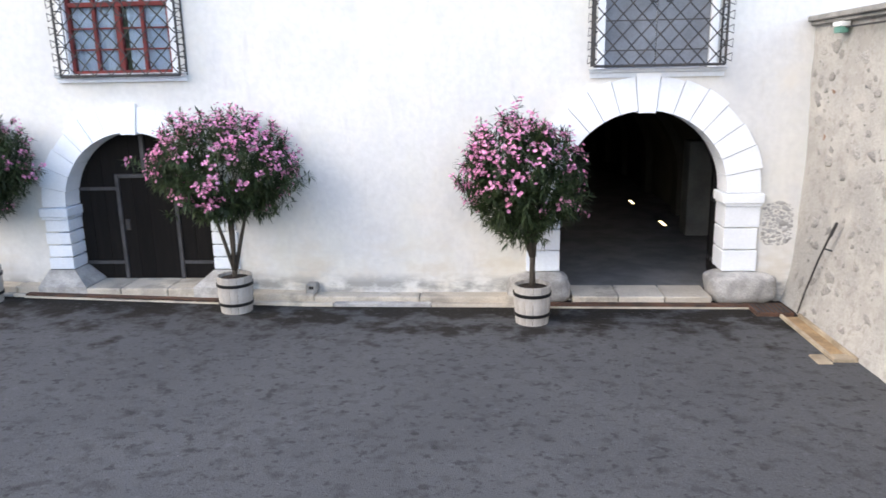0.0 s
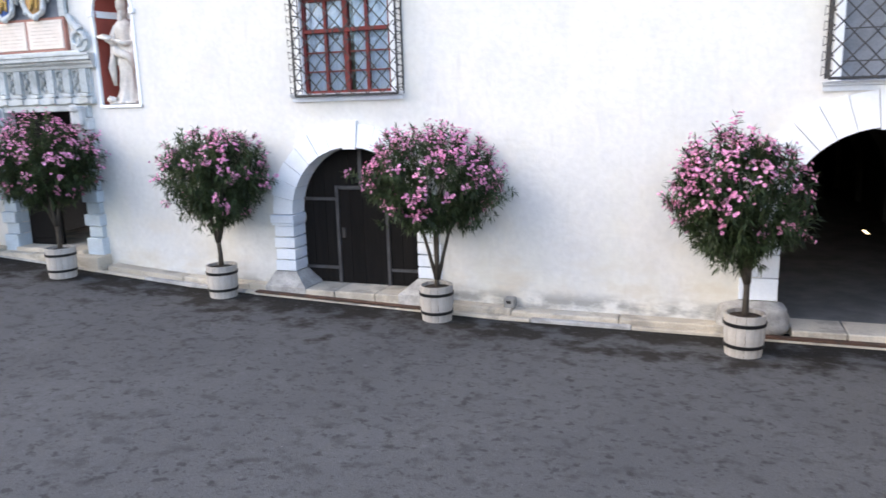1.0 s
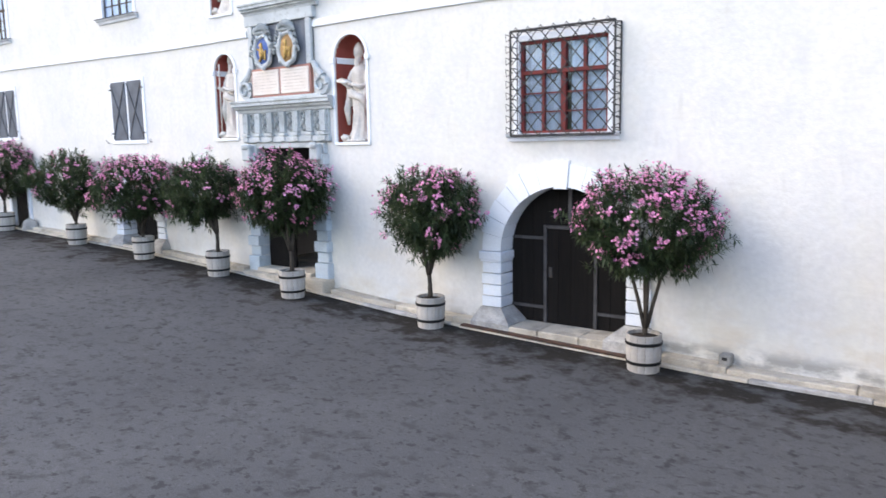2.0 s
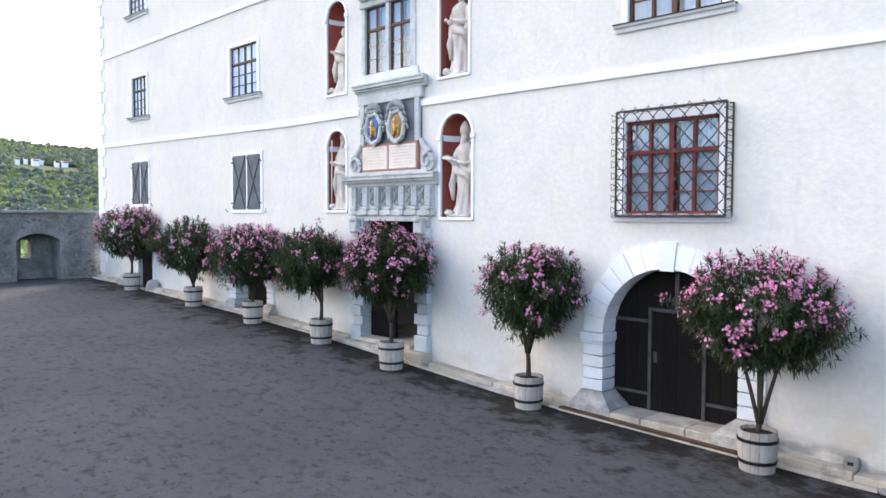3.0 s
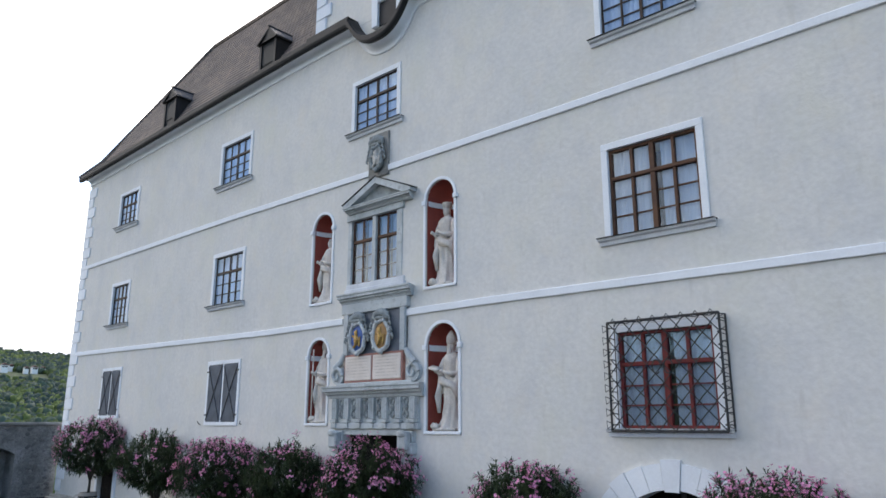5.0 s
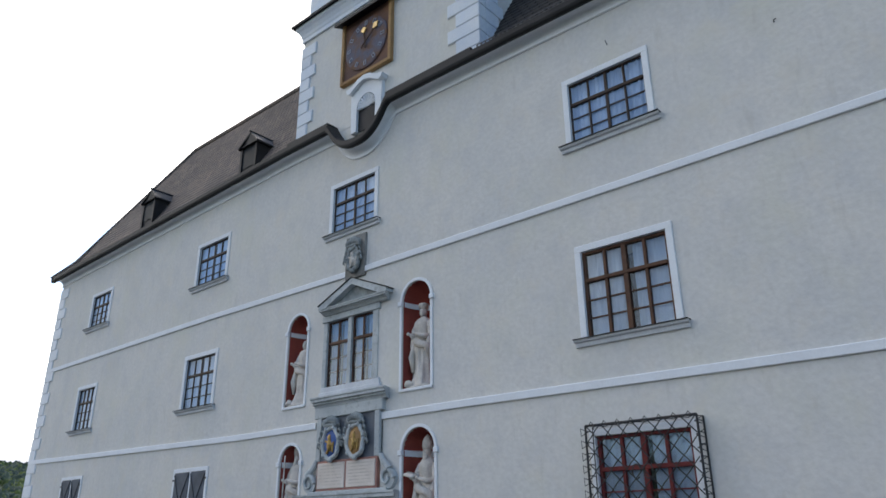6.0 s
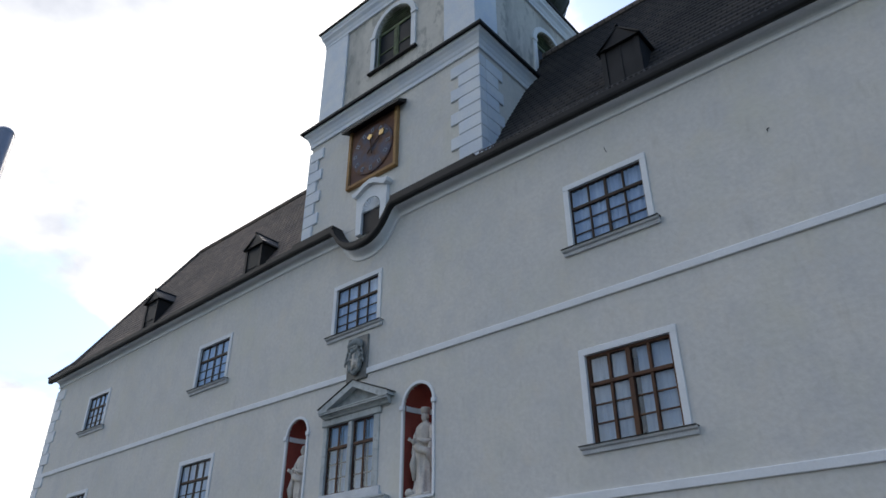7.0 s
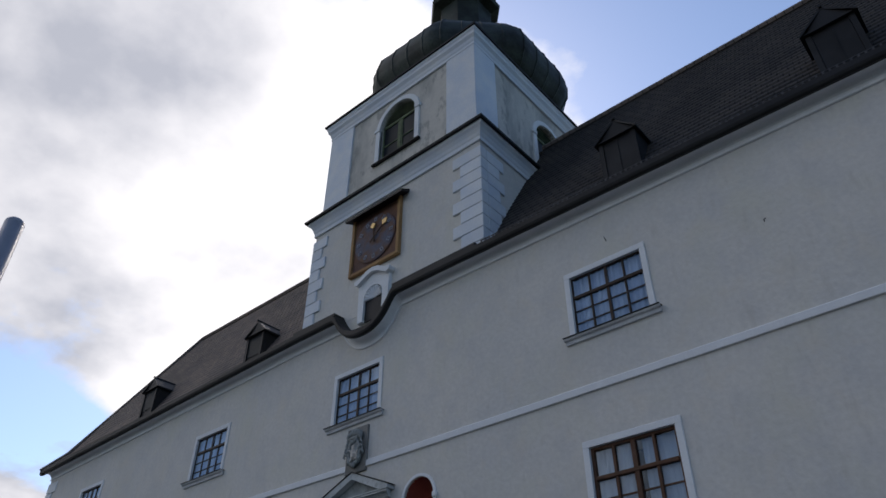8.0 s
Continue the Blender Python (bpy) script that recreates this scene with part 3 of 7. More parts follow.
def valley(r, az):
    crest = 94 + 8 * math.sin(az * 7 + 1.0) + 5 * math.sin(az * 17)
    return float(np.interp(r, [60, 90, 220, 430, 700, 1000, 1200, 1600, 4500], [-4, -12, -14, -4, 0.52 * crest, crest, 0.9 * crest, 0.6 * crest, 0.3 * crest]))


for r in RING:
    for j in range(RAYS):
        az = 2 * math.pi * j / RAYS
        x, y = r * math.sin(az), r * math.cos(az)
        t.v.append((x - 10, y, valley(r, az) + 3 * noise.noise(Vector((x, y, 0)) * 0.012)))
for i in range(len(RING) - 1):
    for j in range(RAYS):
        q = (j + 1) % RAYS
        t.f.append((i * RAYS + j, i * RAYS + q, (i + 1) * RAYS + q, (i + 1) * RAYS + j))
structure("valley_ground", t, GRASS, "green valley floor rising to a wooded hill", "ground", True)


def forest(name, count, material, seed, rmin, rmax, size, label):
    """Ragged crowns set close together over the slope."""
    rng = np.random.default_rng(seed)
    shapes = []
    for k in range(10):
        q = Mesh().blob((0, 0, 0), (1, 1, 1), 4, 6, 0.8, seed * 9.1 + k * 4.7)
        shapes.append((np.array(q.v), q.f))
    vs, fs, n = [], [], 0
    for _ in range(count):
        r = math.exp(rng.uniform(math.log(rmin), math.log(rmax)))
        az = radians(rng.uniform(-83, -64))
        if 650 < r < 732 and -75.0 < math.degrees(az) < -70.8:
            continue
        x, y = r * math.sin(az) - 1, r * math.cos(az) - 10
        z = valley(math.hypot(x + 10, y), math.atan2(x + 10, y))
        s = size * rng.uniform(0.6, 1.4)
        v, f = shapes[int(rng.integers(0, 10))]
        t_ = rng.uniform(0, 6.28)
        c, w_ = math.cos(t_), math.sin(t_)
        p = np.column_stack((v[:, 0] * c - v[:, 1] * w_, v[:, 0] * w_ + v[:, 1] * c, v[:, 2] * rng.uniform(0.9, 1.5))) * (s * 0.5)
        vs += (p + (x, y, z + s * 0.5 + rng.uniform(-0.3, 0.6) * s * 0.5)).tolist()
        fs += [tuple(n + i for i in q) for q in f]
        n += len(v)
    m = Mesh()
    m.v, m.f = vs, fs
    return tagged(to_object(name, m, material, True, False), label, "forest", "", "stuff")


forest("broadleaf_forest", 20000, FOREST, 3, 150, 1000, 4.0, "sunlit green broadleaf forest covering the hillside")
forest("conifer_forest", 8000, DARKFOREST, 4, 450, 1080, 4.4, "dark conifer stands on the upper hillside")


def far_house(x, y, w0, d0, h0):
    z = valley(math.hypot(x + 10, y), math.atan2(x + 10, y)) + 3.5
    e = thing("far_house", "small white house with a red gabled roof on the wooded hill", "house", "houses on the hill", at=(x, y, z))
    part("wall", Mesh().box(-w0, -d0, -4.5, w0, d0, h0), HOUSEWALL, e)
    part("roof", Mesh().add([(-w0 - .5, -d0 - .5, h0), (w0 + .5, -d0 - .5, h0), (w0 + .5, d0 + .5, h0), (-w0 - .5, d0 + .5, h0), (-w0 - .5, 0, h0 + d0 * 0.7), (w0 + .5, 0, h0 + d0 * 0.7)],
                            [(0, 1, 5, 4), (2, 3, 4, 5), (0, 4, 3), (1, 2, 5), (0, 3, 2, 1)]), HOUSEROOF, e)
    for q in (-0.5, 0.1, 0.6):
        part("window", Mesh().box(w0 - 0.05, q * d0 - 0.6, 0.6, w0 + 0.06, q * d0 + 0.6, 1.7), DARKWOOD, e)


for r, az, w0, d0, h0 in ((715, -74.7, 1.87, 1.94, 2.21), (732, -74.2, 1.73, 1.73, 1.87), (718, -73.6, 2.02, 2.74, 2.46), (734, -73.2, 1.73, 1.87, 1.70), (722, -72.3, 1.73, 1.73, 1.87), (728, -71.8, 1.87, 2.45, 2.21), (740, -71.3, 1.73, 1.73, 1.70)):
    far_house(r * math.sin(radians(az)) - 1, r * math.cos(radians(az)) - 10, w0, d0, h0)

# ---- roof ----
SLOPE = [(-0.34, 12.80), (0.25, 13.32), (3.2, 18.40)]
RIDGE_Y, RIDGE_Z, RIDGE_X = 3.2, 18.40, -25.6


def roof_z(y):
    return float(np.interp(y, [p[0] for p in SLOPE], [p[1] for p in SLOPE]))


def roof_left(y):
    """Where the hip cuts the front slope."""
    return float(np.interp(y, [-0.34, 0.25, 3.2], [FRONT_L - 0.34, FRONT_L + 0.15, RIDGE_X]))


rf, rr_ = Mesh(), Mesh()
COURSES = 34
ylist = [-0.34 + 3.54 * i / COURSES for i in range(COURSES + 1)]
for i in range(COURSES):
    ya, yb = ylist[i], ylist[i + 1]
    za, zb = roof_z(ya) + 0.045, roof_z(yb)
    for x0, x1 in ((None, -14.4), (-8.35, FRONT_R)):
        xa, xb = (roof_left(ya), roof_left(yb)) if x0 is None else (x0, x0)
        if x0 is not None:
            xa = xb = -8.35
        cuts = [0.0, 0.5, 1.0] if x0 is None else [0.0, 0.2, 0.352, 1.0]
        for c0, c1 in zip(cuts[:-1], cuts[1:]):
            pa, qa, pb, qb = xa + (x1 - xa) * c0, xa + (x1 - xa) * c1, xb + (x1 - xb) * c0, xb + (x1 - xb) * c1
            (rf if x0 is None else rr_).add([(pa, ya, za), (qa, ya, za), (qb, yb, zb), (pb, yb, zb), (pa, ya, za - 0.05), (qa, ya, za - 0.05)], [(0, 1, 2, 3), (4, 5, 1, 0)])
# hip end and rear slope
HX = FRONT_L - 0.34
hip = [(HX, -0.34, 12.80), (FRONT_L + 0.15, 0.25, 13.32), (RIDGE_X, RIDGE_Y, RIDGE_Z), (FRONT_L + 0.15, 6.15, 13.32), (HX, 6.85, 12.80)]
rf.add(hip, [(0, 1, 3, 4), (1, 2, 3)])
rf.add([(HX, 6.85, 12.8), (FRONT_R, 6.85, 12.8), (FRONT_R, 6.15, 13.32), (FRONT_L + .15, 6.15, 13.32), (RIDGE_X, RIDGE_Y, RIDGE_Z), (FRONT_R, RIDGE_Y, RIDGE_Z)], [(0, 1, 2, 3), (3, 2, 5, 4)])
rf.add([(FRONT_R, -0.34, 12.8), (FRONT_R, 0.25, 13.32), (FRONT_R, 3.2, 18.4), (FRONT_R, 6.15, 13.32), (FRONT_R, 6.85, 12.8)], [(0, 1, 2, 3, 4)])
rf.v = [(x, y, z - 0.30 * max(0.0, (-14.4 - x) / (-14.4 - HX)) * min(1.0, max(0.0, (0.9 - y) / 1.35))) for x, y, z in rf.v]
rr_.v = [(x, y, z - 0.12 * min(1.0, max(0.0, (x + 9.5) / 9.0)) * min(1.0, max(0.0, (0.9 - y) / 1.35))) for x, y, z in rr_.v]
roof = structure("roof", rf, ROOF, "steep tiled roof, brown lightened for sun sheen, flared eaves, hipped end", "roof")
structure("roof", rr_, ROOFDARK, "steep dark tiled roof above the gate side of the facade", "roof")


def tile_joints(m):
    rn, rl = m.node_tree.nodes, m.node_tree.links
    r_co, r_br = rn.new("ShaderNodeTexCoord"), rn.new("ShaderNodeTexBrick")
    r_mp = rn.new("ShaderNodeMapping")
    r_br.inputs["Scale"].default_value = 1.0
    r_br.inputs["Brick Width"].default_value, r_br.inputs["Row Height"].default_value, r_br.inputs["Mortar Size"].default_value = 0.21, 0.178, 0.014
    r_br.inputs["Color1"].default_value, r_br.inputs["Color2"].default_value, r_br.inputs["Mortar"].default_value = (1.15, 1.1, 1.05, 1), (0.75, 0.75, 0.78, 1), (0.35, 0.35, 0.35, 1)
    r_mp.inputs["Rotation"].default_value = (radians(90), 0, 0)
    r_mul = rn.new("ShaderNodeMix")
    r_mul.data_type, r_mul.blend_type = "RGBA", "MULTIPLY"
    r_mul.inputs[0].default_value = 1.0
    rl.new(r_co.outputs["Object"], r_mp.inputs[0])
    rl.new(r_mp.outputs[0], r_br.inputs[0])
    r_b = rn["Principled BSDF"]
    rl.new(r_b.inputs["Base Color"].links[0].from_socket, r_mul.inputs[6])
    rl.new(r_br.outputs[0], r_mul.inputs[7])
    rl.new(r_mul.outputs[2], r_b.inputs["Base Color"])


tile_joints(ROOF)
tile_joints(ROOFDARK)

# ridge and hip tiles, eave gutter, snow guard
trim = Mesh()
trim.tube([(RIDGE_X, RIDGE_Y, RIDGE_Z + 0.02), (-14.3, RIDGE_Y, RIDGE_Z + 0.02)], 0.11, 8)
trim.tube([(-8.4, RIDGE_Y, RIDGE_Z + 0.02), (FRONT_R, RIDGE_Y, RIDGE_Z + 0.02)], 0.11, 8)
trim.tube([(HX, -0.34, 12.52), (FRONT_L + 0.15, 0.25, 13.22), (RIDGE_X, RIDGE_Y, RIDGE_Z + 0.02)], 0.10, 8)
structure("ridge_tiles", trim, ROOF, "rounded ridge and hip tiles of the roof", "roof tiles")

SW_X, SW_R, SW_D = -11.80, 1.0, 0.72


def eave_sag(x):
    """The old eaves sink towards the far corner and a little towards the gate side."""
    return -0.30 * max(0.0, (-14.4 - x) / (-14.4 - HX)) - 0.12 * min(1.0, max(0.0, (x + 9.5) / 9.0))


def eave_dip(x):
    """The eaves cornice swings down below the tower's niche."""
    d = abs(x - SW_X) / SW_R
    return -SW_D * (1 - d ** 2.6) if d < 1 else eave_sag(x)


def swept(prof, x0, x1, steps, zfun):
    m = Mesh()
    n = len(prof)
    for i in range(steps + 1):
        x = x0 + (x1 - x0) * i / steps
        m.v += [(x, y, z + zfun(x)) for y, z in prof]
    for i in range(steps):
        m.f += [(i * n + j, i * n + (j + 1) % n, (i + 1) * n + (j + 1) % n, (i + 1) * n + j) for j in range(n)]
    m.f += [tuple(range(n)), tuple(steps * n + j for j in reversed(range(n)))]
    return m


CORN = [(0.05, 12.49), (-0.026, 12.49), (-0.038, 12.505), (-0.038, 12.53), (-0.020, 12.535), (-0.020, 12.56), (-0.028, 12.60), (-0.048, 12.635), (-0.080, 12.665), (-0.125, 12.69), (-0.175, 12.705), (-0.21, 12.71), (-0.21, 12.76), (0.05, 12.76)]
structure("eaves_cornice", swept(CORN, FRONT_L - 0.05, FRONT_R, 420, eave_dip), WHITE, "white coved plaster cornice with a dip below the tower niche", "cornice")
LIP = [(-0.205, 12.765), (-0.215, 12.70), (-0.29, 12.675), (-0.345, 12.69), (-0.365, 12.74), (-0.365, 12.85), (-0.33, 12.88), (-0.08, 12.88), (-0.08, 12.80)]
structure("eaves_gutter", swept(LIP, FRONT_L - 0.34, FRONT_R, 420, eave_dip), SHEET, "dark sheet metal gutter along the eaves", "gutter")
cover = Mesh()
for i in range(24):
    xa, xb = SW_X - SW_R + 2 * SW_R * i / 24, SW_X - SW_R + 2 * SW_R * (i + 1) / 24
    cover.add([(xa, -0.34, 12.88 + eave_dip(xa)), (xb, -0.34, 12.88 + eave_dip(xb)), (xb, 0.02, 12.93 + eave_dip(xb)), (xa, 0.02, 12.93 + eave_dip(xa))], [(0, 1, 2, 3)])
for xa, xb in ((-14.4, SW_X - SW_R), (SW_X + SW_R, -8.3)):
    cover.box(xa, -0.34, 12.86, xb, 0.02, 12.95)
structure("eaves_flashing", cover, SHEET, "sheet metal covering of the cornice before the tower", "flashing")

guard = Mesh()
for xa, xb in ((-8.2, 9.0),):
    for i in range(int((xb - xa) / 0.11)):
        x = xa + 0.11 * i
        z = 12.90 + eave_sag(x)
        guard.box(x, -0.26, z, x + 0.035, -0.245, z + 0.11)
    for dz in (12.92, 13.0):
        guard.tube([(x, -0.25, dz + eave_sag(x)) for x in (xa, -5.0, -0.5, xb)], 0.012, 5)
structure("snow_guard", guard, STRAP, "toothed metal snow guard along the eaves", "snow guard")


def dormer(x, y0, half, foot, head, apex, glazed):
    """A small gabled dormer that rises from the front slope."""
    e = thing("dormer", "small dark roof dormer with a glazed front under a low gable" if glazed else "small dark gabled roof dormer clad in sheet metal", "dormer", "roof dormers")
    yb = 2.0
    part("box", Mesh().box(x - half, y0 + 0.05, foot - 0.5, x + half, yb, head, 0.02), SHEET, e)
    ov = half + 0.07
    rise = apex - head
    m = Mesh()
    # both slopes with their thickness, the ridge drawn back a little at the front
    m.add([(x - ov, y0 - 0.06, head - 0.05), (x, y0 + 0.02, apex), (x + ov, y0 - 0.06, head - 0.05), (x - ov, yb + 0.5, head - 0.05), (x, yb + 0.8, apex), (x + ov, yb + 0.5, head - 0.05),
           (x - ov, y0 - 0.06, head - 0.10), (x, y0 + 0.02, apex - 0.06), (x + ov, y0 - 0.06, head - 0.10), (x - ov, yb + 0.5, head - 0.10), (x + ov, yb + 0.5, head - 0.10)],
          [(0, 1, 4, 3), (1, 2, 5, 4), (0, 6, 7, 1), (1, 7, 8, 2), (0, 3, 9, 6), (2, 8, 10, 5), (6, 9, 10, 8)])
    part("roof", m, SHEET, e)
    part("ridge", Mesh().tube([(x, y0 - 0.02, apex), (x, yb + 0.8, apex + 0.005)], 0.035, 6), SHEET, e)
    part("gable", Mesh().prism([(x - half, head - 0.02), (x, head + rise * 0.86), (x + half, head - 0.02)], y0 + 0.02, y0 + 0.07), SHEET, e)
    if glazed:
        part("pane", glass_sheet(x - half + 0.11, x + half - 0.11, foot + 0.10, head - 0.10, y0 + 0.03), DARKGLASS, e, turn=False)
    else:
        part("shutter", Mesh().box(x - half + 0.10, y0 + 0.02, foot - 0.05, x + half - 0.10, y0 + 0.05, head - 0.08, 0.008), SHEET, e)
        part("seam", Mesh().box(x - 0.012, y0 + 0.005, foot - 0.05, x + 0.012, y0 + 0.02, head - 0.08), SHEET, e)
    part("casing", Mesh().box(x - half, y0, foot - 0.3, x - half + 0.10, y0 + 0.05, head).box(x + half - 0.10, y0, foot - 0.3, x + half, y0 + 0.05, head).box(x - half + 0.10, y0, head - 0.09, x + half - 0.10, y0 + 0.05, head), SHEET, e)


def glass_sheet(xa, xb, za, zb, y):
    """A pane: its outer face and its four edges."""
    t_ = 0.006
    return Mesh().add([(xa, y, za), (xb, y, za), (xb, y, zb), (xa, y, zb), (xa, y + t_, za), (xb, y + t_, za), (xb, y + t_, zb), (xa, y + t_, zb)],
                      [(0, 1, 2, 3), (0, 4, 5, 1), (1, 5, 6, 2), (2, 6, 7, 3), (3, 7, 4, 0)])


dormer(-22.7, 0.20, 0.40, 13.35, 14.22, 14.62, True)
dormer(-17.0, 0.20, 0.40, 13.35, 14.22, 14.62, True)
dormer(-4.92, 0.20, 0.42, 13.30, 14.40, 14.86, False)
dormer(-0.66, 0.20, 0.42, 13.25, 14.36, 14.82, False)

# ---- facade dressings ----
def string_z(x):
    return 5.55 + float(np.interp(x, [-28, -15.8, -9.0, -2.8, 20], [0.28, 0.06, 0.075, 0.02, 0.01]))


BAND = [(0.02, 0.0), (-0.036, 0.0), (-0.042, 0.010), (-0.042, 0.124), (-0.036, 0.134), (0.02, 0.140)]
for x0, x1 in ((-12.98, FRONT_L), (FRONT_R, -10.98)):
    structure("string_course", swept(BAND, min(x0, x1), max(x0, x1), 24, string_z), WHITE, "white plaster string course above the ground floor", "trim")
structure("string_course", swept(BAND, FRONT_L, FRONT_R, 24, lambda x: 8.86 + float(np.interp(x, [-18, -12, -6, 0], [0.08, 0.0, 0.0, 0.03]))), WHITE, "white plaster string course below the top floor", "trim")

quoin_thing = thing("corner_quoins", "white alternating corner quoins of the castle facade", "quoins", "", "structure")
quoin = []
for long in (0, 1):
    wd = 0.62 if long else 0.40
    quoin.append(part("quoin", Mesh().box(FRONT_L - 0.03, -0.035, 0.0, FRONT_L + wd, 0.35, 0.37, 0.012), WHITE, quoin_thing))
zq, kq = 1.3, 0
while zq < 12.0:
    if kq < 2:
        quoin[kq].location = (0, 0, zq)
    else:
        share(quoin[kq % 2], quoin_thing, Matrix.Translation((0, 0, zq)))
    zq, kq = zq + 0.385, kq + 1

WOODS = {"red": REDWOOD, "brown": BROWNWOOD, "dark": DARKWOOD, "iron": SHUTTER}
WORDS = {"red": "dark red timber window with small panes behind an iron grille", "brown": "brown timber casement window with leaded panes and white surround",
         "dark": "dark timber casement window with small panes and pale curtains"}


def window(no, x0, x1, z0, z1, wood, kind):
    w0, h0 = x1 - x0, z1 - z0
    if kind == "portal":
        e = thing("window_%d" % no, "brown timber casement in the portal's stone window", "window", "portal casements", "structure")
        cols = 2
    else:
        e = thing("window_%d" % no, WORDS[wood], "window", "facade windows", "structure")
        cols = 4
    m, fy, bar = WOODS[wood], 0.035, 0.052 if wood in ("red", "brown") and kind != "portal" else 0.034
    fr = Mesh()
    fr.box(x0, fy, z0, x0 + bar, fy + 0.09, z1, 0.008).box(x1 - bar, fy, z0, x1, fy + 0.09, z1, 0.008)
    fr.box(x0 + bar, fy, z0, x1 - bar, fy + 0.09, z0 + bar, 0.008).box(x0 + bar, fy, z1 - bar, x1 - bar, fy + 0.09, z1, 0.008)
    part("window_frame", fr, m, e)
    tz = z0 + h0 * 0.66
    part("transom", Mesh().box(x0 + bar, fy - 0.015, tz - 0.032, x1 - bar, fy + 0.075, tz + 0.032, 0.008), m, e)
    edges = [x0 + bar + (w0 - 2 * bar) * i / cols for i in range(cols + 1)]
    for i in range(1, cols):
        th = (0.042 if i == cols // 2 and cols == 4 else 0.026) * (1.0 if wood in ("red", "brown") else 0.65)
        for za, zb in ((z0 + bar, tz - 0.032), (tz + 0.032, z1 - bar)):
            part("mullion", Mesh().box(edges[i] - th, fy - 0.01 * (th > 0.04), za, edges[i] + th, fy + 0.07, zb, 0.006), m, e)
    a = tz - 0.032 - z0 - bar
    rows = [z0 + bar, z0 + bar + a / 3, z0 + bar + 2 * a / 3, tz - 0.032]
    for i in range(cols):
        xa, xb = edges[i] + (0.03 if i else 0), edges[i + 1] - (0.03 if i < cols - 1 else 0)
        for za, zb in [(tz + 0.032, z1 - bar)] + list(zip(rows[:-1], rows[1:])):
            part("pane", glass_sheet(xa, xb, za, zb, fy + (0.018 if wood == "dark" or kind == "portal" else 0.04)), GLASS, e, turn=False).visible_shadow = False
        for zc in rows[1:-1]:
            part("glazing_bar", Mesh().box(xa, fy + 0.006 + (0 if wood == "dark" else 0.016), zc - 0.011, xb, fy + (0.03 if wood == "dark" else 0.062), zc + 0.011), m, e)
    if kind != "portal":
        curtain(x0, x1, z0, z1, wood)
        surround(e, x0, x1, z0, z1, kind, wood)
    else:
        curtain(x0, x1, z0, z1, wood)


def curtain(x0, x1, z0, z1, wood):
    """Two hanging curtains in soft folds inside the window."""
    c = thing("curtain", "pale curtains hanging in folds behind a window", "curtain", "window curtains")
    mid = (x0 + x1) / 2
    gap = {"red": 0.12, "brown": 0.14, "dark": 0.02}[wood] * (x1 - x0)
    for xa, xb in ((x0 - 0.05, mid - gap / 2), (mid + gap / 2, x1 + 0.05)):
        m = Mesh()
        n = 26
        for i in range(n + 1):
            x = xa + (xb - xa) * i / n
            y = (0.085 if wood == "dark" else 0.15) + 0.012 * math.sin(i * 1.5 + x0) + 0.012 * math.sin(i * 3.7)
            m.v += [(x, y, z0 - 0.05), (x, y - 0.006, (z0 + z1) / 2), (x, y, z1 + 0.05), (x, y + 0.006, z1 + 0.05), (x, y + 0.006, z0 - 0.05)]
        for i in range(n):
            a = i * 5
            m.f += [(a, a + 5, a + 6, a + 1), (a + 1, a + 6, a + 7, a + 2), (a + 2, a + 7, a + 8, a + 3), (a + 3, a + 8, a + 9, a + 4)]
        part("panel", m, CURTAIN, c, "", True)
    part("rod", Mesh().tube([(x0 - 0.1, 0.13, z1 + 0.06), (x1 + 0.1, 0.13, z1 + 0.06)], 0.012, 6), DARKWOOD, c)


def surround(e, x0, x1, z0, z1, kind, wood):
    b = 0.112 if kind == "plain" else 0.095
    part("surround", Mesh().box(x0 - b, -0.025, z0, x0 + 0.004, 0.05, z1, 0.006).box(x1 - 0.004, -0.025, z0, x1 + b, 0.05, z1, 0.006).box(x0 - b, -0.026, z1 - 0.004, x1 + b, 0.05, z1 + b, 0.006), WHITE, e, "white plaster band")
    if kind == "shutter":
        part("window_sill", Mesh().box(x0 - b, -0.03, z0 - 0.09, x1 + b, 0.05, z0 + 0.004, 0.006), WHITE, e)
        return
    prof = [(0.02, z0 - 0.115), (-0.045, z0 - 0.115), (-0.055, z0 - 0.055), (-0.10, z0 - 0.04), (-0.115, z0 - 0.005), (0.10, z0 + 0.01)]
    part("window_sill", Mesh().profile(prof, x0 - 0.16, x1 + 0.16, 0.25), SILL if kind == "plain" else BLUEWHITE, e, "moulded stone sill")
    part("sill_cover", Mesh().box(x0 - 0.21, -0.14, z0 - 0.002, x1 + 0.21, 0.033, z0 + 0.008), SHEET if kind == "plain" else SILL, e, "sheet metal sill cover")


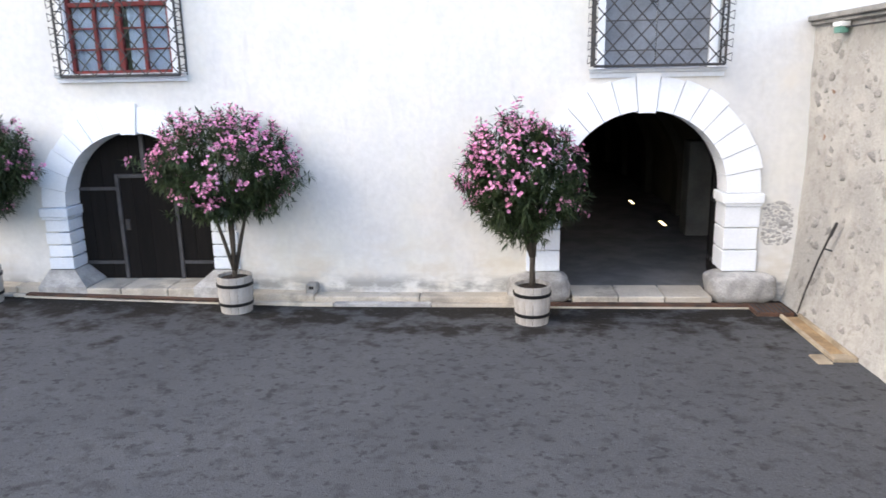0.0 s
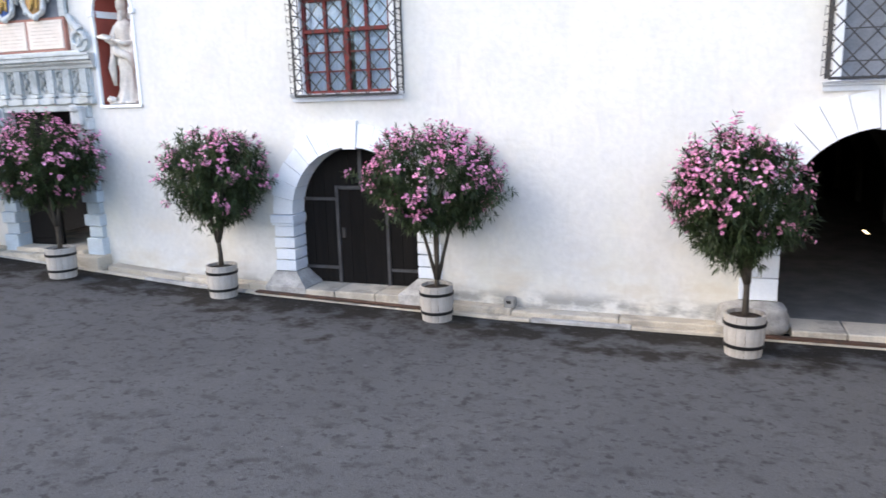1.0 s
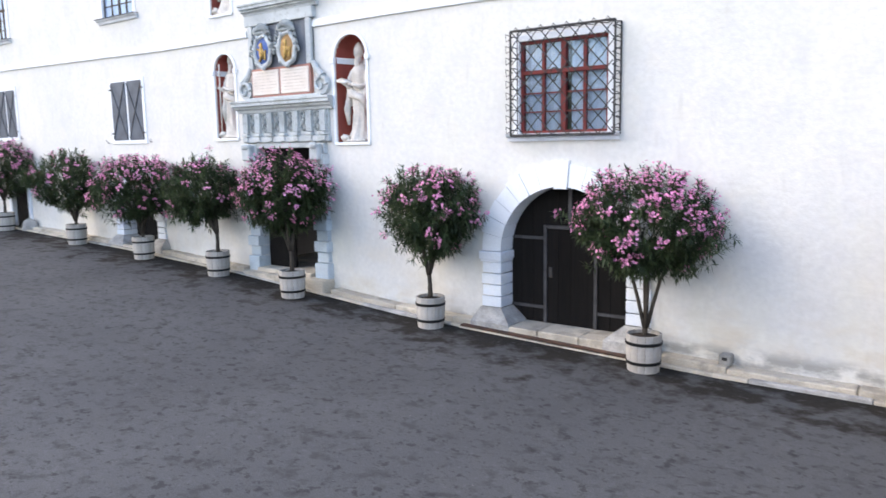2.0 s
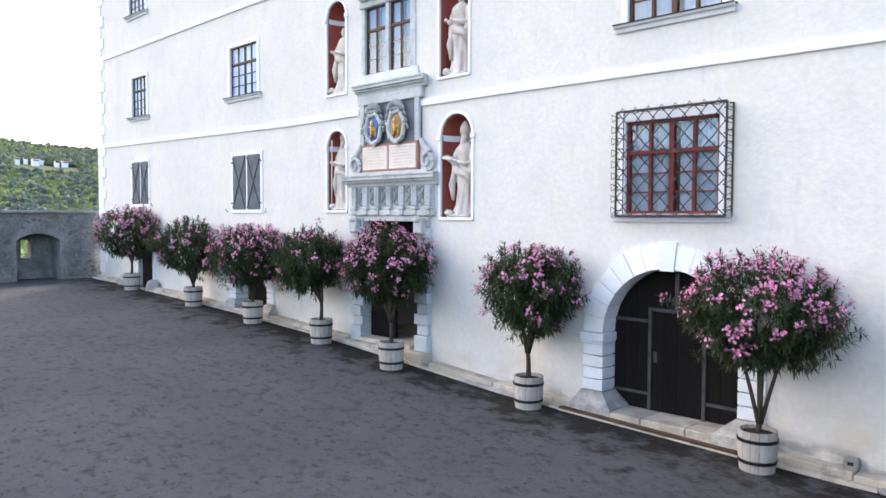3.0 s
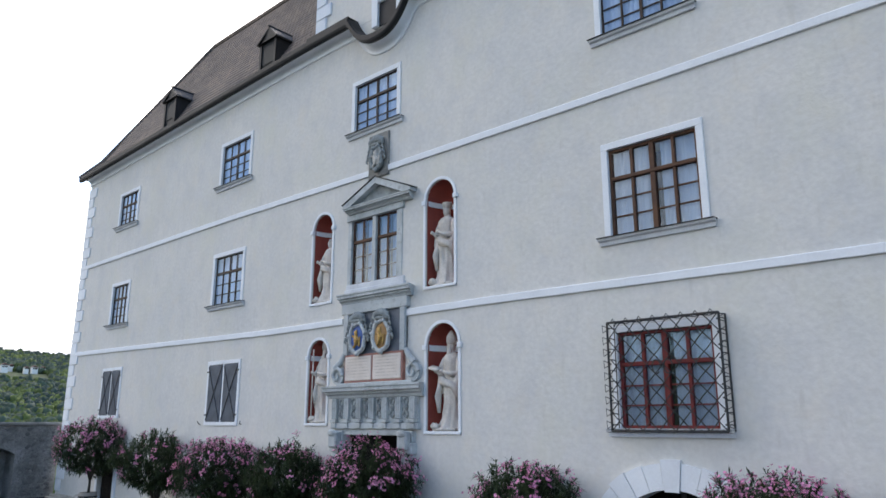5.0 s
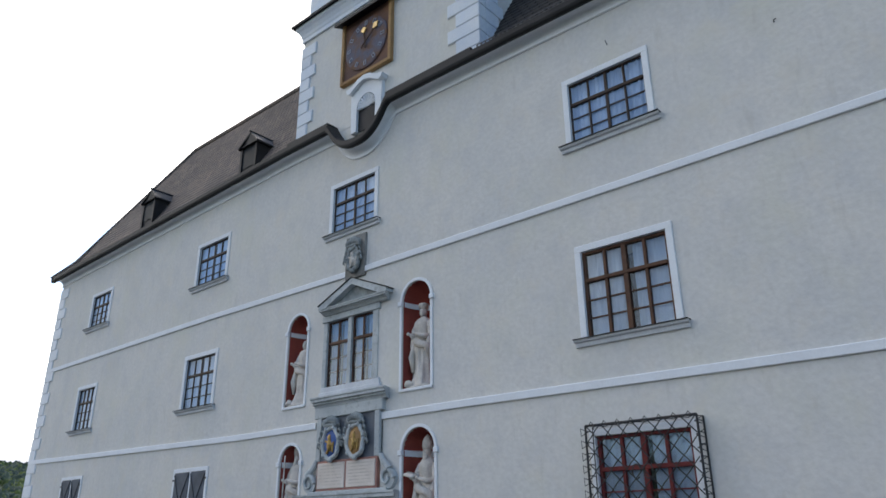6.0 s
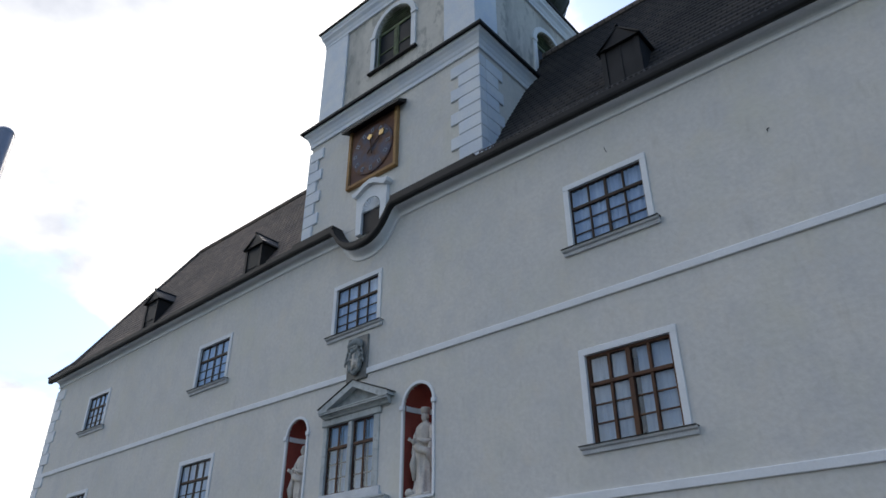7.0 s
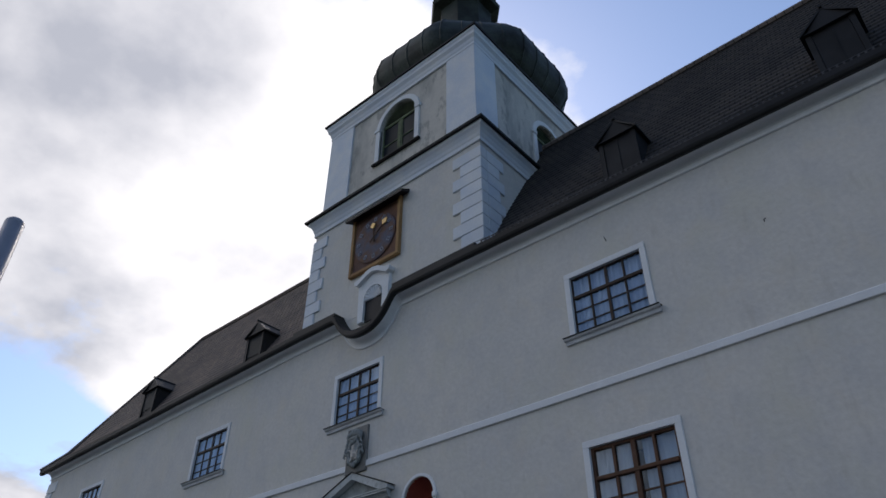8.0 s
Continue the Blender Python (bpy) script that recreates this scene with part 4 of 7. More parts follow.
def grille(x0, x1, z0, z1):
    """A basket of wrought-iron lozenges before a window."""
    e = thing("window_grille", "wrought-iron lozenge grille standing proud of a window", "grille", "window grilles")
    y = -0.24
    r = 0.009
    for a, b in (((x0, z0), (x0, z1)), ((x1, z0), (x1, z1)), ((x0, z0), (x1, z0)), ((x0, z1), (x1, z1))):
        part("rail", Mesh().tube([(a[0], y, a[1]), (b[0], y, b[1])], 0.018, 8), IRON, e)
    step = (x1 - x0) / 7.0
    lat = Mesh()
    for s in (1, -1):
        for i in range(-8, 16):
            # lines x - s*z = const, clipped to the rectangle
            pts = []
            n = 40
            for q in range(n + 1):
                z = z0 + (z1 - z0) * q / n
                x = x0 + i * step + s * (z - z0) * (step * 1.0 / ((z1 - z0) / 6.0))
                if x0 <= x <= x1:
                    wob = 0.012 * math.sin(math.pi * 2 * (z - z0) / ((z1 - z0) / 6.0)) * s
                    pts.append((x + 0, y - 0.012 * s + wob, z))
            if len(pts) > 2:
                lat.tube(pts[::2] + ([pts[-1]] if (len(pts) - 1) % 2 else []), r, 6)
    part("lattice", lat, IRON, e, "bent iron lozenges")
    for xs_ in (x0, x1):
        for i in range(10):
            z = z0 + (z1 - z0) * (i + 0.5) / 10
            part("side_rung", Mesh().tube([(xs_, y, z), (xs_, -0.12, z + 0.012), (xs_, -0.005, z)], 0.009, 5), IRON, e)
        part("wall_bar", Mesh().tube([(xs_, -0.015, z0), (xs_, -0.015, z1)], 0.015, 6), IRON, e)
    top = Mesh()
    for i in range(8):
        xa, xb = x0 + (x1 - x0) * i / 8, x0 + (x1 - x0) * (i + 1) / 8
        top.tube([(xa, y, z1), (xb, -0.01, z1)], r * 0.9, 5).tube([(xb, y, z1), (xa, -0.01, z1)], r * 0.9, 5)
    part("top_lattice", top, IRON, e)
    def tip(pts, r_):
        part("twisted_end", Mesh().tube(pts, r_, 5), IRON, e)

    for i in range(8):
        x = x0 + (x1 - x0) * (i + 0.5) / 8
        tip([(x - 0.05, y - 0.01, z0 + 0.02), (x, y - 0.03, z0 - 0.02), (x + 0.05, y - 0.01, z0 + 0.02)], 0.008)
        tip([(x - 0.04, y - 0.01, z1), (x, y - 0.02, z1 + 0.05), (x + 0.04, y - 0.01, z1)], 0.008)
    for i in range(9):
        z = z0 + (z1 - z0) * (i + 0.5) / 9
        for xs_, s in ((x0, -1), (x1, 1)):
            tip([(xs_ - s * 0.04, y, z), (xs_ + s * 0.085, y + 0.01, z - 0.055), (xs_ + s * 0.080, y - 0.01, z + 0.055), (xs_ - s * 0.04, y, z)], 0.008)
    cx, cz = (x0 + x1) / 2, (z0 + z1) / 2 + 0.1
    for s in (-1, 1):
        ring = [(cx + s * 0.09 + 0.075 * math.cos(t * math.pi / 8) * (1 - 0.02 * t), y - 0.03, cz + 0.10 * math.sin(t * math.pi / 8)) for t in range(15)]
        part("scroll", Mesh().tube(ring, 0.011, 6), IRON, e)


no = 1
for x0, x1, z0, z1, wood, kind in WINDOWS:
    if wood == "iron":
        e = thing("window_%d" % no, "closed grey window shutters with crossed iron bars" if kind == "shutter" else "window closed by plain grey metal shutters behind a grille", "window", "shuttered windows", "structure")
        mid, fy = (x0 + x1) / 2, -0.03 if kind == "shutter" else 0.08
        for xa, xb in ((x0, mid - (0.05 if kind == "shutter" else 0.004)), (mid + (0.05 if kind == "shutter" else 0.004), x1)):
            lf = part("shutter", Mesh().box(xa, fy, z0, xb, fy + 0.035, z1, 0.006), SHUTTERDARK if kind == "shutter" else SHUTTER, e, "grey sheet iron shutter leaf")
            if kind == "shutter":
                for s in (0, 1):
                    part("cross_bar", Mesh().tube([(xa if s else xb, fy - 0.008, z0 + 0.05), (xb if s else xa, fy - 0.008, z1 - 0.05)], 0.012, 5), STRAP, lf)
                for zz in (z0 + 0.18, z1 - 0.18):
                    hx = xa if xa < mid - 0.1 else xb
                    part("hinge", Mesh().box(hx - 0.07, fy - 0.012, zz - 0.02, hx + 0.07, fy - 0.001, zz + 0.02), IRON, lf)
            else:
                for zz in np.linspace(z0 + 0.25, z1 - 0.15, 4):
                    part("seam", Mesh().box(xa + 0.01, fy - 0.008, zz - 0.008, xb - 0.01, fy + 0.001, zz + 0.008), STRAP, lf)
        if kind == "shutter":
            for q in (-1, 1):
                hx = (x0 - 0.30) if q < 0 else (x1 + 0.27)
                part("hook", Mesh().tube([(hx, 0.01, z0 - 0.06), (hx, -0.05, z0 - 0.05), (hx + q * 0.05, -0.06, z0 + 0.02)], 0.010, 5), IRON, e, "small iron shutter hook")
            part("post", Mesh().box(mid - 0.046, -0.012, z0, mid + 0.046, 0.06, z1, 0.005), WHITE, e)
        surround(e, x0, x1, z0, z1, kind, wood)
    else:
        window(no, x0, x1, z0, z1, wood, kind)
    no += 1
grille(-6.35, -4.60, 3.40, 5.02)
grille(1.16, 2.90, 3.40, 5.02)


# ---- stone arches ----
def stone_arch(a, count, base_h, jambs, name, words, round_guard):
    e = thing(name, words, "arch", "gate arches", "structure")
    cx, ri, ro, sp, ft = a["cx"], a["r"], a["out"], a["spring"], a["foot"]
    y0, y1 = -0.045, 0.42
    gap = 0.010
    key = 0.105
    # wedge stones
    half = count // 2
    edges = [math.pi / 2 - key - i * (math.pi / 2 - key) / half for i in range(half + 1)]

    def wedge(t0, t1, r0, r1, front):
        pts = []
        n = 3
        for i in range(n + 1):
            t = t0 + (t1 - t0) * i / n
            pts.append((cx + r1 * math.cos(t), sp + r1 * math.sin(t)))
        for i in range(n + 1):
            t = t1 + (t0 - t1) * i / n
            pts.append((cx + r0 * math.cos(t), sp + r0 * math.sin(t)))
        return Mesh().prism(pts, front, y1)

    ga = 0.006 / ro
    for i in range(half):
        for s in (0, 1):
            t0, t1 = edges[i] - ga, edges[i + 1] + ga
            if s:
                t0, t1 = math.pi - t0, math.pi - t1
            part("voussoir", wedge(t0, t1, ri, ro + 0.02 * ((i * 7 + s * 3) % 3 - 1), y0 - 0.004 * ((i * 5 + s) % 3)), WHITE, e)
    part("keystone", wedge(math.pi / 2 + key - ga, math.pi / 2 - key + ga, ri - 0.03, ro + 0.03, y0 - 0.018), WHITE, e, "proud white keystone")
    top = sp - 0.01
    bot = ft + base_h
    for s in (-1, 1):
        xi, xo = cx + s * ri, cx + s * ro
        xa, xb = min(xi, xo), max(xi, xo)
        part("impost", Mesh().box(xa - 0.03 - (0.02 if s > 0 else 0), y0 - 0.05, top - 0.14, xb + 0.03, y1, top, 0.012).box(xa - 0.01, y0 - 0.02, top - 0.18, xb + 0.01, y1, top - 0.14), WHITE if round_guard else BLUEWHITE, e, "moulded impost block")
        hh = (top - 0.18 - bot) / jambs
        for i in range(jambs):
            z = bot + i * hh
            ww = 0.02 if i % 2 else 0.0
            part("jamb_stone", Mesh().box(xa + (ww if s < 0 else 0), y0, z + gap, xb - (ww if s > 0 else 0), y1, z + hh - gap, 0.008), BLUEWHITE if not round_guard or s < 0 else WHITE, e)
        # base stones
        if round_guard:
            # a long boulder with worn, rounded ends
            m = Mesh()
            m.blob((0, 0, 0), (1, 1, 1), 18, 32, 0.0, 0)
            gx, gw = (xa + xb) / 2 + 0.06 * s, (xb - xa) / 2 + 0.22
            worn = []
            for px, py, pz in m.v:
                px, py, pz = (math.copysign(abs(q) ** 0.55, q) for q in (px, py, pz))
                k = 1 + 0.10 * noise.noise(Vector((px * 1.6 + s, py * 1.6, pz * 1.6))) + 0.03 * noise.noise(Vector((px * 6, py * 6, pz * 6 + s)))
                slope = 1 - 0.16 * max(0, -px * s) ** 2
                worn.append((gx + gw * px * k, 0.09 + 0.38 * py * k, ft + base_h * 0.30 + base_h * 0.72 * pz * k * slope))
            m.v = worn
            part("guard_stone", m, BASESTONE, e, "rounded weathered guard stone", True)
        else:
            m = Mesh()
            zb, zt = ft - 0.12, bot
            x_in = 0.17
            lo = [(xa - 0.10 - (x_in if s > 0 else 0), -0.26), (xb + 0.10 + (x_in if s < 0 else 0), -0.26), (xb + 0.10 + (x_in if s < 0 else 0), 0.42), (xa - 0.10 - (x_in if s > 0 else 0), 0.42)]
            hi = [(xa - 0.01, y0 - 0.02), (xb + 0.01, y0 - 0.02), (xb + 0.01, 0.42), (xa - 0.01, 0.42)]
            m.add([(x, y, zb) for x, y in lo] + [(x, y, zb + 0.16) for x, y in lo] + [(x, y, zt) for x, y in hi],
                  [(3, 2, 1, 0)] + [(i, (i + 1) % 4, 4 + (i + 1) % 4, 4 + i) for i in range(4)] + [(4 + i, 4 + (i + 1) % 4, 8 + (i + 1) % 4, 8 + i) for i in range(4)] + [(8, 9, 10, 11)])
            part("base_stone", m, BASESTONE, e, "splayed grey base stone")
    return e


stone_arch(ARCH_R, 14, 0.34, 3, "gate_arch", "white stone gate arch with keystone and rounded guard stones", True)
stone_arch(ARCH_L, 14, 0.26, 4, "gate_arch", "white stone arch with pale blue jambs round a dark gate", False)
stone_arch(ARCH_F, 10, 0.22, 3, "gate_arch", "pale blue stone arch round a small dark door", False)


def arched_gate(a, y, planks, wicket, words):
    e = thing("door_%d" % (2 if wicket else 3), words, "door", "", "structure")
    cx, r, sp, ft = a["cx"], a["r"] + 0.05, a["spring"], a["foot"] - 0.05
    n = planks
    for i in range(n):
        xa, xb = cx - r + 2 * r * i / n + 0.002, cx - r + 2 * r * (i + 1) / n - 0.002
        za = sp + math.sqrt(max(0.0, r * r - (xa - cx) ** 2))
        zb = sp + math.sqrt(max(0.0, r * r - (xb - cx) ** 2))
        part("plank", Mesh().prism([(xa, ft), (xb, ft), (xb, zb), (xa, za)], y + 0.004 * (i % 3), y + 0.06), GATE, e)
    if wicket:
        xa, xb, zt = -6.02, -5.11, 1.93
        part("wicket_frame", Mesh().box(xa - 0.03, y - 0.03, ft, xa + 0.03, y + 0.01, zt, 0.006).box(xb - 0.03, y - 0.03, ft, xb + 0.03, y + 0.01, zt, 0.006).box(xa + 0.03, y - 0.03, zt - 0.06, xb - 0.03, y + 0.01, zt, 0.006), STRAP, e, "iron-bound wicket door frame")
        part("strap_hinge", Mesh().box(cx - r, y - 0.018, 1.68, xa - 0.03, y + 0.004, 1.73), STRAP, e)
        part("strap_hinge", Mesh().box(cx - r, y - 0.018, 0.50, xa - 0.03, y + 0.004, 0.55), STRAP, e)
        part("strap_hinge", Mesh().box(xb + 0.03, y - 0.018, 0.50, cx + r, y + 0.004, 0.55), STRAP, e)
        part("strap_hinge", Mesh().box(xb + 0.03, y - 0.018, 1.68, cx + r, y + 0.004, 1.73), STRAP, e)
        part("lock_plate", Mesh().box(xa + 0.06, y - 0.022, 1.05, xa + 0.13, y + 0.004, 1.22, 0.004), IRON, e)
        part("post", Mesh().box(-5.60, y - 0.03, zt, -5.53, y + 0.01, 2.56, 0.006), STRAP, e)


arched_gate(ARCH_L, 0.34, 10, True, "closed black-brown plank gate with iron straps and a wicket")
arched_gate(ARCH_F, 0.34, 7, False, "closed dark plank door in a small arch")
d = thing("door_4", "closed dark plank door near the castle's corner", "door", "", "structure")
for i in range(6):
    part("plank", Mesh().box(-24.70 + 0.185 * i, 0.10, 0.95, -24.70 + 0.185 * i + 0.178, 0.15, 2.28, 0.006), GATE, d)
part("door_frame", Mesh().box(-24.86, -0.05, 0.95, -24.70, 0.2, 2.36, 0.01).box(-23.60, -0.05, 0.95, -23.44, 0.2, 2.36, 0.01).box(-24.70, -0.05, 2.27, -23.60, 0.2, 2.40, 0.01), BLUEWHITE, d)
bs = thing("guard_stone", "rounded grey guard stone beside a small door", "stone", "kerb stones")
part("block", Mesh().blob((-23.25, -0.20, 1.06), (0.27, 0.22, 0.26), 10, 18, 0.2, 5), BASESTONE, bs, "", True)
bs = thing("guard_stone", "rounded grey guard stone beside a small door", "stone", "kerb stones")
part("block", Mesh().blob((-25.3, -0.25, 1.12), (0.30, 0.24, 0.24), 10, 18, 0.2, 9), BASESTONE, bs, "", True)

# ---- passage behind the gate arch ----
TX, TR, TS, TL = 2.05, 2.05, 1.05, 20.0
vault = Mesh()
line_in = arch_line(TX, TR, TS, 0.0, 20)
line_out = arch_line(TX, TR + 0.35, TS, 0.0, 20)
n = len(line_in)
for y in (THICK, TL):
    vault.v += [(x, y, z) for x, z in line_in] + [(x, y, z) for x, z in line_out]
for i in range(n - 1):
    vault.f += [(i, i + 1, 2 * n + i + 1, 2 * n + i), (n + i, n + i + 1, 3 * n + i + 1, 3 * n + i)]
    vault.f += [(i, i + 1, n + i + 1, n + i), (2 * n + i, 2 * n + i + 1, 3 * n + i + 1, 3 * n + i)]
structure("passage_vault", vault, INTERIOR, "plastered barrel vault of the gate passage, coloured dark for shade", "vault")
structure("passage_end", Mesh().box(TX - TR - 0.3, TL, 0, TX + TR + 0.3, TL + 0.3, TS + TR + 0.3), INTERIOR, "added end wall closing the gate passage, coloured dark for shade", "wall")
structure("passage_floor", Mesh().box(TX - TR - 0.3, 0.28, -0.2, TX + TR + 0.3, TL, 0.13), PAVING, "grey paved floor of the gate passage", "floor")
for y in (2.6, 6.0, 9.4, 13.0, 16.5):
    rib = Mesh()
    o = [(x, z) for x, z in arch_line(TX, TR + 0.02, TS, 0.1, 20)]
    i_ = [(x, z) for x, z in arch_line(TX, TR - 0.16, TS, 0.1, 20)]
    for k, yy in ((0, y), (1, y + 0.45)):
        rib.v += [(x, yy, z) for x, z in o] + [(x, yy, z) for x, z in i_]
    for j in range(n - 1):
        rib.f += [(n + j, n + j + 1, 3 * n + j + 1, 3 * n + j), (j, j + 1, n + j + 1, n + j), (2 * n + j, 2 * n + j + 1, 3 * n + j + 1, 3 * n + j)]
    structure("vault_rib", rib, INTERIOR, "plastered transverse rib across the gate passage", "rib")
structure("passage_pier", Mesh().box(3.62, 3.9, 0.12, 4.12, 4.4, 2.0, 0.02), PIER, "whitewashed pier with the passage's shade in its colour", "pier")
for y, x in ((4.75, 3.49), (7.45, 3.33)):
    fl = thing("floor_light", "lit warm light strip set in the passage floor", "light", "passage floor lights")
    part("housing", Mesh().box(x - 0.13, y - 0.03, 0.11, x + 0.03, y + 0.78, 0.136), IRON, fl)
    part("diffuser", Mesh().box(x - 0.075, y + 0.1, 0.134, x - 0.01, y + 0.60, 0.142), FLOORLIGHT, fl, "glowing diffuser")
leaf = thing("door_1", "open dark timber gate leaf swung into the passage", "door", "", "structure")
ang = math.atan2(1.05, 0.28)
for i in range(5):
    q0, q1 = 0.21 * i, 0.21 * i + 0.204
    ux, uy = math.cos(ang), math.sin(ang)
    hx, hy = 3.13, 0.46
    m = Mesh()
    zt = 2.35 - 0.12 * (4 - i) ** 0.5 * 0.4
    c = [(hx + ux * q0, hy + uy * q0), (hx + ux * q1, hy + uy * q1), (hx + ux * q1 - uy * 0.06, hy + uy * q1 + ux * 0.06), (hx + ux * q0 - uy * 0.06, hy + uy * q0 + ux * 0.06)]
    m.add([(x, y, 0.15) for x, y in c] + [(x, y, zt) for x, y in c], [(0, 3, 2, 1), (4, 5, 6, 7)] + [(j, (j + 1) % 4, 4 + (j + 1) % 4, 4 + j) for j in range(4)])
    part("plank", m, GATE, leaf)
for z in (0.5, 1.4, 2.1):
    part("strap_hinge", Mesh().box(3.09, 0.46, z, 3.13, 0.62, z + 0.06), STRAP, leaf)

# ---- main portal ----
P = thing("stone_portal", "grey sandstone Renaissance portal with arms, tablets, window and pediment", "portal", "", "structure")
X = PORTAL_X
for s in (-1, 1):
    xa = X + 0.852 if s > 0 else X - 1.22
    xb = xa + 0.318
    z = 0.62
    i = 0
    while z < 3.3:
        hgt = 0.22 if i else 0.34
        pr = -0.16 if i % 2 == 0 else -0.10
        grow = 0.03 if i % 2 == 0 else 0.0
        zt = min(z + hgt - 0.008, 3.38)
        part("pilaster_stone", Mesh().box(xa - grow, pr, z, xb + grow * (s > 0), 0.3, zt, 0.014), PORTALBLUE if i < 7 else PORTAL, P)
        z, i = z + hgt, i + 1
    part("console", Mesh().box(xa + 0.03, -0.26, 3.02, xb - 0.03, -0.10, 3.36, 0.03).blob(((xa + xb) / 2, -0.25, 3.32), (0.13, 0.06, 0.07), 6, 10, 0.2, 2), PORTAL, P, "scrolled console")
    # volutes beside the tablets
    vx = X + s * 1.10
    m = Mesh()
    m.tube([(vx - s * 0.16 + s * 0.0, -0.08, 4.95), (vx - s * 0.06, -0.09, 4.80), (vx + s * 0.10, -0.10, 4.66)], [0.05, 0.065, 0.08], 8)
    sp_ = [(vx + s * 0.04 + (0.19 - 0.014 * q) * math.cos(q * 0.62), -0.12, 4.50 + (0.19 - 0.014 * q) * math.sin(q * 0.62)) for q in range(13)]
    m.tube(sp_, [0.045 - 0.002 * q for q in range(13)], 8)
    m.tube([(vx + s * 0.04, 0.02, 4.50), (vx + s * 0.04, -0.09, 4.50)], 0.19, 18)
    part("volute", m, PORTAL, P, "carved scroll volute", False)
part("lintel", Mesh().box(X - 0.91, -0.07, 3.28, X + 0.86, 0.3, 3.40, 0.012).box(X - 1.30, -0.11, 3.40, X + 1.30, 0.25, 3.52, 0.012), PORTAL, P)
part("frieze", Mesh().box(X - 1.27, -0.06, 3.52, X + 1.27, 0.25, 4.04), PORTAL, P, "recessed frieze ground")
for i in range(7):
    xc = X - 1.17 + 0.39 * i
    part("triglyph", Mesh().box(xc - 0.075, -0.14, 3.60, xc - 0.030, -0.058, 4.02, 0.01).box(xc - 0.022, -0.14, 3.60, xc + 0.022, -0.058, 4.02, 0.01).box(xc + 0.030, -0.14, 3.60, xc + 0.075, -0.058, 4.02, 0.01), PORTAL, P)
    part("guttae", Mesh().box(xc - 0.09, -0.16, 3.53, xc + 0.09, -0.058, 3.585, 0.01).box(xc - 0.07, -0.14, 3.42, xc + 0.07, -0.112, 3.515, 0.008), PORTAL, P)
    if i < 6:
        # an upright relief: two curling stems round a boss
        m = Mesh().blob((xc + 0.195, -0.075, 3.82), (0.045, 0.05, 0.07), 6, 10, 0.4, i * 3.1)
        for q in (-1, 1):
            m.tube([(xc + 0.195, -0.07, 3.62), (xc + 0.195 + q * 0.07, -0.085, 3.68), (xc + 0.195 + q * 0.03, -0.09, 3.76)], [0.02, 0.024, 0.014], 6)
            m.tube([(xc + 0.195, -0.07, 4.0), (xc + 0.195 + q * 0.07, -0.085, 3.96), (xc + 0.195 + q * 0.04, -0.09, 3.88)], [0.02, 0.024, 0.014], 6)
        part("rosette", m, SHUTTERSTONE, P, "carved relief in the frieze")


def entab(z, h, x0, x1, out, name="cornice"):
    pr = [(0.0, z), (-0.10, z), (-0.12, z + h * 0.2), (-0.17, z + h * 0.35), (-out + 0.06, z + h * 0.5), (-out, z + h * 0.55), (-out, z + h * 0.8), (-out - 0.02, z + h * 0.85), (-out - 0.02, z + h), (0.0, z + h)]
    return part(name, Mesh().profile(pr, x0, x1, 0.35), PORTAL, P, "moulded stone cornice")


entab(4.03, 0.25, X - 1.38, X + 1.38, 0.24)
part("base_course", Mesh().box(X - 1.15, -0.12, 4.28, X + 1.15, 0.1, 4.34, 0.012), PORTAL, P)
part("tablet_rim", Mesh().box(X - 0.93, -0.085, 4.34, X + 0.85, 0.1, 4.93, 0.01), TABRIM, P, "red marble rim")
for xa, xb in ((X - 0.89, X - 0.065), (X - 0.015, X + 0.81)):
    tb = part("tablet", Mesh().box(xa, -0.105, 4.385, xb, 0.0, 4.885, 0.012), TABLET, P, "pale rose marble inscription tablet")
    for i in range(7):
        zz = 4.83 - 0.062 * i
        ln = (xb - xa) * (0.84 - 0.1 * ((i * 3) % 4) / 3)
        part("inscription_bar", Mesh().box((xa + xb) / 2 - ln / 2, -0.1075, zz - 0.010, (xa + xb) / 2 + ln / 2, -0.103, zz + 0.010), INSCR, tb)
part("arms_panel", Mesh().box(X - 0.98, -0.03, 4.93, X + 0.90, 0.1, 6.03), PORTAL, P)
part("arms_frame", Mesh().box(X - 0.98, -0.10, 4.93, X - 0.84, 0.05, 5.90, 0.012).box(X + 0.76, -0.10, 4.93, X + 0.90, 0.05, 5.90, 0.012).box(X - 1.06, -0.11, 5.80, X + 0.98, 0.05, 6.02, 0.014), PORTAL, P)
part("panel_ground", Mesh().box(X - 0.84, -0.045, 4.93, X + 0.76, -0.025, 5.80), SHUTTER, P, "dark slate ground behind the arms")
entab(6.02, 0.22, X - 1.03, X + 1.06, 0.21)


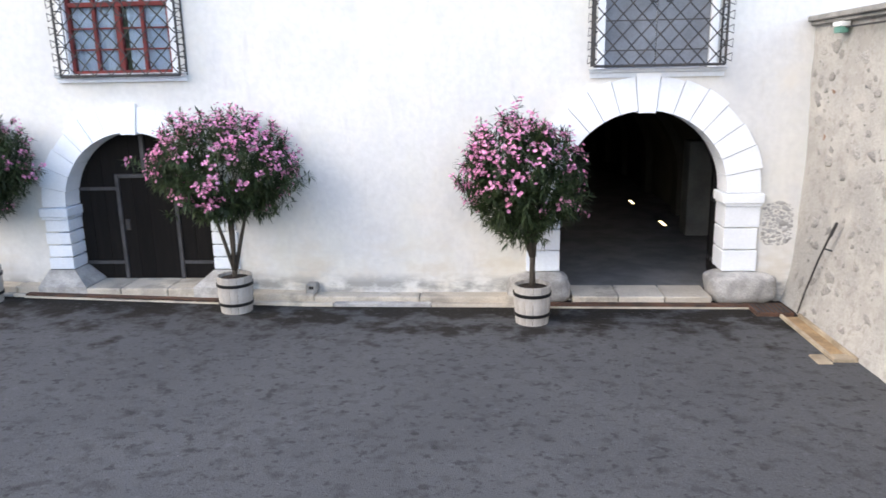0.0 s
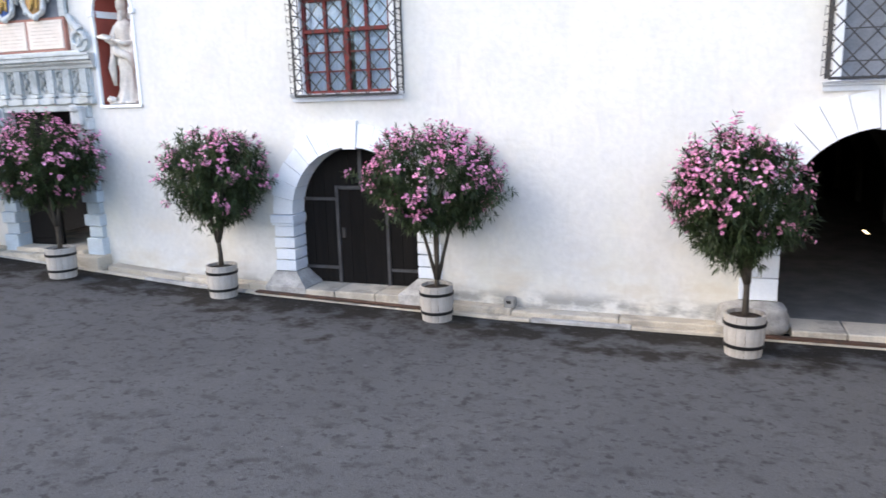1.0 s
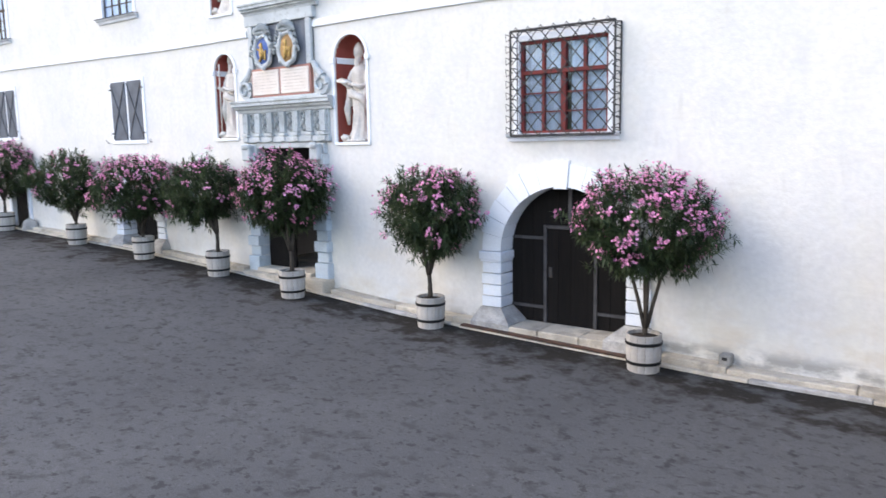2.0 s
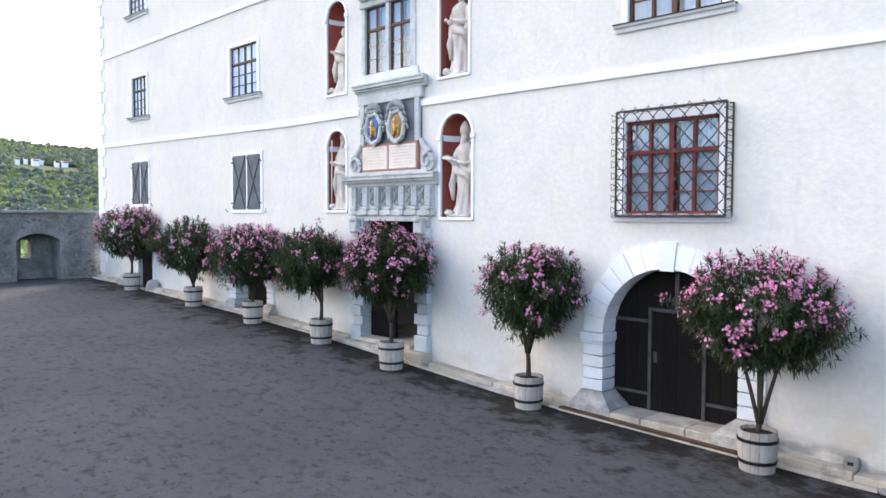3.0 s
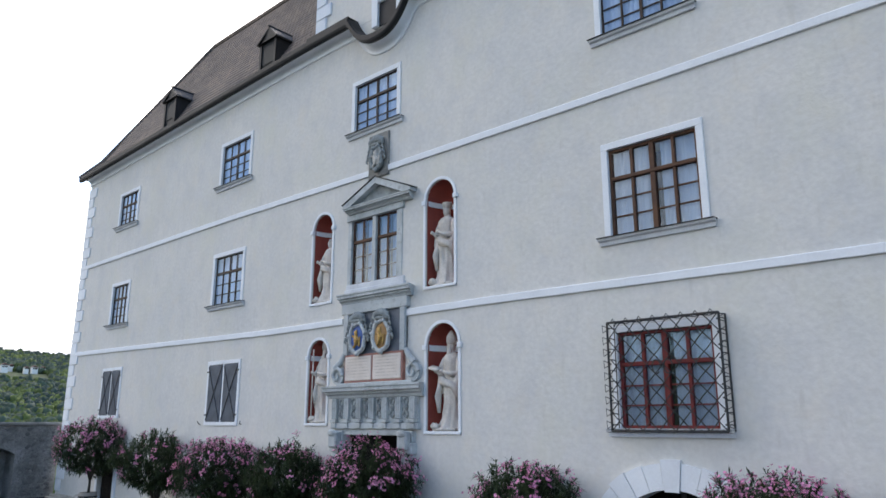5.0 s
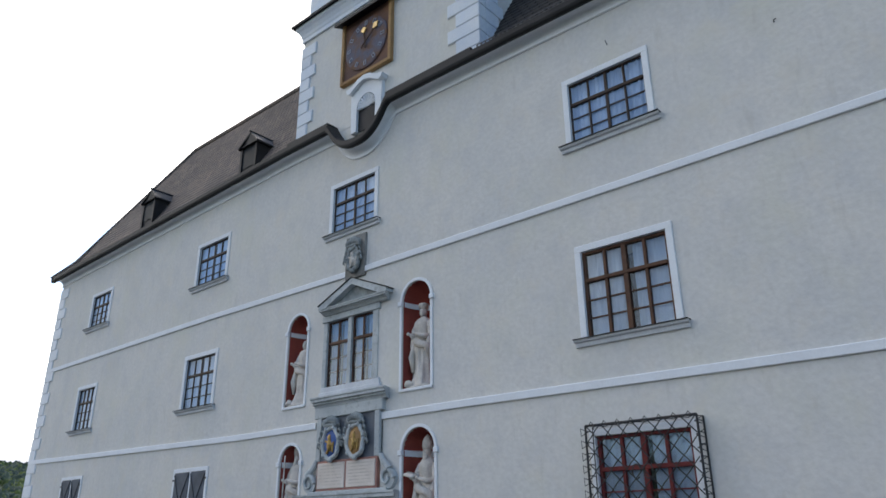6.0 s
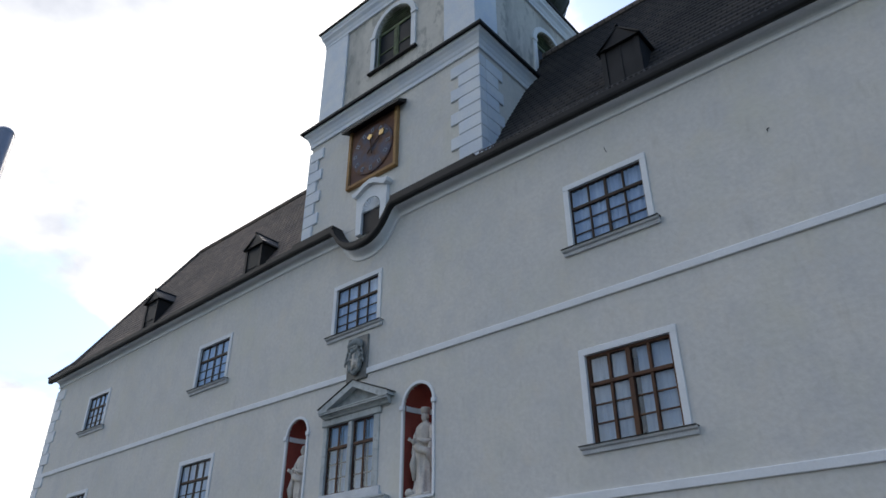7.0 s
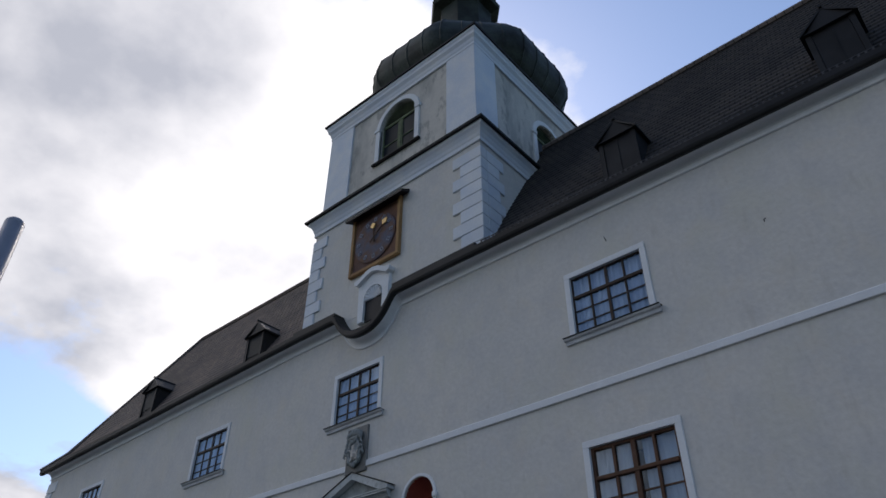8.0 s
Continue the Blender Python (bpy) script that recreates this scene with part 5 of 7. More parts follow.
def arms(cx, cz, w0, h0, field, y, parent, gilt=GOLD):
    c = Mesh()
    rim = []
    for q in range(25):
        a = q * 2 * math.pi / 24
        k = 1 + 0.05 * math.sin(6 * a)
        rim.append((cx + w0 * k * math.cos(a), y - 0.03, cz + h0 * k * math.sin(a)))
    c.tube(rim, 0.048, 8, False)
    for q in range(7):
        a = q * 2 * math.pi / 7 + 0.3
        c.blob((cx + w0 * 1.08 * math.cos(a), y - 0.05, cz + h0 * 1.06 * math.sin(a)), (0.05, 0.05, 0.06), 5, 8, 0.4, q)
    ca = part("cartouche", c, SHUTTERSTONE if gilt is STATUE else PORTAL, parent, "carved scrolled cartouche", True)
    part("shield", Mesh().blob((cx, y, cz), (w0 * 0.97, 0.07, h0 * 0.97), 10, 16), field, ca, "painted heraldic field", True)
    part("charge", Mesh().blob((cx - 0.01, y - 0.07, cz + 0.10), (0.05, 0.03, 0.07), 5, 8, 0.5, 3).blob((cx, y - 0.07, cz - 0.04), (0.07, 0.04, 0.13), 6, 8, 0.6, 5).tube([(cx - 0.02, y - 0.07, cz), (cx - 0.11, y - 0.08, cz + 0.05)], 0.022, 6).tube([(cx, y - 0.07, cz - 0.12), (cx - 0.07, y - 0.07, cz - 0.20)], 0.028, 6).tube([(cx + 0.03, y - 0.07, cz - 0.12), (cx + 0.10, y - 0.07, cz - 0.18), (cx + 0.12, y - 0.07, cz + 0.02)], 0.020, 6), gilt, ca, "raised plain charge")
    cr = Mesh()
    for q in range(7):
        cr.blob((cx - 0.18 + 0.06 * q, y - 0.05, cz + h0 + 0.10 + 0.07 * math.sin(q * math.pi / 6)), (0.055, 0.06, 0.085), 5, 8, 0.5, q + 9)
    cr.box(cx - 0.22, y - 0.09, cz + h0 + 0.02, cx + 0.22, y, cz + h0 + 0.09, 0.02)
    for s in (-1, 1):
        for q in range(4):
            # curling leaves of the mantling
            bx, bz = cx + s * w0 * (0.75 + 0.16 * q), cz + h0 * (1.12 - 0.42 * q)
            cr.tube([(bx, y - 0.03, bz), (bx + s * 0.06, y - 0.07, bz + 0.05), (bx + s * 0.09, y - 0.06, bz - 0.02), (bx + s * 0.05, y - 0.05, bz - 0.05)], [0.032, 0.028, 0.022, 0.012], 6)
    part("crest", cr, SHUTTERSTONE, ca, "carved crest with curling leaves", True)


arms(X - 0.45, 5.26, 0.24, 0.31, AZURE, -0.12, P)
arms(X + 0.28, 5.26, 0.24, 0.31, OCHREPAINT, -0.12, P)
# window storey of the portal
part("window_sill", Mesh().box(X - 1.04, -0.07, 6.24, X + 0.84, 0.1, 6.36, 0.015).box(X - 1.02, -0.04, 6.36, X + 0.80, 0.1, 6.47, 0.01), SILL, P)
for xa, xb in ((X - 1.02, X - 0.897), (X - 0.222, X - 0.103), (X + 0.547, X + 0.72)):
    part("window_jamb", Mesh().box(xa, -0.02, 6.47, xb, 0.098, 7.94, 0.01), PORTAL, P)
part("window_head", Mesh().box(X - 1.04, -0.06, 7.92, X + 0.78, 0.098, 8.07, 0.012), PORTAL, P)
PX = X + 0.05
entab(8.06, 0.14, PX - 0.97, PX + 0.97, 0.21, "pediment_cornice")
part("pediment", Mesh().prism([(PX - 0.88, 8.20), (PX + 0.88, 8.20), (PX, 8.58)], -0.07, 0.05), SHUTTERSTONE, P, "weathered recessed gable field")
for s in (-1, 1):
    part("raking_cornice", Mesh().prism([(PX + s * 1.07, 8.20), (PX + s * 1.06, 8.27), (PX, 8.72), (PX, 8.58), (PX + s * 0.84, 8.203)], -0.21, 0.02), PORTAL, P)
    part("raking_cover", Mesh().prism([(PX + s * 1.09, 8.272), (PX + s * 1.09, 8.286), (PX, 8.742), (PX, 8.722)], -0.23, 0.02), SHEET, P)
sm = thing("coat_of_arms", "small weathered carved stone coat of arms on a panel", "coat of arms")
part("panel", Mesh().box(-12.24, -0.05, 8.78, -11.60, 0.02, 9.80, 0.012), COPING, sm)
arms(-11.91, 9.20, 0.17, 0.27, SHUTTERSTONE, -0.08, sm, STATUE)

# portal doors
pd = thing("door_5", "half-open dark panelled portal door with a dim hall behind", "door", "", "structure")
part("door_leaf", Mesh().box(-12.785, 0.15, 0.72, -11.95, 0.21, 3.38, 0.01), GATE, pd)
for z0, z1 in ((0.85, 1.5), (1.62, 2.3), (2.42, 3.25)):
    part("door_panel", Mesh().box(-12.69, 0.125, z0, -12.05, 0.152, z1, 0.02), GATE, pd)
m = Mesh().add([(-11.10, 0.38, 0.72), (-11.03, 0.40, 0.72), (-11.36, 1.06, 0.72), (-11.42, 1.04, 0.72), (-11.10, 0.38, 3.38), (-11.03, 0.40, 3.38), (-11.36, 1.06, 3.38), (-11.42, 1.04, 3.38)],
               [(3, 2, 1, 0), (4, 5, 6, 7), (0, 1, 5, 4), (1, 2, 6, 5), (2, 3, 7, 6), (3, 0, 4, 7)])
part("door_leaf", m, GATE, pd)
structure("hall_floor", Mesh().box(-13.5, 0.605, 0.2, -10.3, 2.4, 0.70), SLAB, "stone hall floor behind the portal", "floor")


# ---- statues in niches ----
def niche(cx, r, z0, z1, deep):
    e = thing("wall_niche", "round-headed wall niche painted oxide red with white band", "niche", "statue niches", "structure")
    m = Mesh()
    n = 16
    zs = [z0] + [z1] + [z1 + r * math.sin(q * math.pi / 2 / 6) for q in range(1, 7)]
    for z in zs:
        k = 1.0 if z <= z1 else math.sqrt(max(0.0004, 1 - ((z - z1) / r) ** 2))
        for i in range(n + 1):
            a = math.pi * i / n
            m.v.append((cx - r * k * math.cos(a) * 1.0, 0.03 + (deep * k) * math.sin(a), z))
    for i in range(len(zs) - 1):
        for j in range(n):
            m.f.append((i * (n + 1) + j, i * (n + 1) + j + 1, (i + 1) * (n + 1) + j + 1, (i + 1) * (n + 1) + j))
    part("niche_wall", m, NICHE, e, "", True)
    b = Mesh()
    for z in (z1 - 0.10, z1 + 0.0):
        for i in range(n + 1):
            a = math.pi * i / n
            b.v.append((cx - (r - 0.03) * math.cos(a), 0.03 + (deep - 0.03) * math.sin(a), z))
    for i in range(n + 1):
        a = math.pi * i / n
        b.v.append((cx - (r + 0.0) * math.cos(a), 0.03 + deep * math.sin(a), z1 + 0.02))
    for j in range(n):
        b.f += [(j, j + 1, n + 2 + j, n + 1 + j), (n + 1 + j, n + 2 + j, 2 * n + 3 + j, 2 * n + 2 + j)]
    part("impost_band", b, WHITE, e)
    # white rim
    o = arch_line(cx, r + 0.062, z1, z0 - 0.055, 20)
    i_ = arch_line(cx, r + 0.004, z1, z0, 20)
    rim = Mesh()
    q = len(o)
    for y in (-0.022, 0.04):
        rim.v += [(x, y, z) for x, z in o] + [(x, y, z) for x, z in i_]
    for j in range(q - 1):
        rim.f += [(j, j + 1, q + j + 1, q + j), (j, j + 1, 2 * q + j + 1, 2 * q + j), (q + j, q + j + 1, 3 * q + j + 1, 3 * q + j)]
    part("rim", rim, WHITE, e, "white plaster rim")
    for s in (-1, 1):
        part("impost", Mesh().box(cx + s * (r + 0.045) - 0.055, -0.05, z1 - 0.09, cx + s * (r + 0.045) + 0.055, 0.03, z1 + 0.01, 0.01), WHITE, e)
    part("sill", Mesh().box(cx - r - 0.062, -0.035, z0 - 0.06, cx + r + 0.062, 0.02 + deep, z0, 0.01), WHITE, e)


def statue(cx, z0, h0, style, seed, words):
    m = Mesh()
    rng = np.random.default_rng(seed)
    ph = rng.uniform(0, 6, 6)
    prof = [(0.00, 0.235), (0.02, 0.25), (0.05, 0.225), (0.12, 0.185), (0.25, 0.165), (0.38, 0.17), (0.48, 0.175), (0.55, 0.155), (0.62, 0.16), (0.70, 0.175), (0.755, 0.165), (0.79, 0.12), (0.815, 0.062), (0.84, 0.055)]
    sides = 36
    k0 = len(m.v)
    rows = []
    for q in range(len(prof) - 1):
        for t_ in (0, 0.5):
            rows.append((prof[q][0] * (1 - t_) + prof[q + 1][0] * t_, prof[q][1] * (1 - t_) + prof[q + 1][1] * t_))
    rows.append(prof[-1])
    lean = 0.05 * (1 if seed % 2 else -1)
    y0 = 0.25
    for u, r in rows:
        cloth = max(0.0, 1 - u / 0.80)
        for j in range(sides):
            a = 2 * math.pi * j / sides
            fold = 1 + cloth * (0.17 * math.sin(5 * a + ph[0] + 6.5 * u) + 0.11 * math.sin(11 * a + ph[1] - 7 * u)) + 0.12 * noise.noise(Vector((math.cos(a) * 1.6, math.sin(a) * 1.6, u * 7 + seed)))
            sway = lean * math.sin(u * 3.3)
            m.v.append((cx + sway + r * fold * math.cos(a) * 1.15, y0 + r * fold * math.sin(a) * 0.90, z0 + u * h0))
    for i in range(len(rows) - 1):
        for j in range(sides):
            q = (j + 1) % sides
            m.f.append((k0 + i * sides + j, k0 + i * sides + q, k0 + (i + 1) * sides + q, k0 + (i + 1) * sides + j))
    sw = lean * math.sin(0.84 * 3.3)
    hz = z0 + 0.87 * h0
    m.blob((cx + sw, y0 - 0.02, hz), (0.078, 0.088, 0.105), 8, 12, 0.12, seed)
    m.box(cx - 0.30, 0.02, z0 - 0.01, cx + 0.30, 0.50, z0 + 0.05, 0.02)
    if style == "mitre":
        m.lathe([(0.088, hz + 0.04), (0.105, hz + 0.10), (0.10, hz + 0.19), (0.06, hz + 0.27), (0.012, hz + 0.32)], cx + sw, y0 - 0.01, 14)
        m.blob((cx + sw, y0 - 0.08, hz - 0.11), (0.06, 0.05, 0.10), 6, 8, 0.4, seed)
    elif style == "crown":
        m.lathe([(0.085, hz + 0.06), (0.10, hz + 0.15), (0.11, hz + 0.18), (0.06, hz + 0.19)], cx + sw, y0 - 0.01, 14, 0, 0.12)
    else:
        m.blob((cx + sw, y0 + 0.02, hz + 0.04), (0.095, 0.10, 0.10), 7, 10, 0.3, seed + 1)
    sh = z0 + 0.745 * h0
    # arms with hanging sleeves
    for s in (-1, 1):
        fx = -0.17 if s < 0 else -0.02
        pts = [(cx + sw + s * 0.15, y0, sh), (cx + sw + s * 0.215, y0 - 0.03, sh - 0.13), (cx + sw + s * 0.215, y0 - 0.06, sh - 0.29), (cx + sw + s * 0.12, y0 - 0.17, sh - 0.31), (cx + sw + fx, y0 - 0.24, sh - 0.25)]
        m.tube(pts, [0.075, 0.07, 0.062, 0.05, 0.03], 10)
        m.blob((cx + sw + fx - 0.02, y0 - 0.255, sh - 0.24), (0.04, 0.035, 0.035), 5, 8, 0.3, seed)
        m.tube([pts[2], (pts[2][0] - s * 0.01, y0 - 0.09, sh - 0.48), (pts[2][0] - s * 0.04, y0 - 0.08, sh - 0.66)], [0.06, 0.065, 0.02], 8)
    # mantle fold across the hip
    m.tube([(cx - 0.22, y0 - 0.08, z0 + 0.60 * h0), (cx - 0.05, y0 - 0.17, z0 + 0.50 * h0), (cx + 0.18, y0 - 0.13, z0 + 0.46 * h0), (cx + 0.22, y0 - 0.02, z0 + 0.30 * h0)], [0.05, 0.085, 0.08, 0.05], 8)
    m.tube([(cx - 0.16, y0 - 0.12, z0 + 0.52 * h0), (cx - 0.22, y0 - 0.13, z0 + 0.35 * h0), (cx - 0.20, y0 - 0.12, z0 + 0.18 * h0)], [0.04, 0.07, 0.03], 8)
    if style == "mitre" and seed % 2:
        m.add([(cx - 0.34, -0.04, sh - 0.16), (cx - 0.10, -0.06, sh - 0.22), (cx - 0.08, 0.06, sh - 0.17), (cx - 0.32, 0.08, sh - 0.11), (cx - 0.34, -0.04, sh - 0.20), (cx - 0.10, -0.06, sh - 0.26), (cx - 0.08, 0.06, sh - 0.21), (cx - 0.32, 0.08, sh - 0.15)], [(0, 1, 2, 3), (7, 6, 5, 4), (0, 4, 5, 1), (1, 5, 6, 2), (2, 6, 7, 3), (3, 7, 4, 0)])
    if style == "staff" or (style == "mitre" and not seed % 2):
        m.tube([(cx - 0.26, y0 - 0.20, z0 + 0.05), (cx - 0.22, y0 - 0.22, z0 + 0.90 * h0)], 0.016, 6)
    m.blob((cx - 0.24, y0 - 0.2, z0 + 0.08), (0.10, 0.08, 0.07), 5, 8, 0.5, seed)
    ob = to_object("statue", m, STATUE, True)
    return tagged(ob, words, "statue", "niche statues")


for (cx, r, z0, z1), style, sd, words in zip(NICHES, ("mitre", "crown", "mitre", "plain"), (1, 2, 4, 5), (
        "limestone statue of a robed figure with mitre and book", "pale limestone statue of a crowned figure in a draped mantle",
        "pale limestone statue of a mitred figure with a staff", "pale limestone statue of a robed figure looking aside")):
    niche(cx, r, z0, z1, 0.58)
    statue(cx, z0 + 0.01, {"mitre": 1.80, "crown": 1.76, "plain": 1.62}[style], style, sd, words)

# ---- clock tower ----
T = thing("clock_tower", "square white clock tower with quoins and a dark copper onion dome", "tower")
TX0, TX1, TY0, TY1 = -14.40, -8.31, 0.0, 6.5
part("shaft", Mesh().box(TX0, TY0 + 0.62, 12.0, TX1, TY1, 16.6).box(TX0, TY0 + 0.001, 12.81, TX1, TY0 + 0.62, 16.6), PLASTER, T, "cream plastered tower shaft")
UX0, UX1, UY0, UY1 = -14.27, -8.46, 0.08, 6.42
# belfry with real openings on two sides
bf = Mesh()
wcx, wr, wz0, wz1 = -11.34, 0.71, 17.88, 19.22
lp = [[(UX0, 16.7), (UX1, 16.7), (UX1, 20.4), (UX0, 20.4)], arch_line(wcx, wr, wz1, wz0, 16)]
fl_ = [p for q in lp for p in q]
tr_ = tess(lp)
nn = len(fl_)
bf.add([(x, UY0, z) for x, z in fl_] + [(x, UY0 + 0.5, z) for x, z in fl_], list(tr_) + [tuple(nn + i for i in t_) for t_ in tr_] + [(4 + i, 4 + (i + 1) % (nn - 4), nn + 4 + (i + 1) % (nn - 4), nn + 4 + i) for i in range(nn - 4)])
scy, sdz = 3.62, -0.35
lp = [[(UY0 + 0.5, 16.7), (UY1, 16.7), (UY1, 20.4), (UY0 + 0.5, 20.4)], arch_line(scy, wr, wz1 + sdz, wz0 + sdz, 16)]
fl_ = [p for q in lp for p in q]
tr_ = tess(lp)
nn = len(fl_)
bf.add([(UX1, y, z) for y, z in fl_] + [(UX1 - 0.5, y, z) for y, z in fl_], list(tr_) + [tuple(nn + i for i in t_) for t_ in tr_] + [(4 + i, 4 + (i + 1) % (nn - 4), nn + 4 + (i + 1) % (nn - 4), nn + 4 + i) for i in range(nn - 4)])
bf.add([(UX1, UY0, 16.7), (UX1, UY0 + 0.5, 16.7), (UX1, UY0 + 0.5, 20.4), (UX1, UY0, 20.4)], [(0, 1, 2, 3)])
bf.box(UX0, UY0 + 0.5, 16.7, UX0 + 0.5, UY1, 20.4)
bf.box(UX0 + 0.5, UY1 - 0.5, 16.7, UX1 - 0.5, UY1, 20.4)
part("belfry", bf, TOWERPLASTER, T, "cream plastered belfry storey")
for xa, xb in ((UX0 - 0.05, UX0 + 0.98), (UX1 - 0.98, UX1 + 0.05)):
    part("pilaster", Mesh().box(xa, UY0 - 0.05, 16.85, xb, UY0 + 0.02, 20.30, 0.01), BLUEWHITE, T, "pale corner pilaster")
part("pilaster", Mesh().box(UX1 - 0.02, UY0 - 0.045, 16.85, UX1 + 0.051, UY0 + 0.90, 20.30, 0.01), BLUEWHITE, T, "pale corner pilaster")
part("pilaster", Mesh().box(UX1 - 0.02, UY1 - 0.90, 16.85, UX1 + 0.05, UY1 + 0.05, 20.30, 0.01), BLUEWHITE, T, "pale corner pilaster")
part("pilaster", Mesh().box(UX0 - 0.05, UY0 - 0.04, 16.85, UX0 + 0.02, UY0 + 0.90, 20.30, 0.01), BLUEWHITE, T, "pale corner pilaster")


def square_cornice(z, prof, x0, x1, y0, y1):
    m = Mesh()
    n = len(prof)
    for o, dz in prof:
        m.v += [(x0 - o, y0 - o, z + dz), (x1 + o, y0 - o, z + dz), (x1 + o, y1 + o, z + dz), (x0 - o, y1 + o, z + dz)]
    for i in range(n - 1):
        m.f += [(i * 4 + j, i * 4 + (j + 1) % 4, (i + 1) * 4 + (j + 1) % 4, (i + 1) * 4 + j) for j in range(4)]
    m.f += [(0, 1, 2, 3), tuple((n - 1) * 4 + j for j in range(4))]
    return m


part("cornice", square_cornice(16.30, [(0.0, 0), (0.05, 0), (0.05, 0.12), (0.07, 0.16), (0.09, 0.24), (0.14, 0.34), (0.20, 0.41), (0.21, 0.48), (0.0, 0.48)], TX0, TX1, TY0, TY1), BLUEWHITE, T, "moulded plaster cornice")
part("cornice_cover", square_cornice(16.78, [(0.20, 0), (0.29, 0.0), (0.30, 0.06), (0.0, 0.20), (-0.2, 0.20)], TX0, TX1, TY0, TY1), SHEET, T, "dark sheet metal cornice cover")
part("cornice", square_cornice(20.22, [(0.0, 0), (0.06, 0), (0.06, 0.10), (0.08, 0.15), (0.10, 0.24), (0.16, 0.34), (0.17, 0.42), (0.20, 0.48), (0.20, 0.56), (0.0, 0.56)], UX0, UX1, UY0, UY1), BLUEWHITE, T, "moulded plaster cornice")
part("cornice_cover", square_cornice(20.78, [(0.18, 0), (0.25, 0.0), (0.26, 0.05), (0.0, 0.16), (-0.3, 0.16)], UX0, UX1, UY0, UY1), SHEET, T, "dark sheet metal cornice cover")

# quoins of the shaft
qz, qi = 12.86, 0
while qz < 16.1:
    long = qi % 2 == 0
    wd, ww = (0.86, 0.55) if long else (0.62, 0.36)
    part("quoin", Mesh().box(TX1 - wd, -0.045, qz, TX1 + 0.045, 0.2, qz + 0.35, 0.014), BLUEWHITE, T)
    part("quoin", Mesh().box(TX1 - 0.2, 0.204, qz, TX1 + 0.044, 0.2 + wd * 0.8, qz + 0.35, 0.014), BLUEWHITE, T)
    part("quoin", Mesh().box(TX0 - 0.045, -0.045, qz, TX0 + ww, 0.5, qz + 0.35, 0.014), BLUEWHITE, T)
    qz, qi = qz + 0.362, qi + 1

# belfry windows
for side in (0, 1):
    bw = new("belfry_window")
    bw.parent = T
    bw["label"] = "arched louvred belfry window with white surround"
    place = Matrix.Identity(4) if side == 0 else Matrix.Translation((UX1, scy, sdz)) @ Matrix.Rotation(math.pi / 2, 4, "Z") @ Matrix.Translation((-wcx, -UY0, 0))
    bw.matrix_basis = place
    o, i_ = arch_line(wcx, wr + 0.16, wz1, wz0, 18), arch_line(wcx, wr, wz1, wz0, 18)
    rim = Mesh()
    q = len(o)
    for y in (UY0 - 0.05, UY0 + 0.05):
        rim.v += [(x, y, z) for x, z in o] + [(x, y, z) for x, z in i_]
    for j in range(q - 1):
        rim.f += [(j, j + 1, q + j + 1, q + j), (j, j + 1, 2 * q + j + 1, 2 * q + j), (q + j, q + j + 1, 3 * q + j + 1, 3 * q + j)]
    part("surround", rim, WHITE, bw)
    for s in (-1, 1):
        part("impost", Mesh().box(wcx + s * (wr + 0.10) - 0.11, UY0 - 0.08, wz1 - 0.06, wcx + s * (wr + 0.10) + 0.11, UY0 + 0.02, wz1 + 0.06, 0.01), WHITE, bw)
    part("sill", Mesh().box(wcx - wr - 0.22, UY0 - 0.11, wz0 - 0.06, wcx + wr + 0.22, UY0 + 0.12, wz0, 0.012), SHEET, bw)
    gy = UY0 + 0.09
    part("post", Mesh().box(wcx - 0.045, gy, wz0, wcx + 0.045, gy + 0.08, wz1 + 0.10, 0.008).box(wcx - wr, gy, wz1 + 0.06, wcx + wr, gy + 0.08, wz1 + 0.14, 0.008), LOUVRE, bw)
    # dark board added behind the panes where the belfry would be unlit
    part("backing", Mesh().box(wcx - wr, gy + 0.09, wz0, wcx + wr, gy + 0.12, wz1 + 0.10), BOARD, bw, "added dark board for the unlit inside of the belfry")
    for q in (-1, 1):
        xa, xb = (wcx - wr, wcx - 0.045) if q < 0 else (wcx + 0.045, wcx + wr)
        part("casement", Mesh().box(xa, gy + 0.01, wz0, xa + 0.05, gy + 0.06, wz1 + 0.06, 0.006).box(xb - 0.05, gy + 0.01, wz0, xb, gy + 0.06, wz1 + 0.06, 0.006).box(xa + 0.05, gy + 0.01, wz0, xb - 0.05, gy + 0.06, wz0 + 0.05, 0.006).box(xa + 0.05, gy + 0.01, wz0 + 0.66, xb - 0.05, gy + 0.06, wz0 + 0.70, 0.006), LOUVRE, bw, "green painted casement")
        part("pane", glass_sheet(xa + 0.05, xb - 0.05, wz0 + 0.05, wz1 + 0.06, gy + 0.035), DARKGLASS, bw, turn=False)
    for i in range(7):
        z = wz1 + 0.14 + 0.085 * i
        half = math.sqrt(max(0.01, wr * wr - (z - wz1) ** 2))
        part("louvre", Mesh().add([(wcx - half, gy, z), (wcx + half, gy, z), (wcx + half, gy + 0.08, z + 0.075), (wcx - half, gy + 0.08, z + 0.075),
                                   (wcx - half, gy, z + 0.015), (wcx + half, gy, z + 0.015), (wcx + half, gy + 0.08, z + 0.09), (wcx - half, gy + 0.08, z + 0.09)],
                                  [(0, 3, 2, 1), (4, 5, 6, 7), (0, 1, 5, 4), (3, 7, 6, 2), (0, 4, 7, 3), (1, 2, 6, 5)]), LOUVRE, bw)

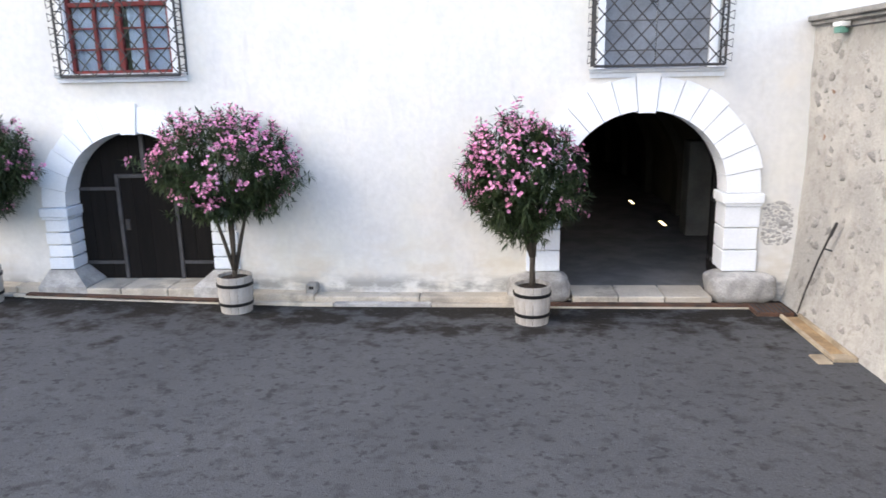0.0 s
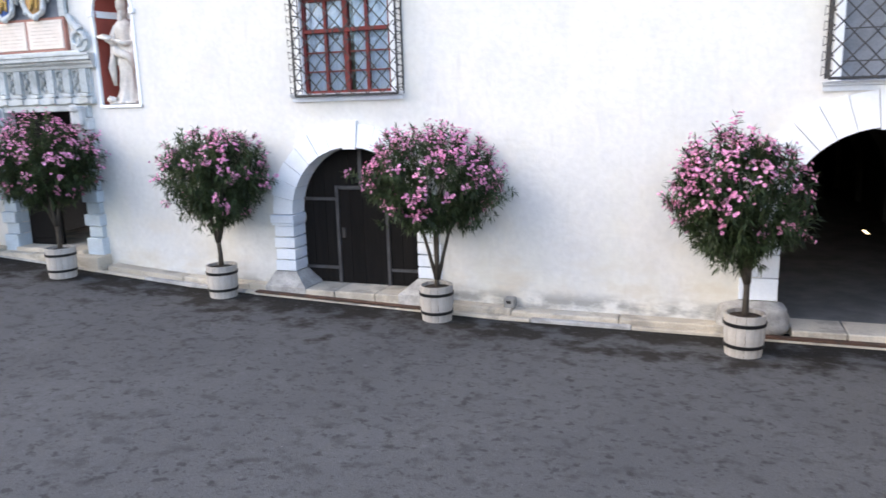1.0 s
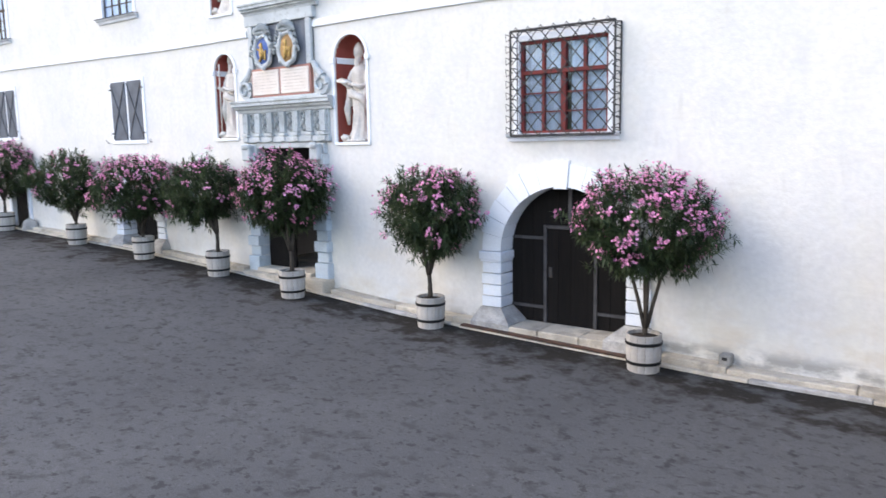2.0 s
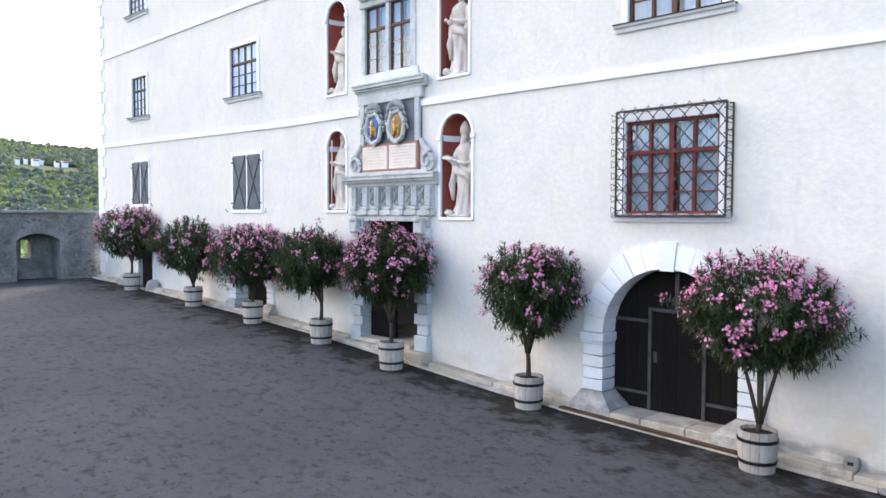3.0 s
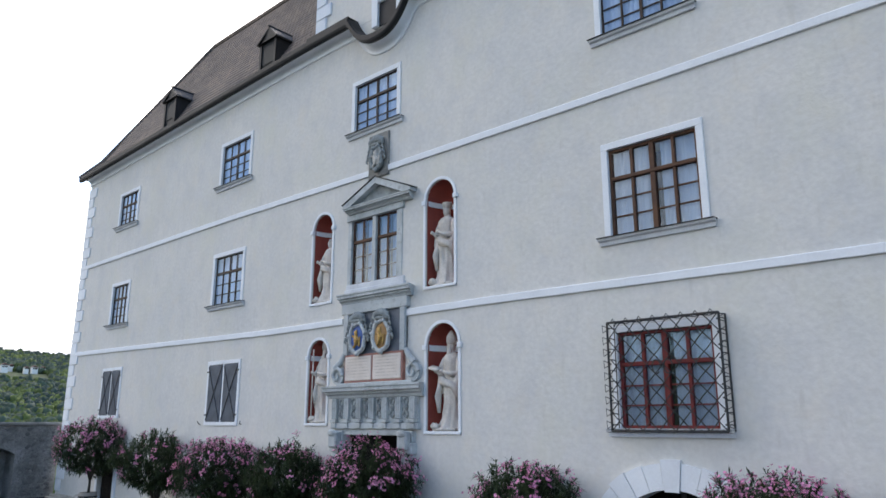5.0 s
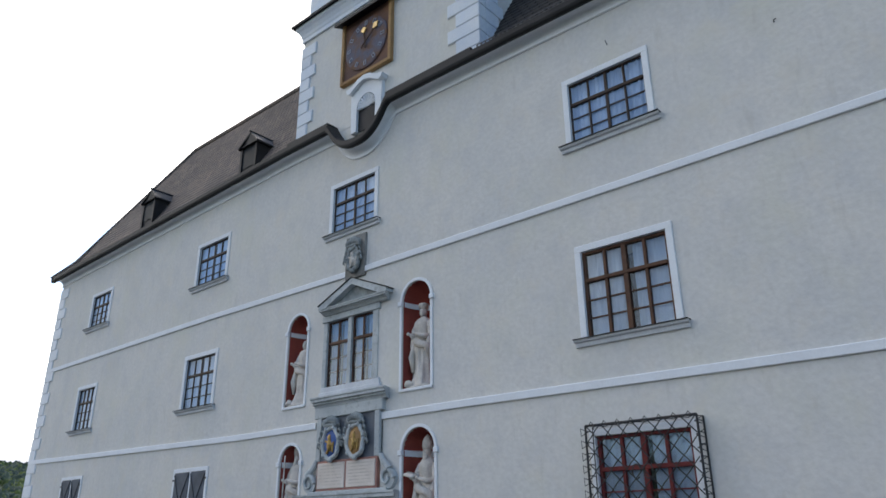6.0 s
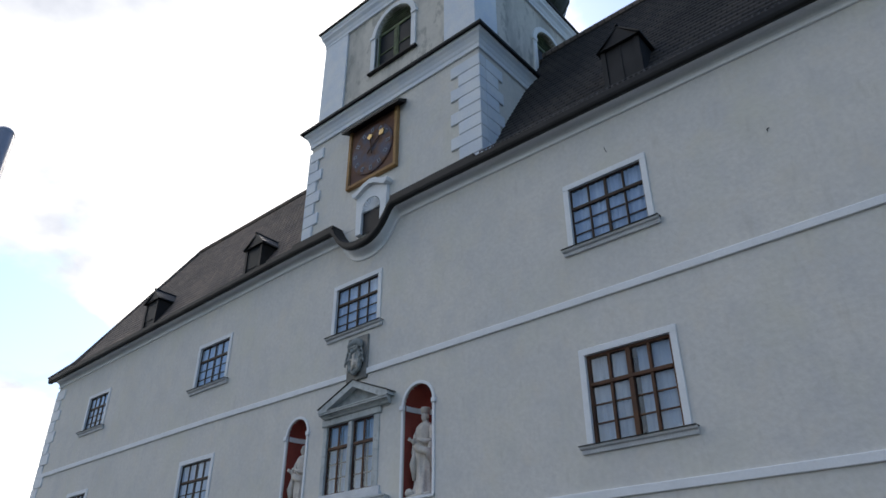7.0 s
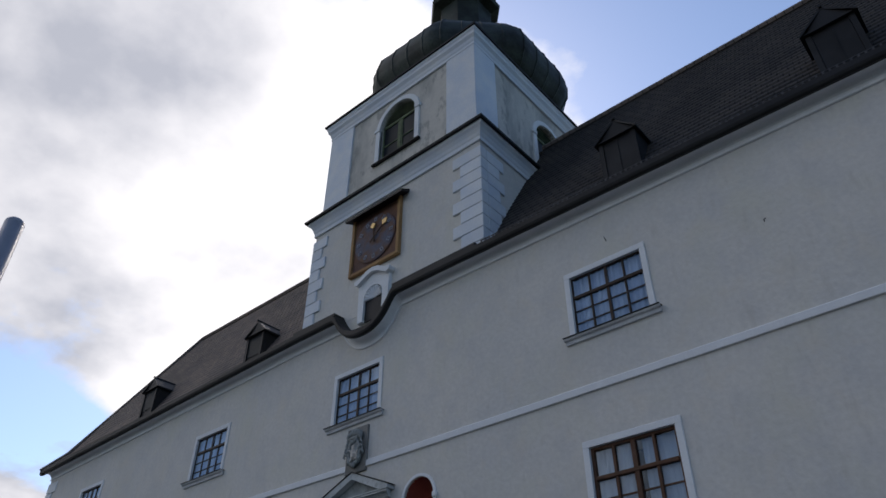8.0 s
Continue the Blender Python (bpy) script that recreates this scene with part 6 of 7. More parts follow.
# clock
ck = new("clock")
ck.parent = T
ck["label"] = "faded painted clock face with gilt pointers under a small hood"
CX, CZ = -11.80, 14.98
part("panel", Mesh().box(-12.67, -0.05, 14.08, -10.93, 0.02, 15.90), DIALGROUND, ck, "faded brown painted panel")
part("panel_frame", Mesh().box(-12.70, -0.11, 14.05, -12.60, 0.02, 15.95, 0.012).box(-11.0, -0.11, 14.05, -10.90, 0.02, 15.95, 0.012).box(-12.60, -0.11, 14.05, -11.0, 0.02, 14.15, 0.012), OCHREPAINT, ck)
dm = Mesh()
dm.lathe([(0.74, 0.0), (0.74, 0.03), (0.70, 0.04)], 0, 0, 40)
dm.v = [(CX + x, -0.05 - z, CZ + y) for x, y, z in dm.v]
part("dial", dm, DIAL, ck, "faded blue and brown dial")
for i in range(12):
    a = math.pi / 6 * i
    m = Mesh()
    for s in (-1, 1):
        m.box(s * 0.035 - 0.012, -0.006, 0.535, s * 0.035 + 0.012, 0.006, 0.665)
    m.box(-0.05, -0.005, 0.535, 0.05, 0.005, 0.555).box(-0.05, -0.005, 0.645, 0.05, 0.005, 0.665)
    m.v = [(CX + x * math.cos(a) + z * math.sin(a), -0.096 + y, CZ - x * math.sin(a) + z * math.cos(a)) for x, y, z in m.v]
    part("numeral_mark", m, DIALMARK, ck)
for a, ln in ((radians(-8), 0.42), (radians(48), 0.56)):
    sh_, tp = Mesh(), Mesh()
    sh_.prism([(-0.016, -0.18), (0.016, -0.18), (0.016, ln * 0.74), (-0.016, ln * 0.74)], -0.010, 0.010)
    tp.prism([(-0.02, ln * 0.72), (0.02, ln * 0.72), (0.10, ln * 0.72 + 0.10), (0.0, ln + 0.06), (-0.10, ln * 0.72 + 0.10)], -0.014, 0.014)
    for m in (sh_, tp):
        m.v = [(CX + x * math.cos(a) + z * math.sin(a), -0.125 + y, CZ - x * math.sin(a) + z * math.cos(a)) for x, y, z in m.v]
    pt = part("pointer", sh_, RUST, ck, "dark clock pointer with gilt tip")
    part("tip", tp, GILT, pt, "gilt pointer tip")
hd = Mesh().add([(-12.80, -0.30, 15.90), (-10.68, -0.30, 15.90), (-10.68, 0.0, 16.08), (-12.80, 0.0, 16.08), (-12.80, -0.30, 15.82), (-10.68, -0.30, 15.82), (-10.68, 0.0, 15.96), (-12.80, 0.0, 15.96)],
                [(0, 1, 2, 3), (7, 6, 5, 4), (0, 4, 5, 1), (0, 3, 7, 4), (1, 5, 6, 2)])
part("hood", hd, SHEET, ck, "dark sheet metal hood")

# shell niche under the clock
sn = new("shell_niche")
sn.parent = T
sn["label"] = "white plaster shell niche with curved gable"
nx = -11.70
gable = [(nx - 0.60, 13.62), (nx - 0.63, 13.72), (nx - 0.42, 13.76), (nx - 0.22, 13.88), (nx, 13.93), (nx + 0.22, 13.88), (nx + 0.42, 13.76), (nx + 0.63, 13.72), (nx + 0.60, 13.62)]
hole = list(reversed(arch_line(nx, 0.32, 13.12, 12.5, 14)))
outl = [(nx - 0.50, 12.5), (nx - 0.54, 13.60), (nx, 13.88), (nx + 0.54, 13.60), (nx + 0.50, 12.5)] + hole
part("face", Mesh().prism(outl, -0.10, 0.02), WHITE, sn)
part("gable_cap", Mesh().prism([(x, z) for x, z in gable] + [(nx + 0.5, 13.57), (nx + 0.2, 13.74), (nx, 13.80), (nx - 0.2, 13.74), (nx - 0.5, 13.57)], -0.20, 0.0), WHITE, sn)
shell = Mesh()
for i in range(11):
    a = math.pi * i / 10
    shell.tube([(nx, -0.02, 13.12), (nx - 0.30 * math.cos(a), -0.07, 13.12 + 0.30 * math.sin(a))], [0.02, 0.045], 6)
part("shell", shell, BLUEWHITE, sn, "fluted shell")
# flat dark plate that stands for the shaded depth of the niche
part("hollow", Mesh().box(nx - 0.32, -0.03, 12.5, nx + 0.32, -0.004, 13.12), SHEET, sn)

# onion dome
DX, DY = (UX0 + UX1) / 2 + 0.12, (UY0 + UY1) / 2
dome = Mesh()
prof = [(3.02, 20.86), (3.10, 21.0), (3.42, 21.3), (3.68, 21.75), (3.72, 22.2), (3.58, 22.75), (3.20, 23.3), (2.60, 23.8), (1.95, 24.2), (1.45, 24.6), (1.22, 25.0)]
SEG = 64


fine_prof = []
for i in range(len(prof) - 1):
    for q in range(3):
        u = q / 3
        fine_prof.append((prof[i][0] * (1 - u) + prof[i + 1][0] * u, prof[i][1] * (1 - u) + prof[i + 1][1] * u))
fine_prof.append(prof[-1])
for r, z in fine_prof:
    for j in range(SEG):
        a = 2 * math.pi * (j + 0.5) / SEG
        # eight-sided bulge with chamfered corners
        oct_ = math.cos(math.pi / 8) / math.cos(((a + math.pi / 8) % (math.pi / 4)) - math.pi / 8)
        dome.v.append((DX + 0.94 * r * oct_ * math.cos(a), DY + 0.94 * r * oct_ * math.sin(a), z))
for i in range(len(fine_prof) - 1):
    for j in range(SEG):
        q = (j + 1) % SEG
        dome.f.append((i * SEG + j, i * SEG + q, (i + 1) * SEG + q, (i + 1) * SEG + j))
dome.f.append(tuple((len(fine_prof) - 1) * SEG + j for j in range(SEG)))
dm_ob = part("dome", dome, COPPER, T, "dark ribbed copper onion dome", True)
for j in range(0, SEG, 2):
    a = 2 * math.pi * (j + 0.5) / SEG
    oct_ = math.cos(math.pi / 8) / math.cos(((a + math.pi / 8) % (math.pi / 4)) - math.pi / 8)
    pts = [(DX + 0.94 * r * oct_ * math.cos(a), DY + 0.94 * r * oct_ * math.sin(a), z) for r, z in fine_prof]
    part("seam", Mesh().tube(pts, 0.028, 5), COPPER, dm_ob)
lan = Mesh().lathe([(1.25, 24.95), (1.45, 25.0), (1.50, 25.12), (1.10, 25.22), (1.02, 25.3), (1.02, 27.2), (1.35, 27.35), (1.4, 27.5), (0.9, 27.9)], DX, DY, 8, math.pi / 8)
lt = part("lantern", lan, COPPER, T, "dark octagonal copper lantern")
part("lantern_cap", Mesh().lathe([(0.95, 27.85), (1.25, 28.3), (1.1, 28.9), (0.5, 29.5), (0.15, 30.2), (0.05, 31.2)], DX, DY, 16), COPPER, lt, "small copper onion cap", True)

# ---- plinth and kerb along the facade ----
pl = thing("plinth", "worn sandstone plinth slabs at the foot of the facade", "plinth", "", "structure")
rng = np.random.default_rng(11)
stretches = [(-27.9, -24.9), (-23.4, -18.75), (-16.35, -13.2), (-10.55, -7.05), (-3.98, 0.24)]
for xa, xb in stretches:
    x = xa
    while x < xb - 0.05:
        ln = min(float(rng.uniform(0.9, 1.7)), xb - x)
        if xb - x - ln < 0.4:
            ln = xb - x
        z = ground_z(x + ln / 2)
        sl = (ground_z(x + ln) - ground_z(x)) / ln
        jit = float(rng.uniform(-0.012, 0.012))
        m = Mesh().box(x + 0.006, -0.245 + jit, -0.2, x + ln - 0.006, 0.05, 0.125 + jit, 0.016)
        m.v = [(a, b, c + ground_z(x) + sl * (a - x)) for a, b, c in m.v]
        part("slab", m, SLAB, pl)
        x += ln
kb = thing("kerb", "low pale kerb stones before the plinth", "kerb", "", "structure")
x = -27.9
while x < -0.2:
    ln = float(rng.uniform(1.2, 2.2))
    sl = (ground_z(x + ln) - ground_z(x)) / ln
    m = Mesh().box(x + 0.005, -0.375, -0.2, x + ln - 0.005, -0.262, 0.045 + float(rng.uniform(-0.008, 0.008)), 0.012)
    m.v = [(a, b, c + ground_z(x) + sl * (a - x)) for a, b, c in m.v]
    part("kerb_stone", m, SLAB if rng.uniform() < 0.7 else BASESTONE, kb)
    x += ln
for a, x0, x1, cnt in ((ARCH_R, 0.95, 2.95, 3), (ARCH_L, -6.6, -4.4, 3), (ARCH_F, -18.3, -16.8, 2)):
    th = thing("threshold", "worn pale stone threshold slabs under an arch", "threshold", "gate thresholds", "structure")
    for i in range(cnt):
        xa, xb = x0 + (x1 - x0) * i / cnt, x0 + (x1 - x0) * (i + 1) / cnt
        part("slab", Mesh().box(xa + 0.006, -0.25, -0.2, xb - 0.006, 0.36, a["foot"] + 0.02, 0.014), SLAB, th)
st = thing("doorstep", "stone doorstep before the main portal", "step", "", "structure")
part("slab", Mesh().box(-13.1, -0.36, 0.1, -10.65, 0.0, 0.64, 0.02), SLAB, st)
part("slab", Mesh().box(-12.82, -0.2, 0.3, -11.14, 0.60, 0.72, 0.02), SLAB, st)
for x0, x1 in ((0.55, 3.75), (-7.3, -3.95)):
    ch = thing("drain_channel", "rusty steel drain channel in front of a gate", "drain", "drain channels", "structure")
    sl = (ground_z(x1) - ground_z(x0)) / (x1 - x0)

    def slant(m):
        m.v = [(a, b, c + ground_z(x0) + sl * (a - x0)) for a, b, c in m.v]
        return m
    part("channel", slant(Mesh().box(x0, -0.375, -0.1, x1, -0.256, 0.050)), RUST, ch)
    part("edge_strip", slant(Mesh().box(x0, -0.405, -0.1, x1, -0.378, 0.022)), SLAB, ch)
gt = thing("corner_grate", "dark rusty cover plate in the yard corner", "drain cover")
part("plate", Mesh().box(3.42, -0.72, -0.05, 3.92, -0.26, 0.055, 0.006), RUST, gt)
for i in range(7):
    part("slot_bar", Mesh().box(3.45 + 0.065 * i, -0.70, 0.054, 3.475 + 0.065 * i, -0.32, 0.062), IRON, gt)
gu = thing("stone_gutter", "pale stone gutter trough with an ochre bed beside the wall", "gutter")
part("trough", Mesh().box(3.715, -2.36, -0.1, 3.755, -0.74, 0.05, 0.008).box(3.955, -2.36, -0.1, 3.995, -0.74, 0.06, 0.008).box(3.755, -2.36, -0.1, 3.955, -2.20, 0.05, 0.008), OCHRESLAB, gu)
part("channel_bed", Mesh().box(3.757, -2.198, -0.1, 3.953, -0.74, 0.008), OCHRE, gu, "rusty bed of the trough")
part("edge_stone", Mesh().box(3.52, -2.42, -0.05, 3.69, -2.15, 0.025, 0.01), OCHRESLAB, gu)
dr = thing("drain_spout", "small grey stone drain spout at the wall foot", "drain")
part("block", Mesh().box(-3.03, -0.16, 0.14, -2.86, 0.02, 0.30, 0.02), COPING, dr)
# thin dark plate painted in for the shaded hole of the spout
part("mouth", Mesh().box(-2.98, -0.164, 0.22, -2.91, -0.158, 0.265), SHEET, dr)

# ---- rubble walls ----
def rubble_face(parent, origin, along, up, out, wide, high, count, seed, mats, smin, smax, keep=None, flat=0.20, lift=None):
    """Uneven stones bedded in the mortar, spread with no overlap; small ones fill the gaps."""
    rng = np.random.default_rng(seed)
    placed = []
    along, up, out = Vector(along), Vector(up), Vector(out)
    basis = Matrix((along, up, out)).transposed().to_4x4()
    shapes = [Mesh().blob((0, 0, 0), (1, 1, 0.55), 4, 8, 0.8, seed + q * 3.3) for q in range(8)]
    protos, small = {}, Mesh()
    for tries in range(count * 40):
        if len(placed) >= count * 2:
            break
        big = len(placed) < count and tries < count * 22
        s = float(rng.uniform(smin, smax)) * (1.0 if rng.uniform() < 0.6 else 0.6) if big else float(rng.uniform(0.35, 0.6)) * smin
        a, b = float(rng.uniform(0.05, wide - 0.05)), float(rng.uniform(0.05, high - 0.05))
        if any((a - p) ** 2 + (b - q) ** 2 < (0.86 * (s + r)) ** 2 for p, q, r in placed):
            continue
        if keep and not keep(a, b, s):
            continue
        placed.append((a, b, s))
        k = int(rng.integers(0, 8))
        mt = mats[0] if rng.uniform() < 0.985 else mats[1]
        pos = Vector(origin) + along * a + up * b
        if lift:
            pos += out * lift(pos)
        m4 = Matrix.Translation(pos) @ basis @ Matrix.Rotation(float(rng.uniform(-0.6, 0.6)), 4, "Z") @ Matrix.Diagonal((s * float(rng.uniform(0.9, 1.3)), s * float(rng.uniform(0.6, 0.9)), s * flat, 1))
        if not big:
            small.add([tuple(m4 @ Vector(v)) for v in shapes[k].v], shapes[k].f)
        elif (k, mt.name) not in protos:
            protos[(k, mt.name)] = part("stone", shapes[k], mt, parent, "", True)
            protos[(k, mt.name)].matrix_basis = m4
        else:
            share(protos[(k, mt.name)], parent, m4)
    part("small_stones", small, mats[0], parent, "", True)["kind"] = "stuff"


def wall_face(m, rows_, cols_, point, rough, seed):
    k0 = len(m.v)
    for i in range(rows_ + 1):
        for j in range(cols_ + 1):
            p, nrm = point(j / cols_, i / rows_)
            d = wall_swell(p, rough, seed)
            m.v.append(tuple(Vector(p) + Vector(nrm) * d))
    for i in range(rows_):
        for j in range(cols_):
            a = k0 + i * (cols_ + 1) + j
            m.f.append((a, a + 1, a + cols_ + 2, a + cols_ + 1))


def wall_swell(p, rough, seed):
    return noise.noise(Vector(p) * 1.1 + Vector((seed, 0, 0))) * rough + noise.noise(Vector(p) * 4 + Vector((seed, 0, 0))) * rough * 0.4


def right_lift(p):
    foot = 0.20 * (1 - min(1, (p.z + 0.1) / 4.0)) ** 6
    return foot + wall_swell((4.16 - foot, p.y, p.z), 0.04, 2) - 0.004


RW = thing("wall_right", "rubble stone wall with flaking lime plaster beside the gate", "wall", "", "structure")
m = Mesh()
wall_face(m, 34, 60, lambda u, v: ((4.16 - 0.20 * (1 - v) ** 6, 0.02 - 13 * u, -0.1 + 4.0 * v), (-1, 0, 0)), 0.04, 2)
m.box(4.24, -13.0, -0.1, 4.9, -0.002, 3.9)
part("wall_core", m, RUBBLE, RW, "pale lime mortar core", True)
part("coping", Mesh().box(4.02, -13.0, 3.93, 4.98, -0.004, 4.00, 0.012).box(4.07, -13.0, 3.88, 4.9, -0.006, 3.93, 0.008), COPING, RW, "grey stone coping")
rubble_face(RW, (4.16, -0.05, 0.0), (0, -1, 0), (0, 0, 1), (-1, 0, 0), 4.2, 3.75, 300, 21, (STONE, BRICKRED), 0.045, 0.125, None, 0.24, right_lift)
bare = thing("wall_patch", "patch of bare grey masonry where the plaster has fallen", "wall", "", "structure")
rubble_face(bare, (3.60, -0.002, 0.80), (1, 0, 0), (0, 0, 1), (0, -1, 0), 0.52, 0.72, 70, 77, (PATCHSTONE, PATCHSTONE), 0.022, 0.05, lambda a, b, s: ((a - 0.26) / 0.26) ** 2 + ((b - 0.36) / 0.36) ** 2 < 1, 0.16)
el = thing("wall_lamp", "small green and white emergency lamp under the coping", "lamp")
part("housing", Mesh().box(4.00, -1.02, 3.81, 4.12, -0.80, 3.87, 0.01), LAMPWHITE, el)
part("lens", Mesh().box(4.015, -1.01, 3.735, 4.11, -0.81, 3.81, 0.01), GREENBOX, el, "green translucent lens")
part("cable", Mesh().tube([(4.06, -1.04, 3.80), (4.06, -6, 3.81), (4.06, -12.9, 3.81)], 0.012, 5), IRON, el)
hr = thing("handrail", "slanting dark iron handrail fixed to the rubble wall", "handrail")
part("bar", Mesh().tube([(4.00, -0.62, 0.02), (3.98, -0.85, 0.42), (3.99, -1.1, 0.90), (4.02, -1.36, 1.38)], [0.011, 0.012, 0.013, 0.015], 8), IRON, hr)
part("grip", Mesh().tube([(4.02, -1.30, 1.26), (4.03, -1.40, 1.45)], [0.019, 0.021], 8), STRAP, hr)
part("bracket", Mesh().tube([(4.0, -1.2, 1.08), (4.2, -1.2, 1.02)], 0.012, 6), IRON, hr)

# far wall with a deep arched recess and a small loophole
FW = thing("wall_far", "weathered grey rubble parapet wall with an arched recess", "wall", "", "structure")
FX = -28.25


def seg_arch(y0, y1, zs, rise, foot, n=12):
    return [(y0, foot)] + [(y0 + (y1 - y0) * i / n, zs + rise * math.sin(math.pi * i / n) ** 0.8) for i in range(n + 1)] + [(y1, foot)]


rec = seg_arch(-2.74, -1.34, 2.50, 0.24, 1.0)
outer = [(-22.0, 0.4), (0.0, 0.4), (0.0, 3.45), (-22.0, 3.45)]
lps = [outer, rec]
fl_ = [p for q in lps for p in q]
tr_ = tess(lps)
nn = len(fl_)
m = Mesh()
m.add([(FX, y, z) for y, z in fl_] + [(FX - 0.9, y, z) for y, z in fl_], list(tr_) + [tuple(nn + i for i in t_) for t_ in tr_] + [(4 + i, 4 + (i + 1) % (nn - 4), nn + 4 + (i + 1) % (nn - 4), nn + 4 + i) for i in range(nn - 4)] + [(i, (i + 1) % 4, nn + (i + 1) % 4, nn + i) for i in range(4)])
part("wall_core", m, GREYRUBBLE, FW, "grey mortar core")
slot = [(-2.36, 1.85), (-2.36, 2.50), (-2.04, 2.50), (-2.04, 1.85)]
lps = [[(-2.9, 0.4), (-1.2, 0.4), (-1.2, 2.9), (-2.9, 2.9)], slot]
fl_ = [p for q in lps for p in q]
tr_ = tess(lps)
m = Mesh()
m.add([(FX - 0.9, y, z) for y, z in fl_] + [(FX - 1.3, y, z) for y, z in fl_], list(tr_) + [tuple(8 + i for i in t_) for t_ in tr_] + [(4 + i, 4 + (i + 1) % 4, 12 + (i + 1) % 4, 12 + i) for i in range(4)])
part("recess_wall", m, GREYRUBBLE, FW, "back of the recess with a loophole")
part("loophole_frame", Mesh().box(FX - 0.91, -2.40, 1.80, FX - 0.86, -2.0, 1.86, 0.01).box(FX - 0.91, -2.04, 1.86, FX - 0.86, -1.98, 2.54, 0.01), COPING, FW)
part("coping", Mesh().box(FX - 1.35, -22.0, 3.45, FX + 0.10, 0.0, 3.56, 0.02), COPING, FW, "dark weathered coping")
rubble_face(FW, (FX, -0.1, 1.0), (0, -1, 0), (0, 0, 1), (1, 0, 0), 4.4, 2.4, 300, 31, (GREYSTONE, GREYSTONE), 0.05, 0.13,
            lambda a, b, s: not (1.1 - s < a < 2.8 + s and b < 1.85 + s))
ft = thing("information_stand", "dark metal stand with a sloping board by the far wall", "stand")
part("post", Mesh().box(-27.1, -4.10, 1.0, -27.0, -4.0, 2.1, 0.01), BOARD, ft)
part("board", Mesh().box(-27.25, -4.6, 2.08, -26.85, -3.86, 2.16, 0.01), BOARD, ft)
part("base", Mesh().box(-27.35, -4.5, 1.0, -26.75, -3.80, 1.14, 0.01), BOARD, ft)

# lamp pole in the yard
po = thing("flag_pole", "grey metal pole with a rounded cap in the yard", "pole")
PXX, PYY = -5.44, -9.19
part("shaft", Mesh().tube([(PXX, PYY, 0.0), (PXX, PYY, 6.60)], [0.075, 0.065], 20), POLE, po, "", True)
part("cap", Mesh().blob((PXX, PYY, 6.60), (0.066, 0.066, 0.05), 8, 20), POLE, po, "", True)
part("base_plate", Mesh().box(PXX - 0.16, PYY - 0.16, 0.04, PXX + 0.16, PYY + 0.16, 0.09, 0.01), POLE, po)

# small iron hook and stains on the upper facade
hk = thing("wall_hook", "tiny rusty iron hook in the white plaster", "hook", "wall hooks")
part("pin", Mesh().tube([(-2.66, 0.01, 10.76), (-2.65, -0.05, 10.765), (-2.61, -0.06, 10.77)], 0.009, 6), IRON, hk)
hk = thing("wall_hook", "tiny rusty iron hook in the white plaster", "hook", "wall hooks")
part("pin", Mesh().tube([(-5.42, 0.01, 11.73), (-5.42, -0.05, 11.77), (-5.43, -0.04, 11.82)], 0.008, 6), IRON, hk)


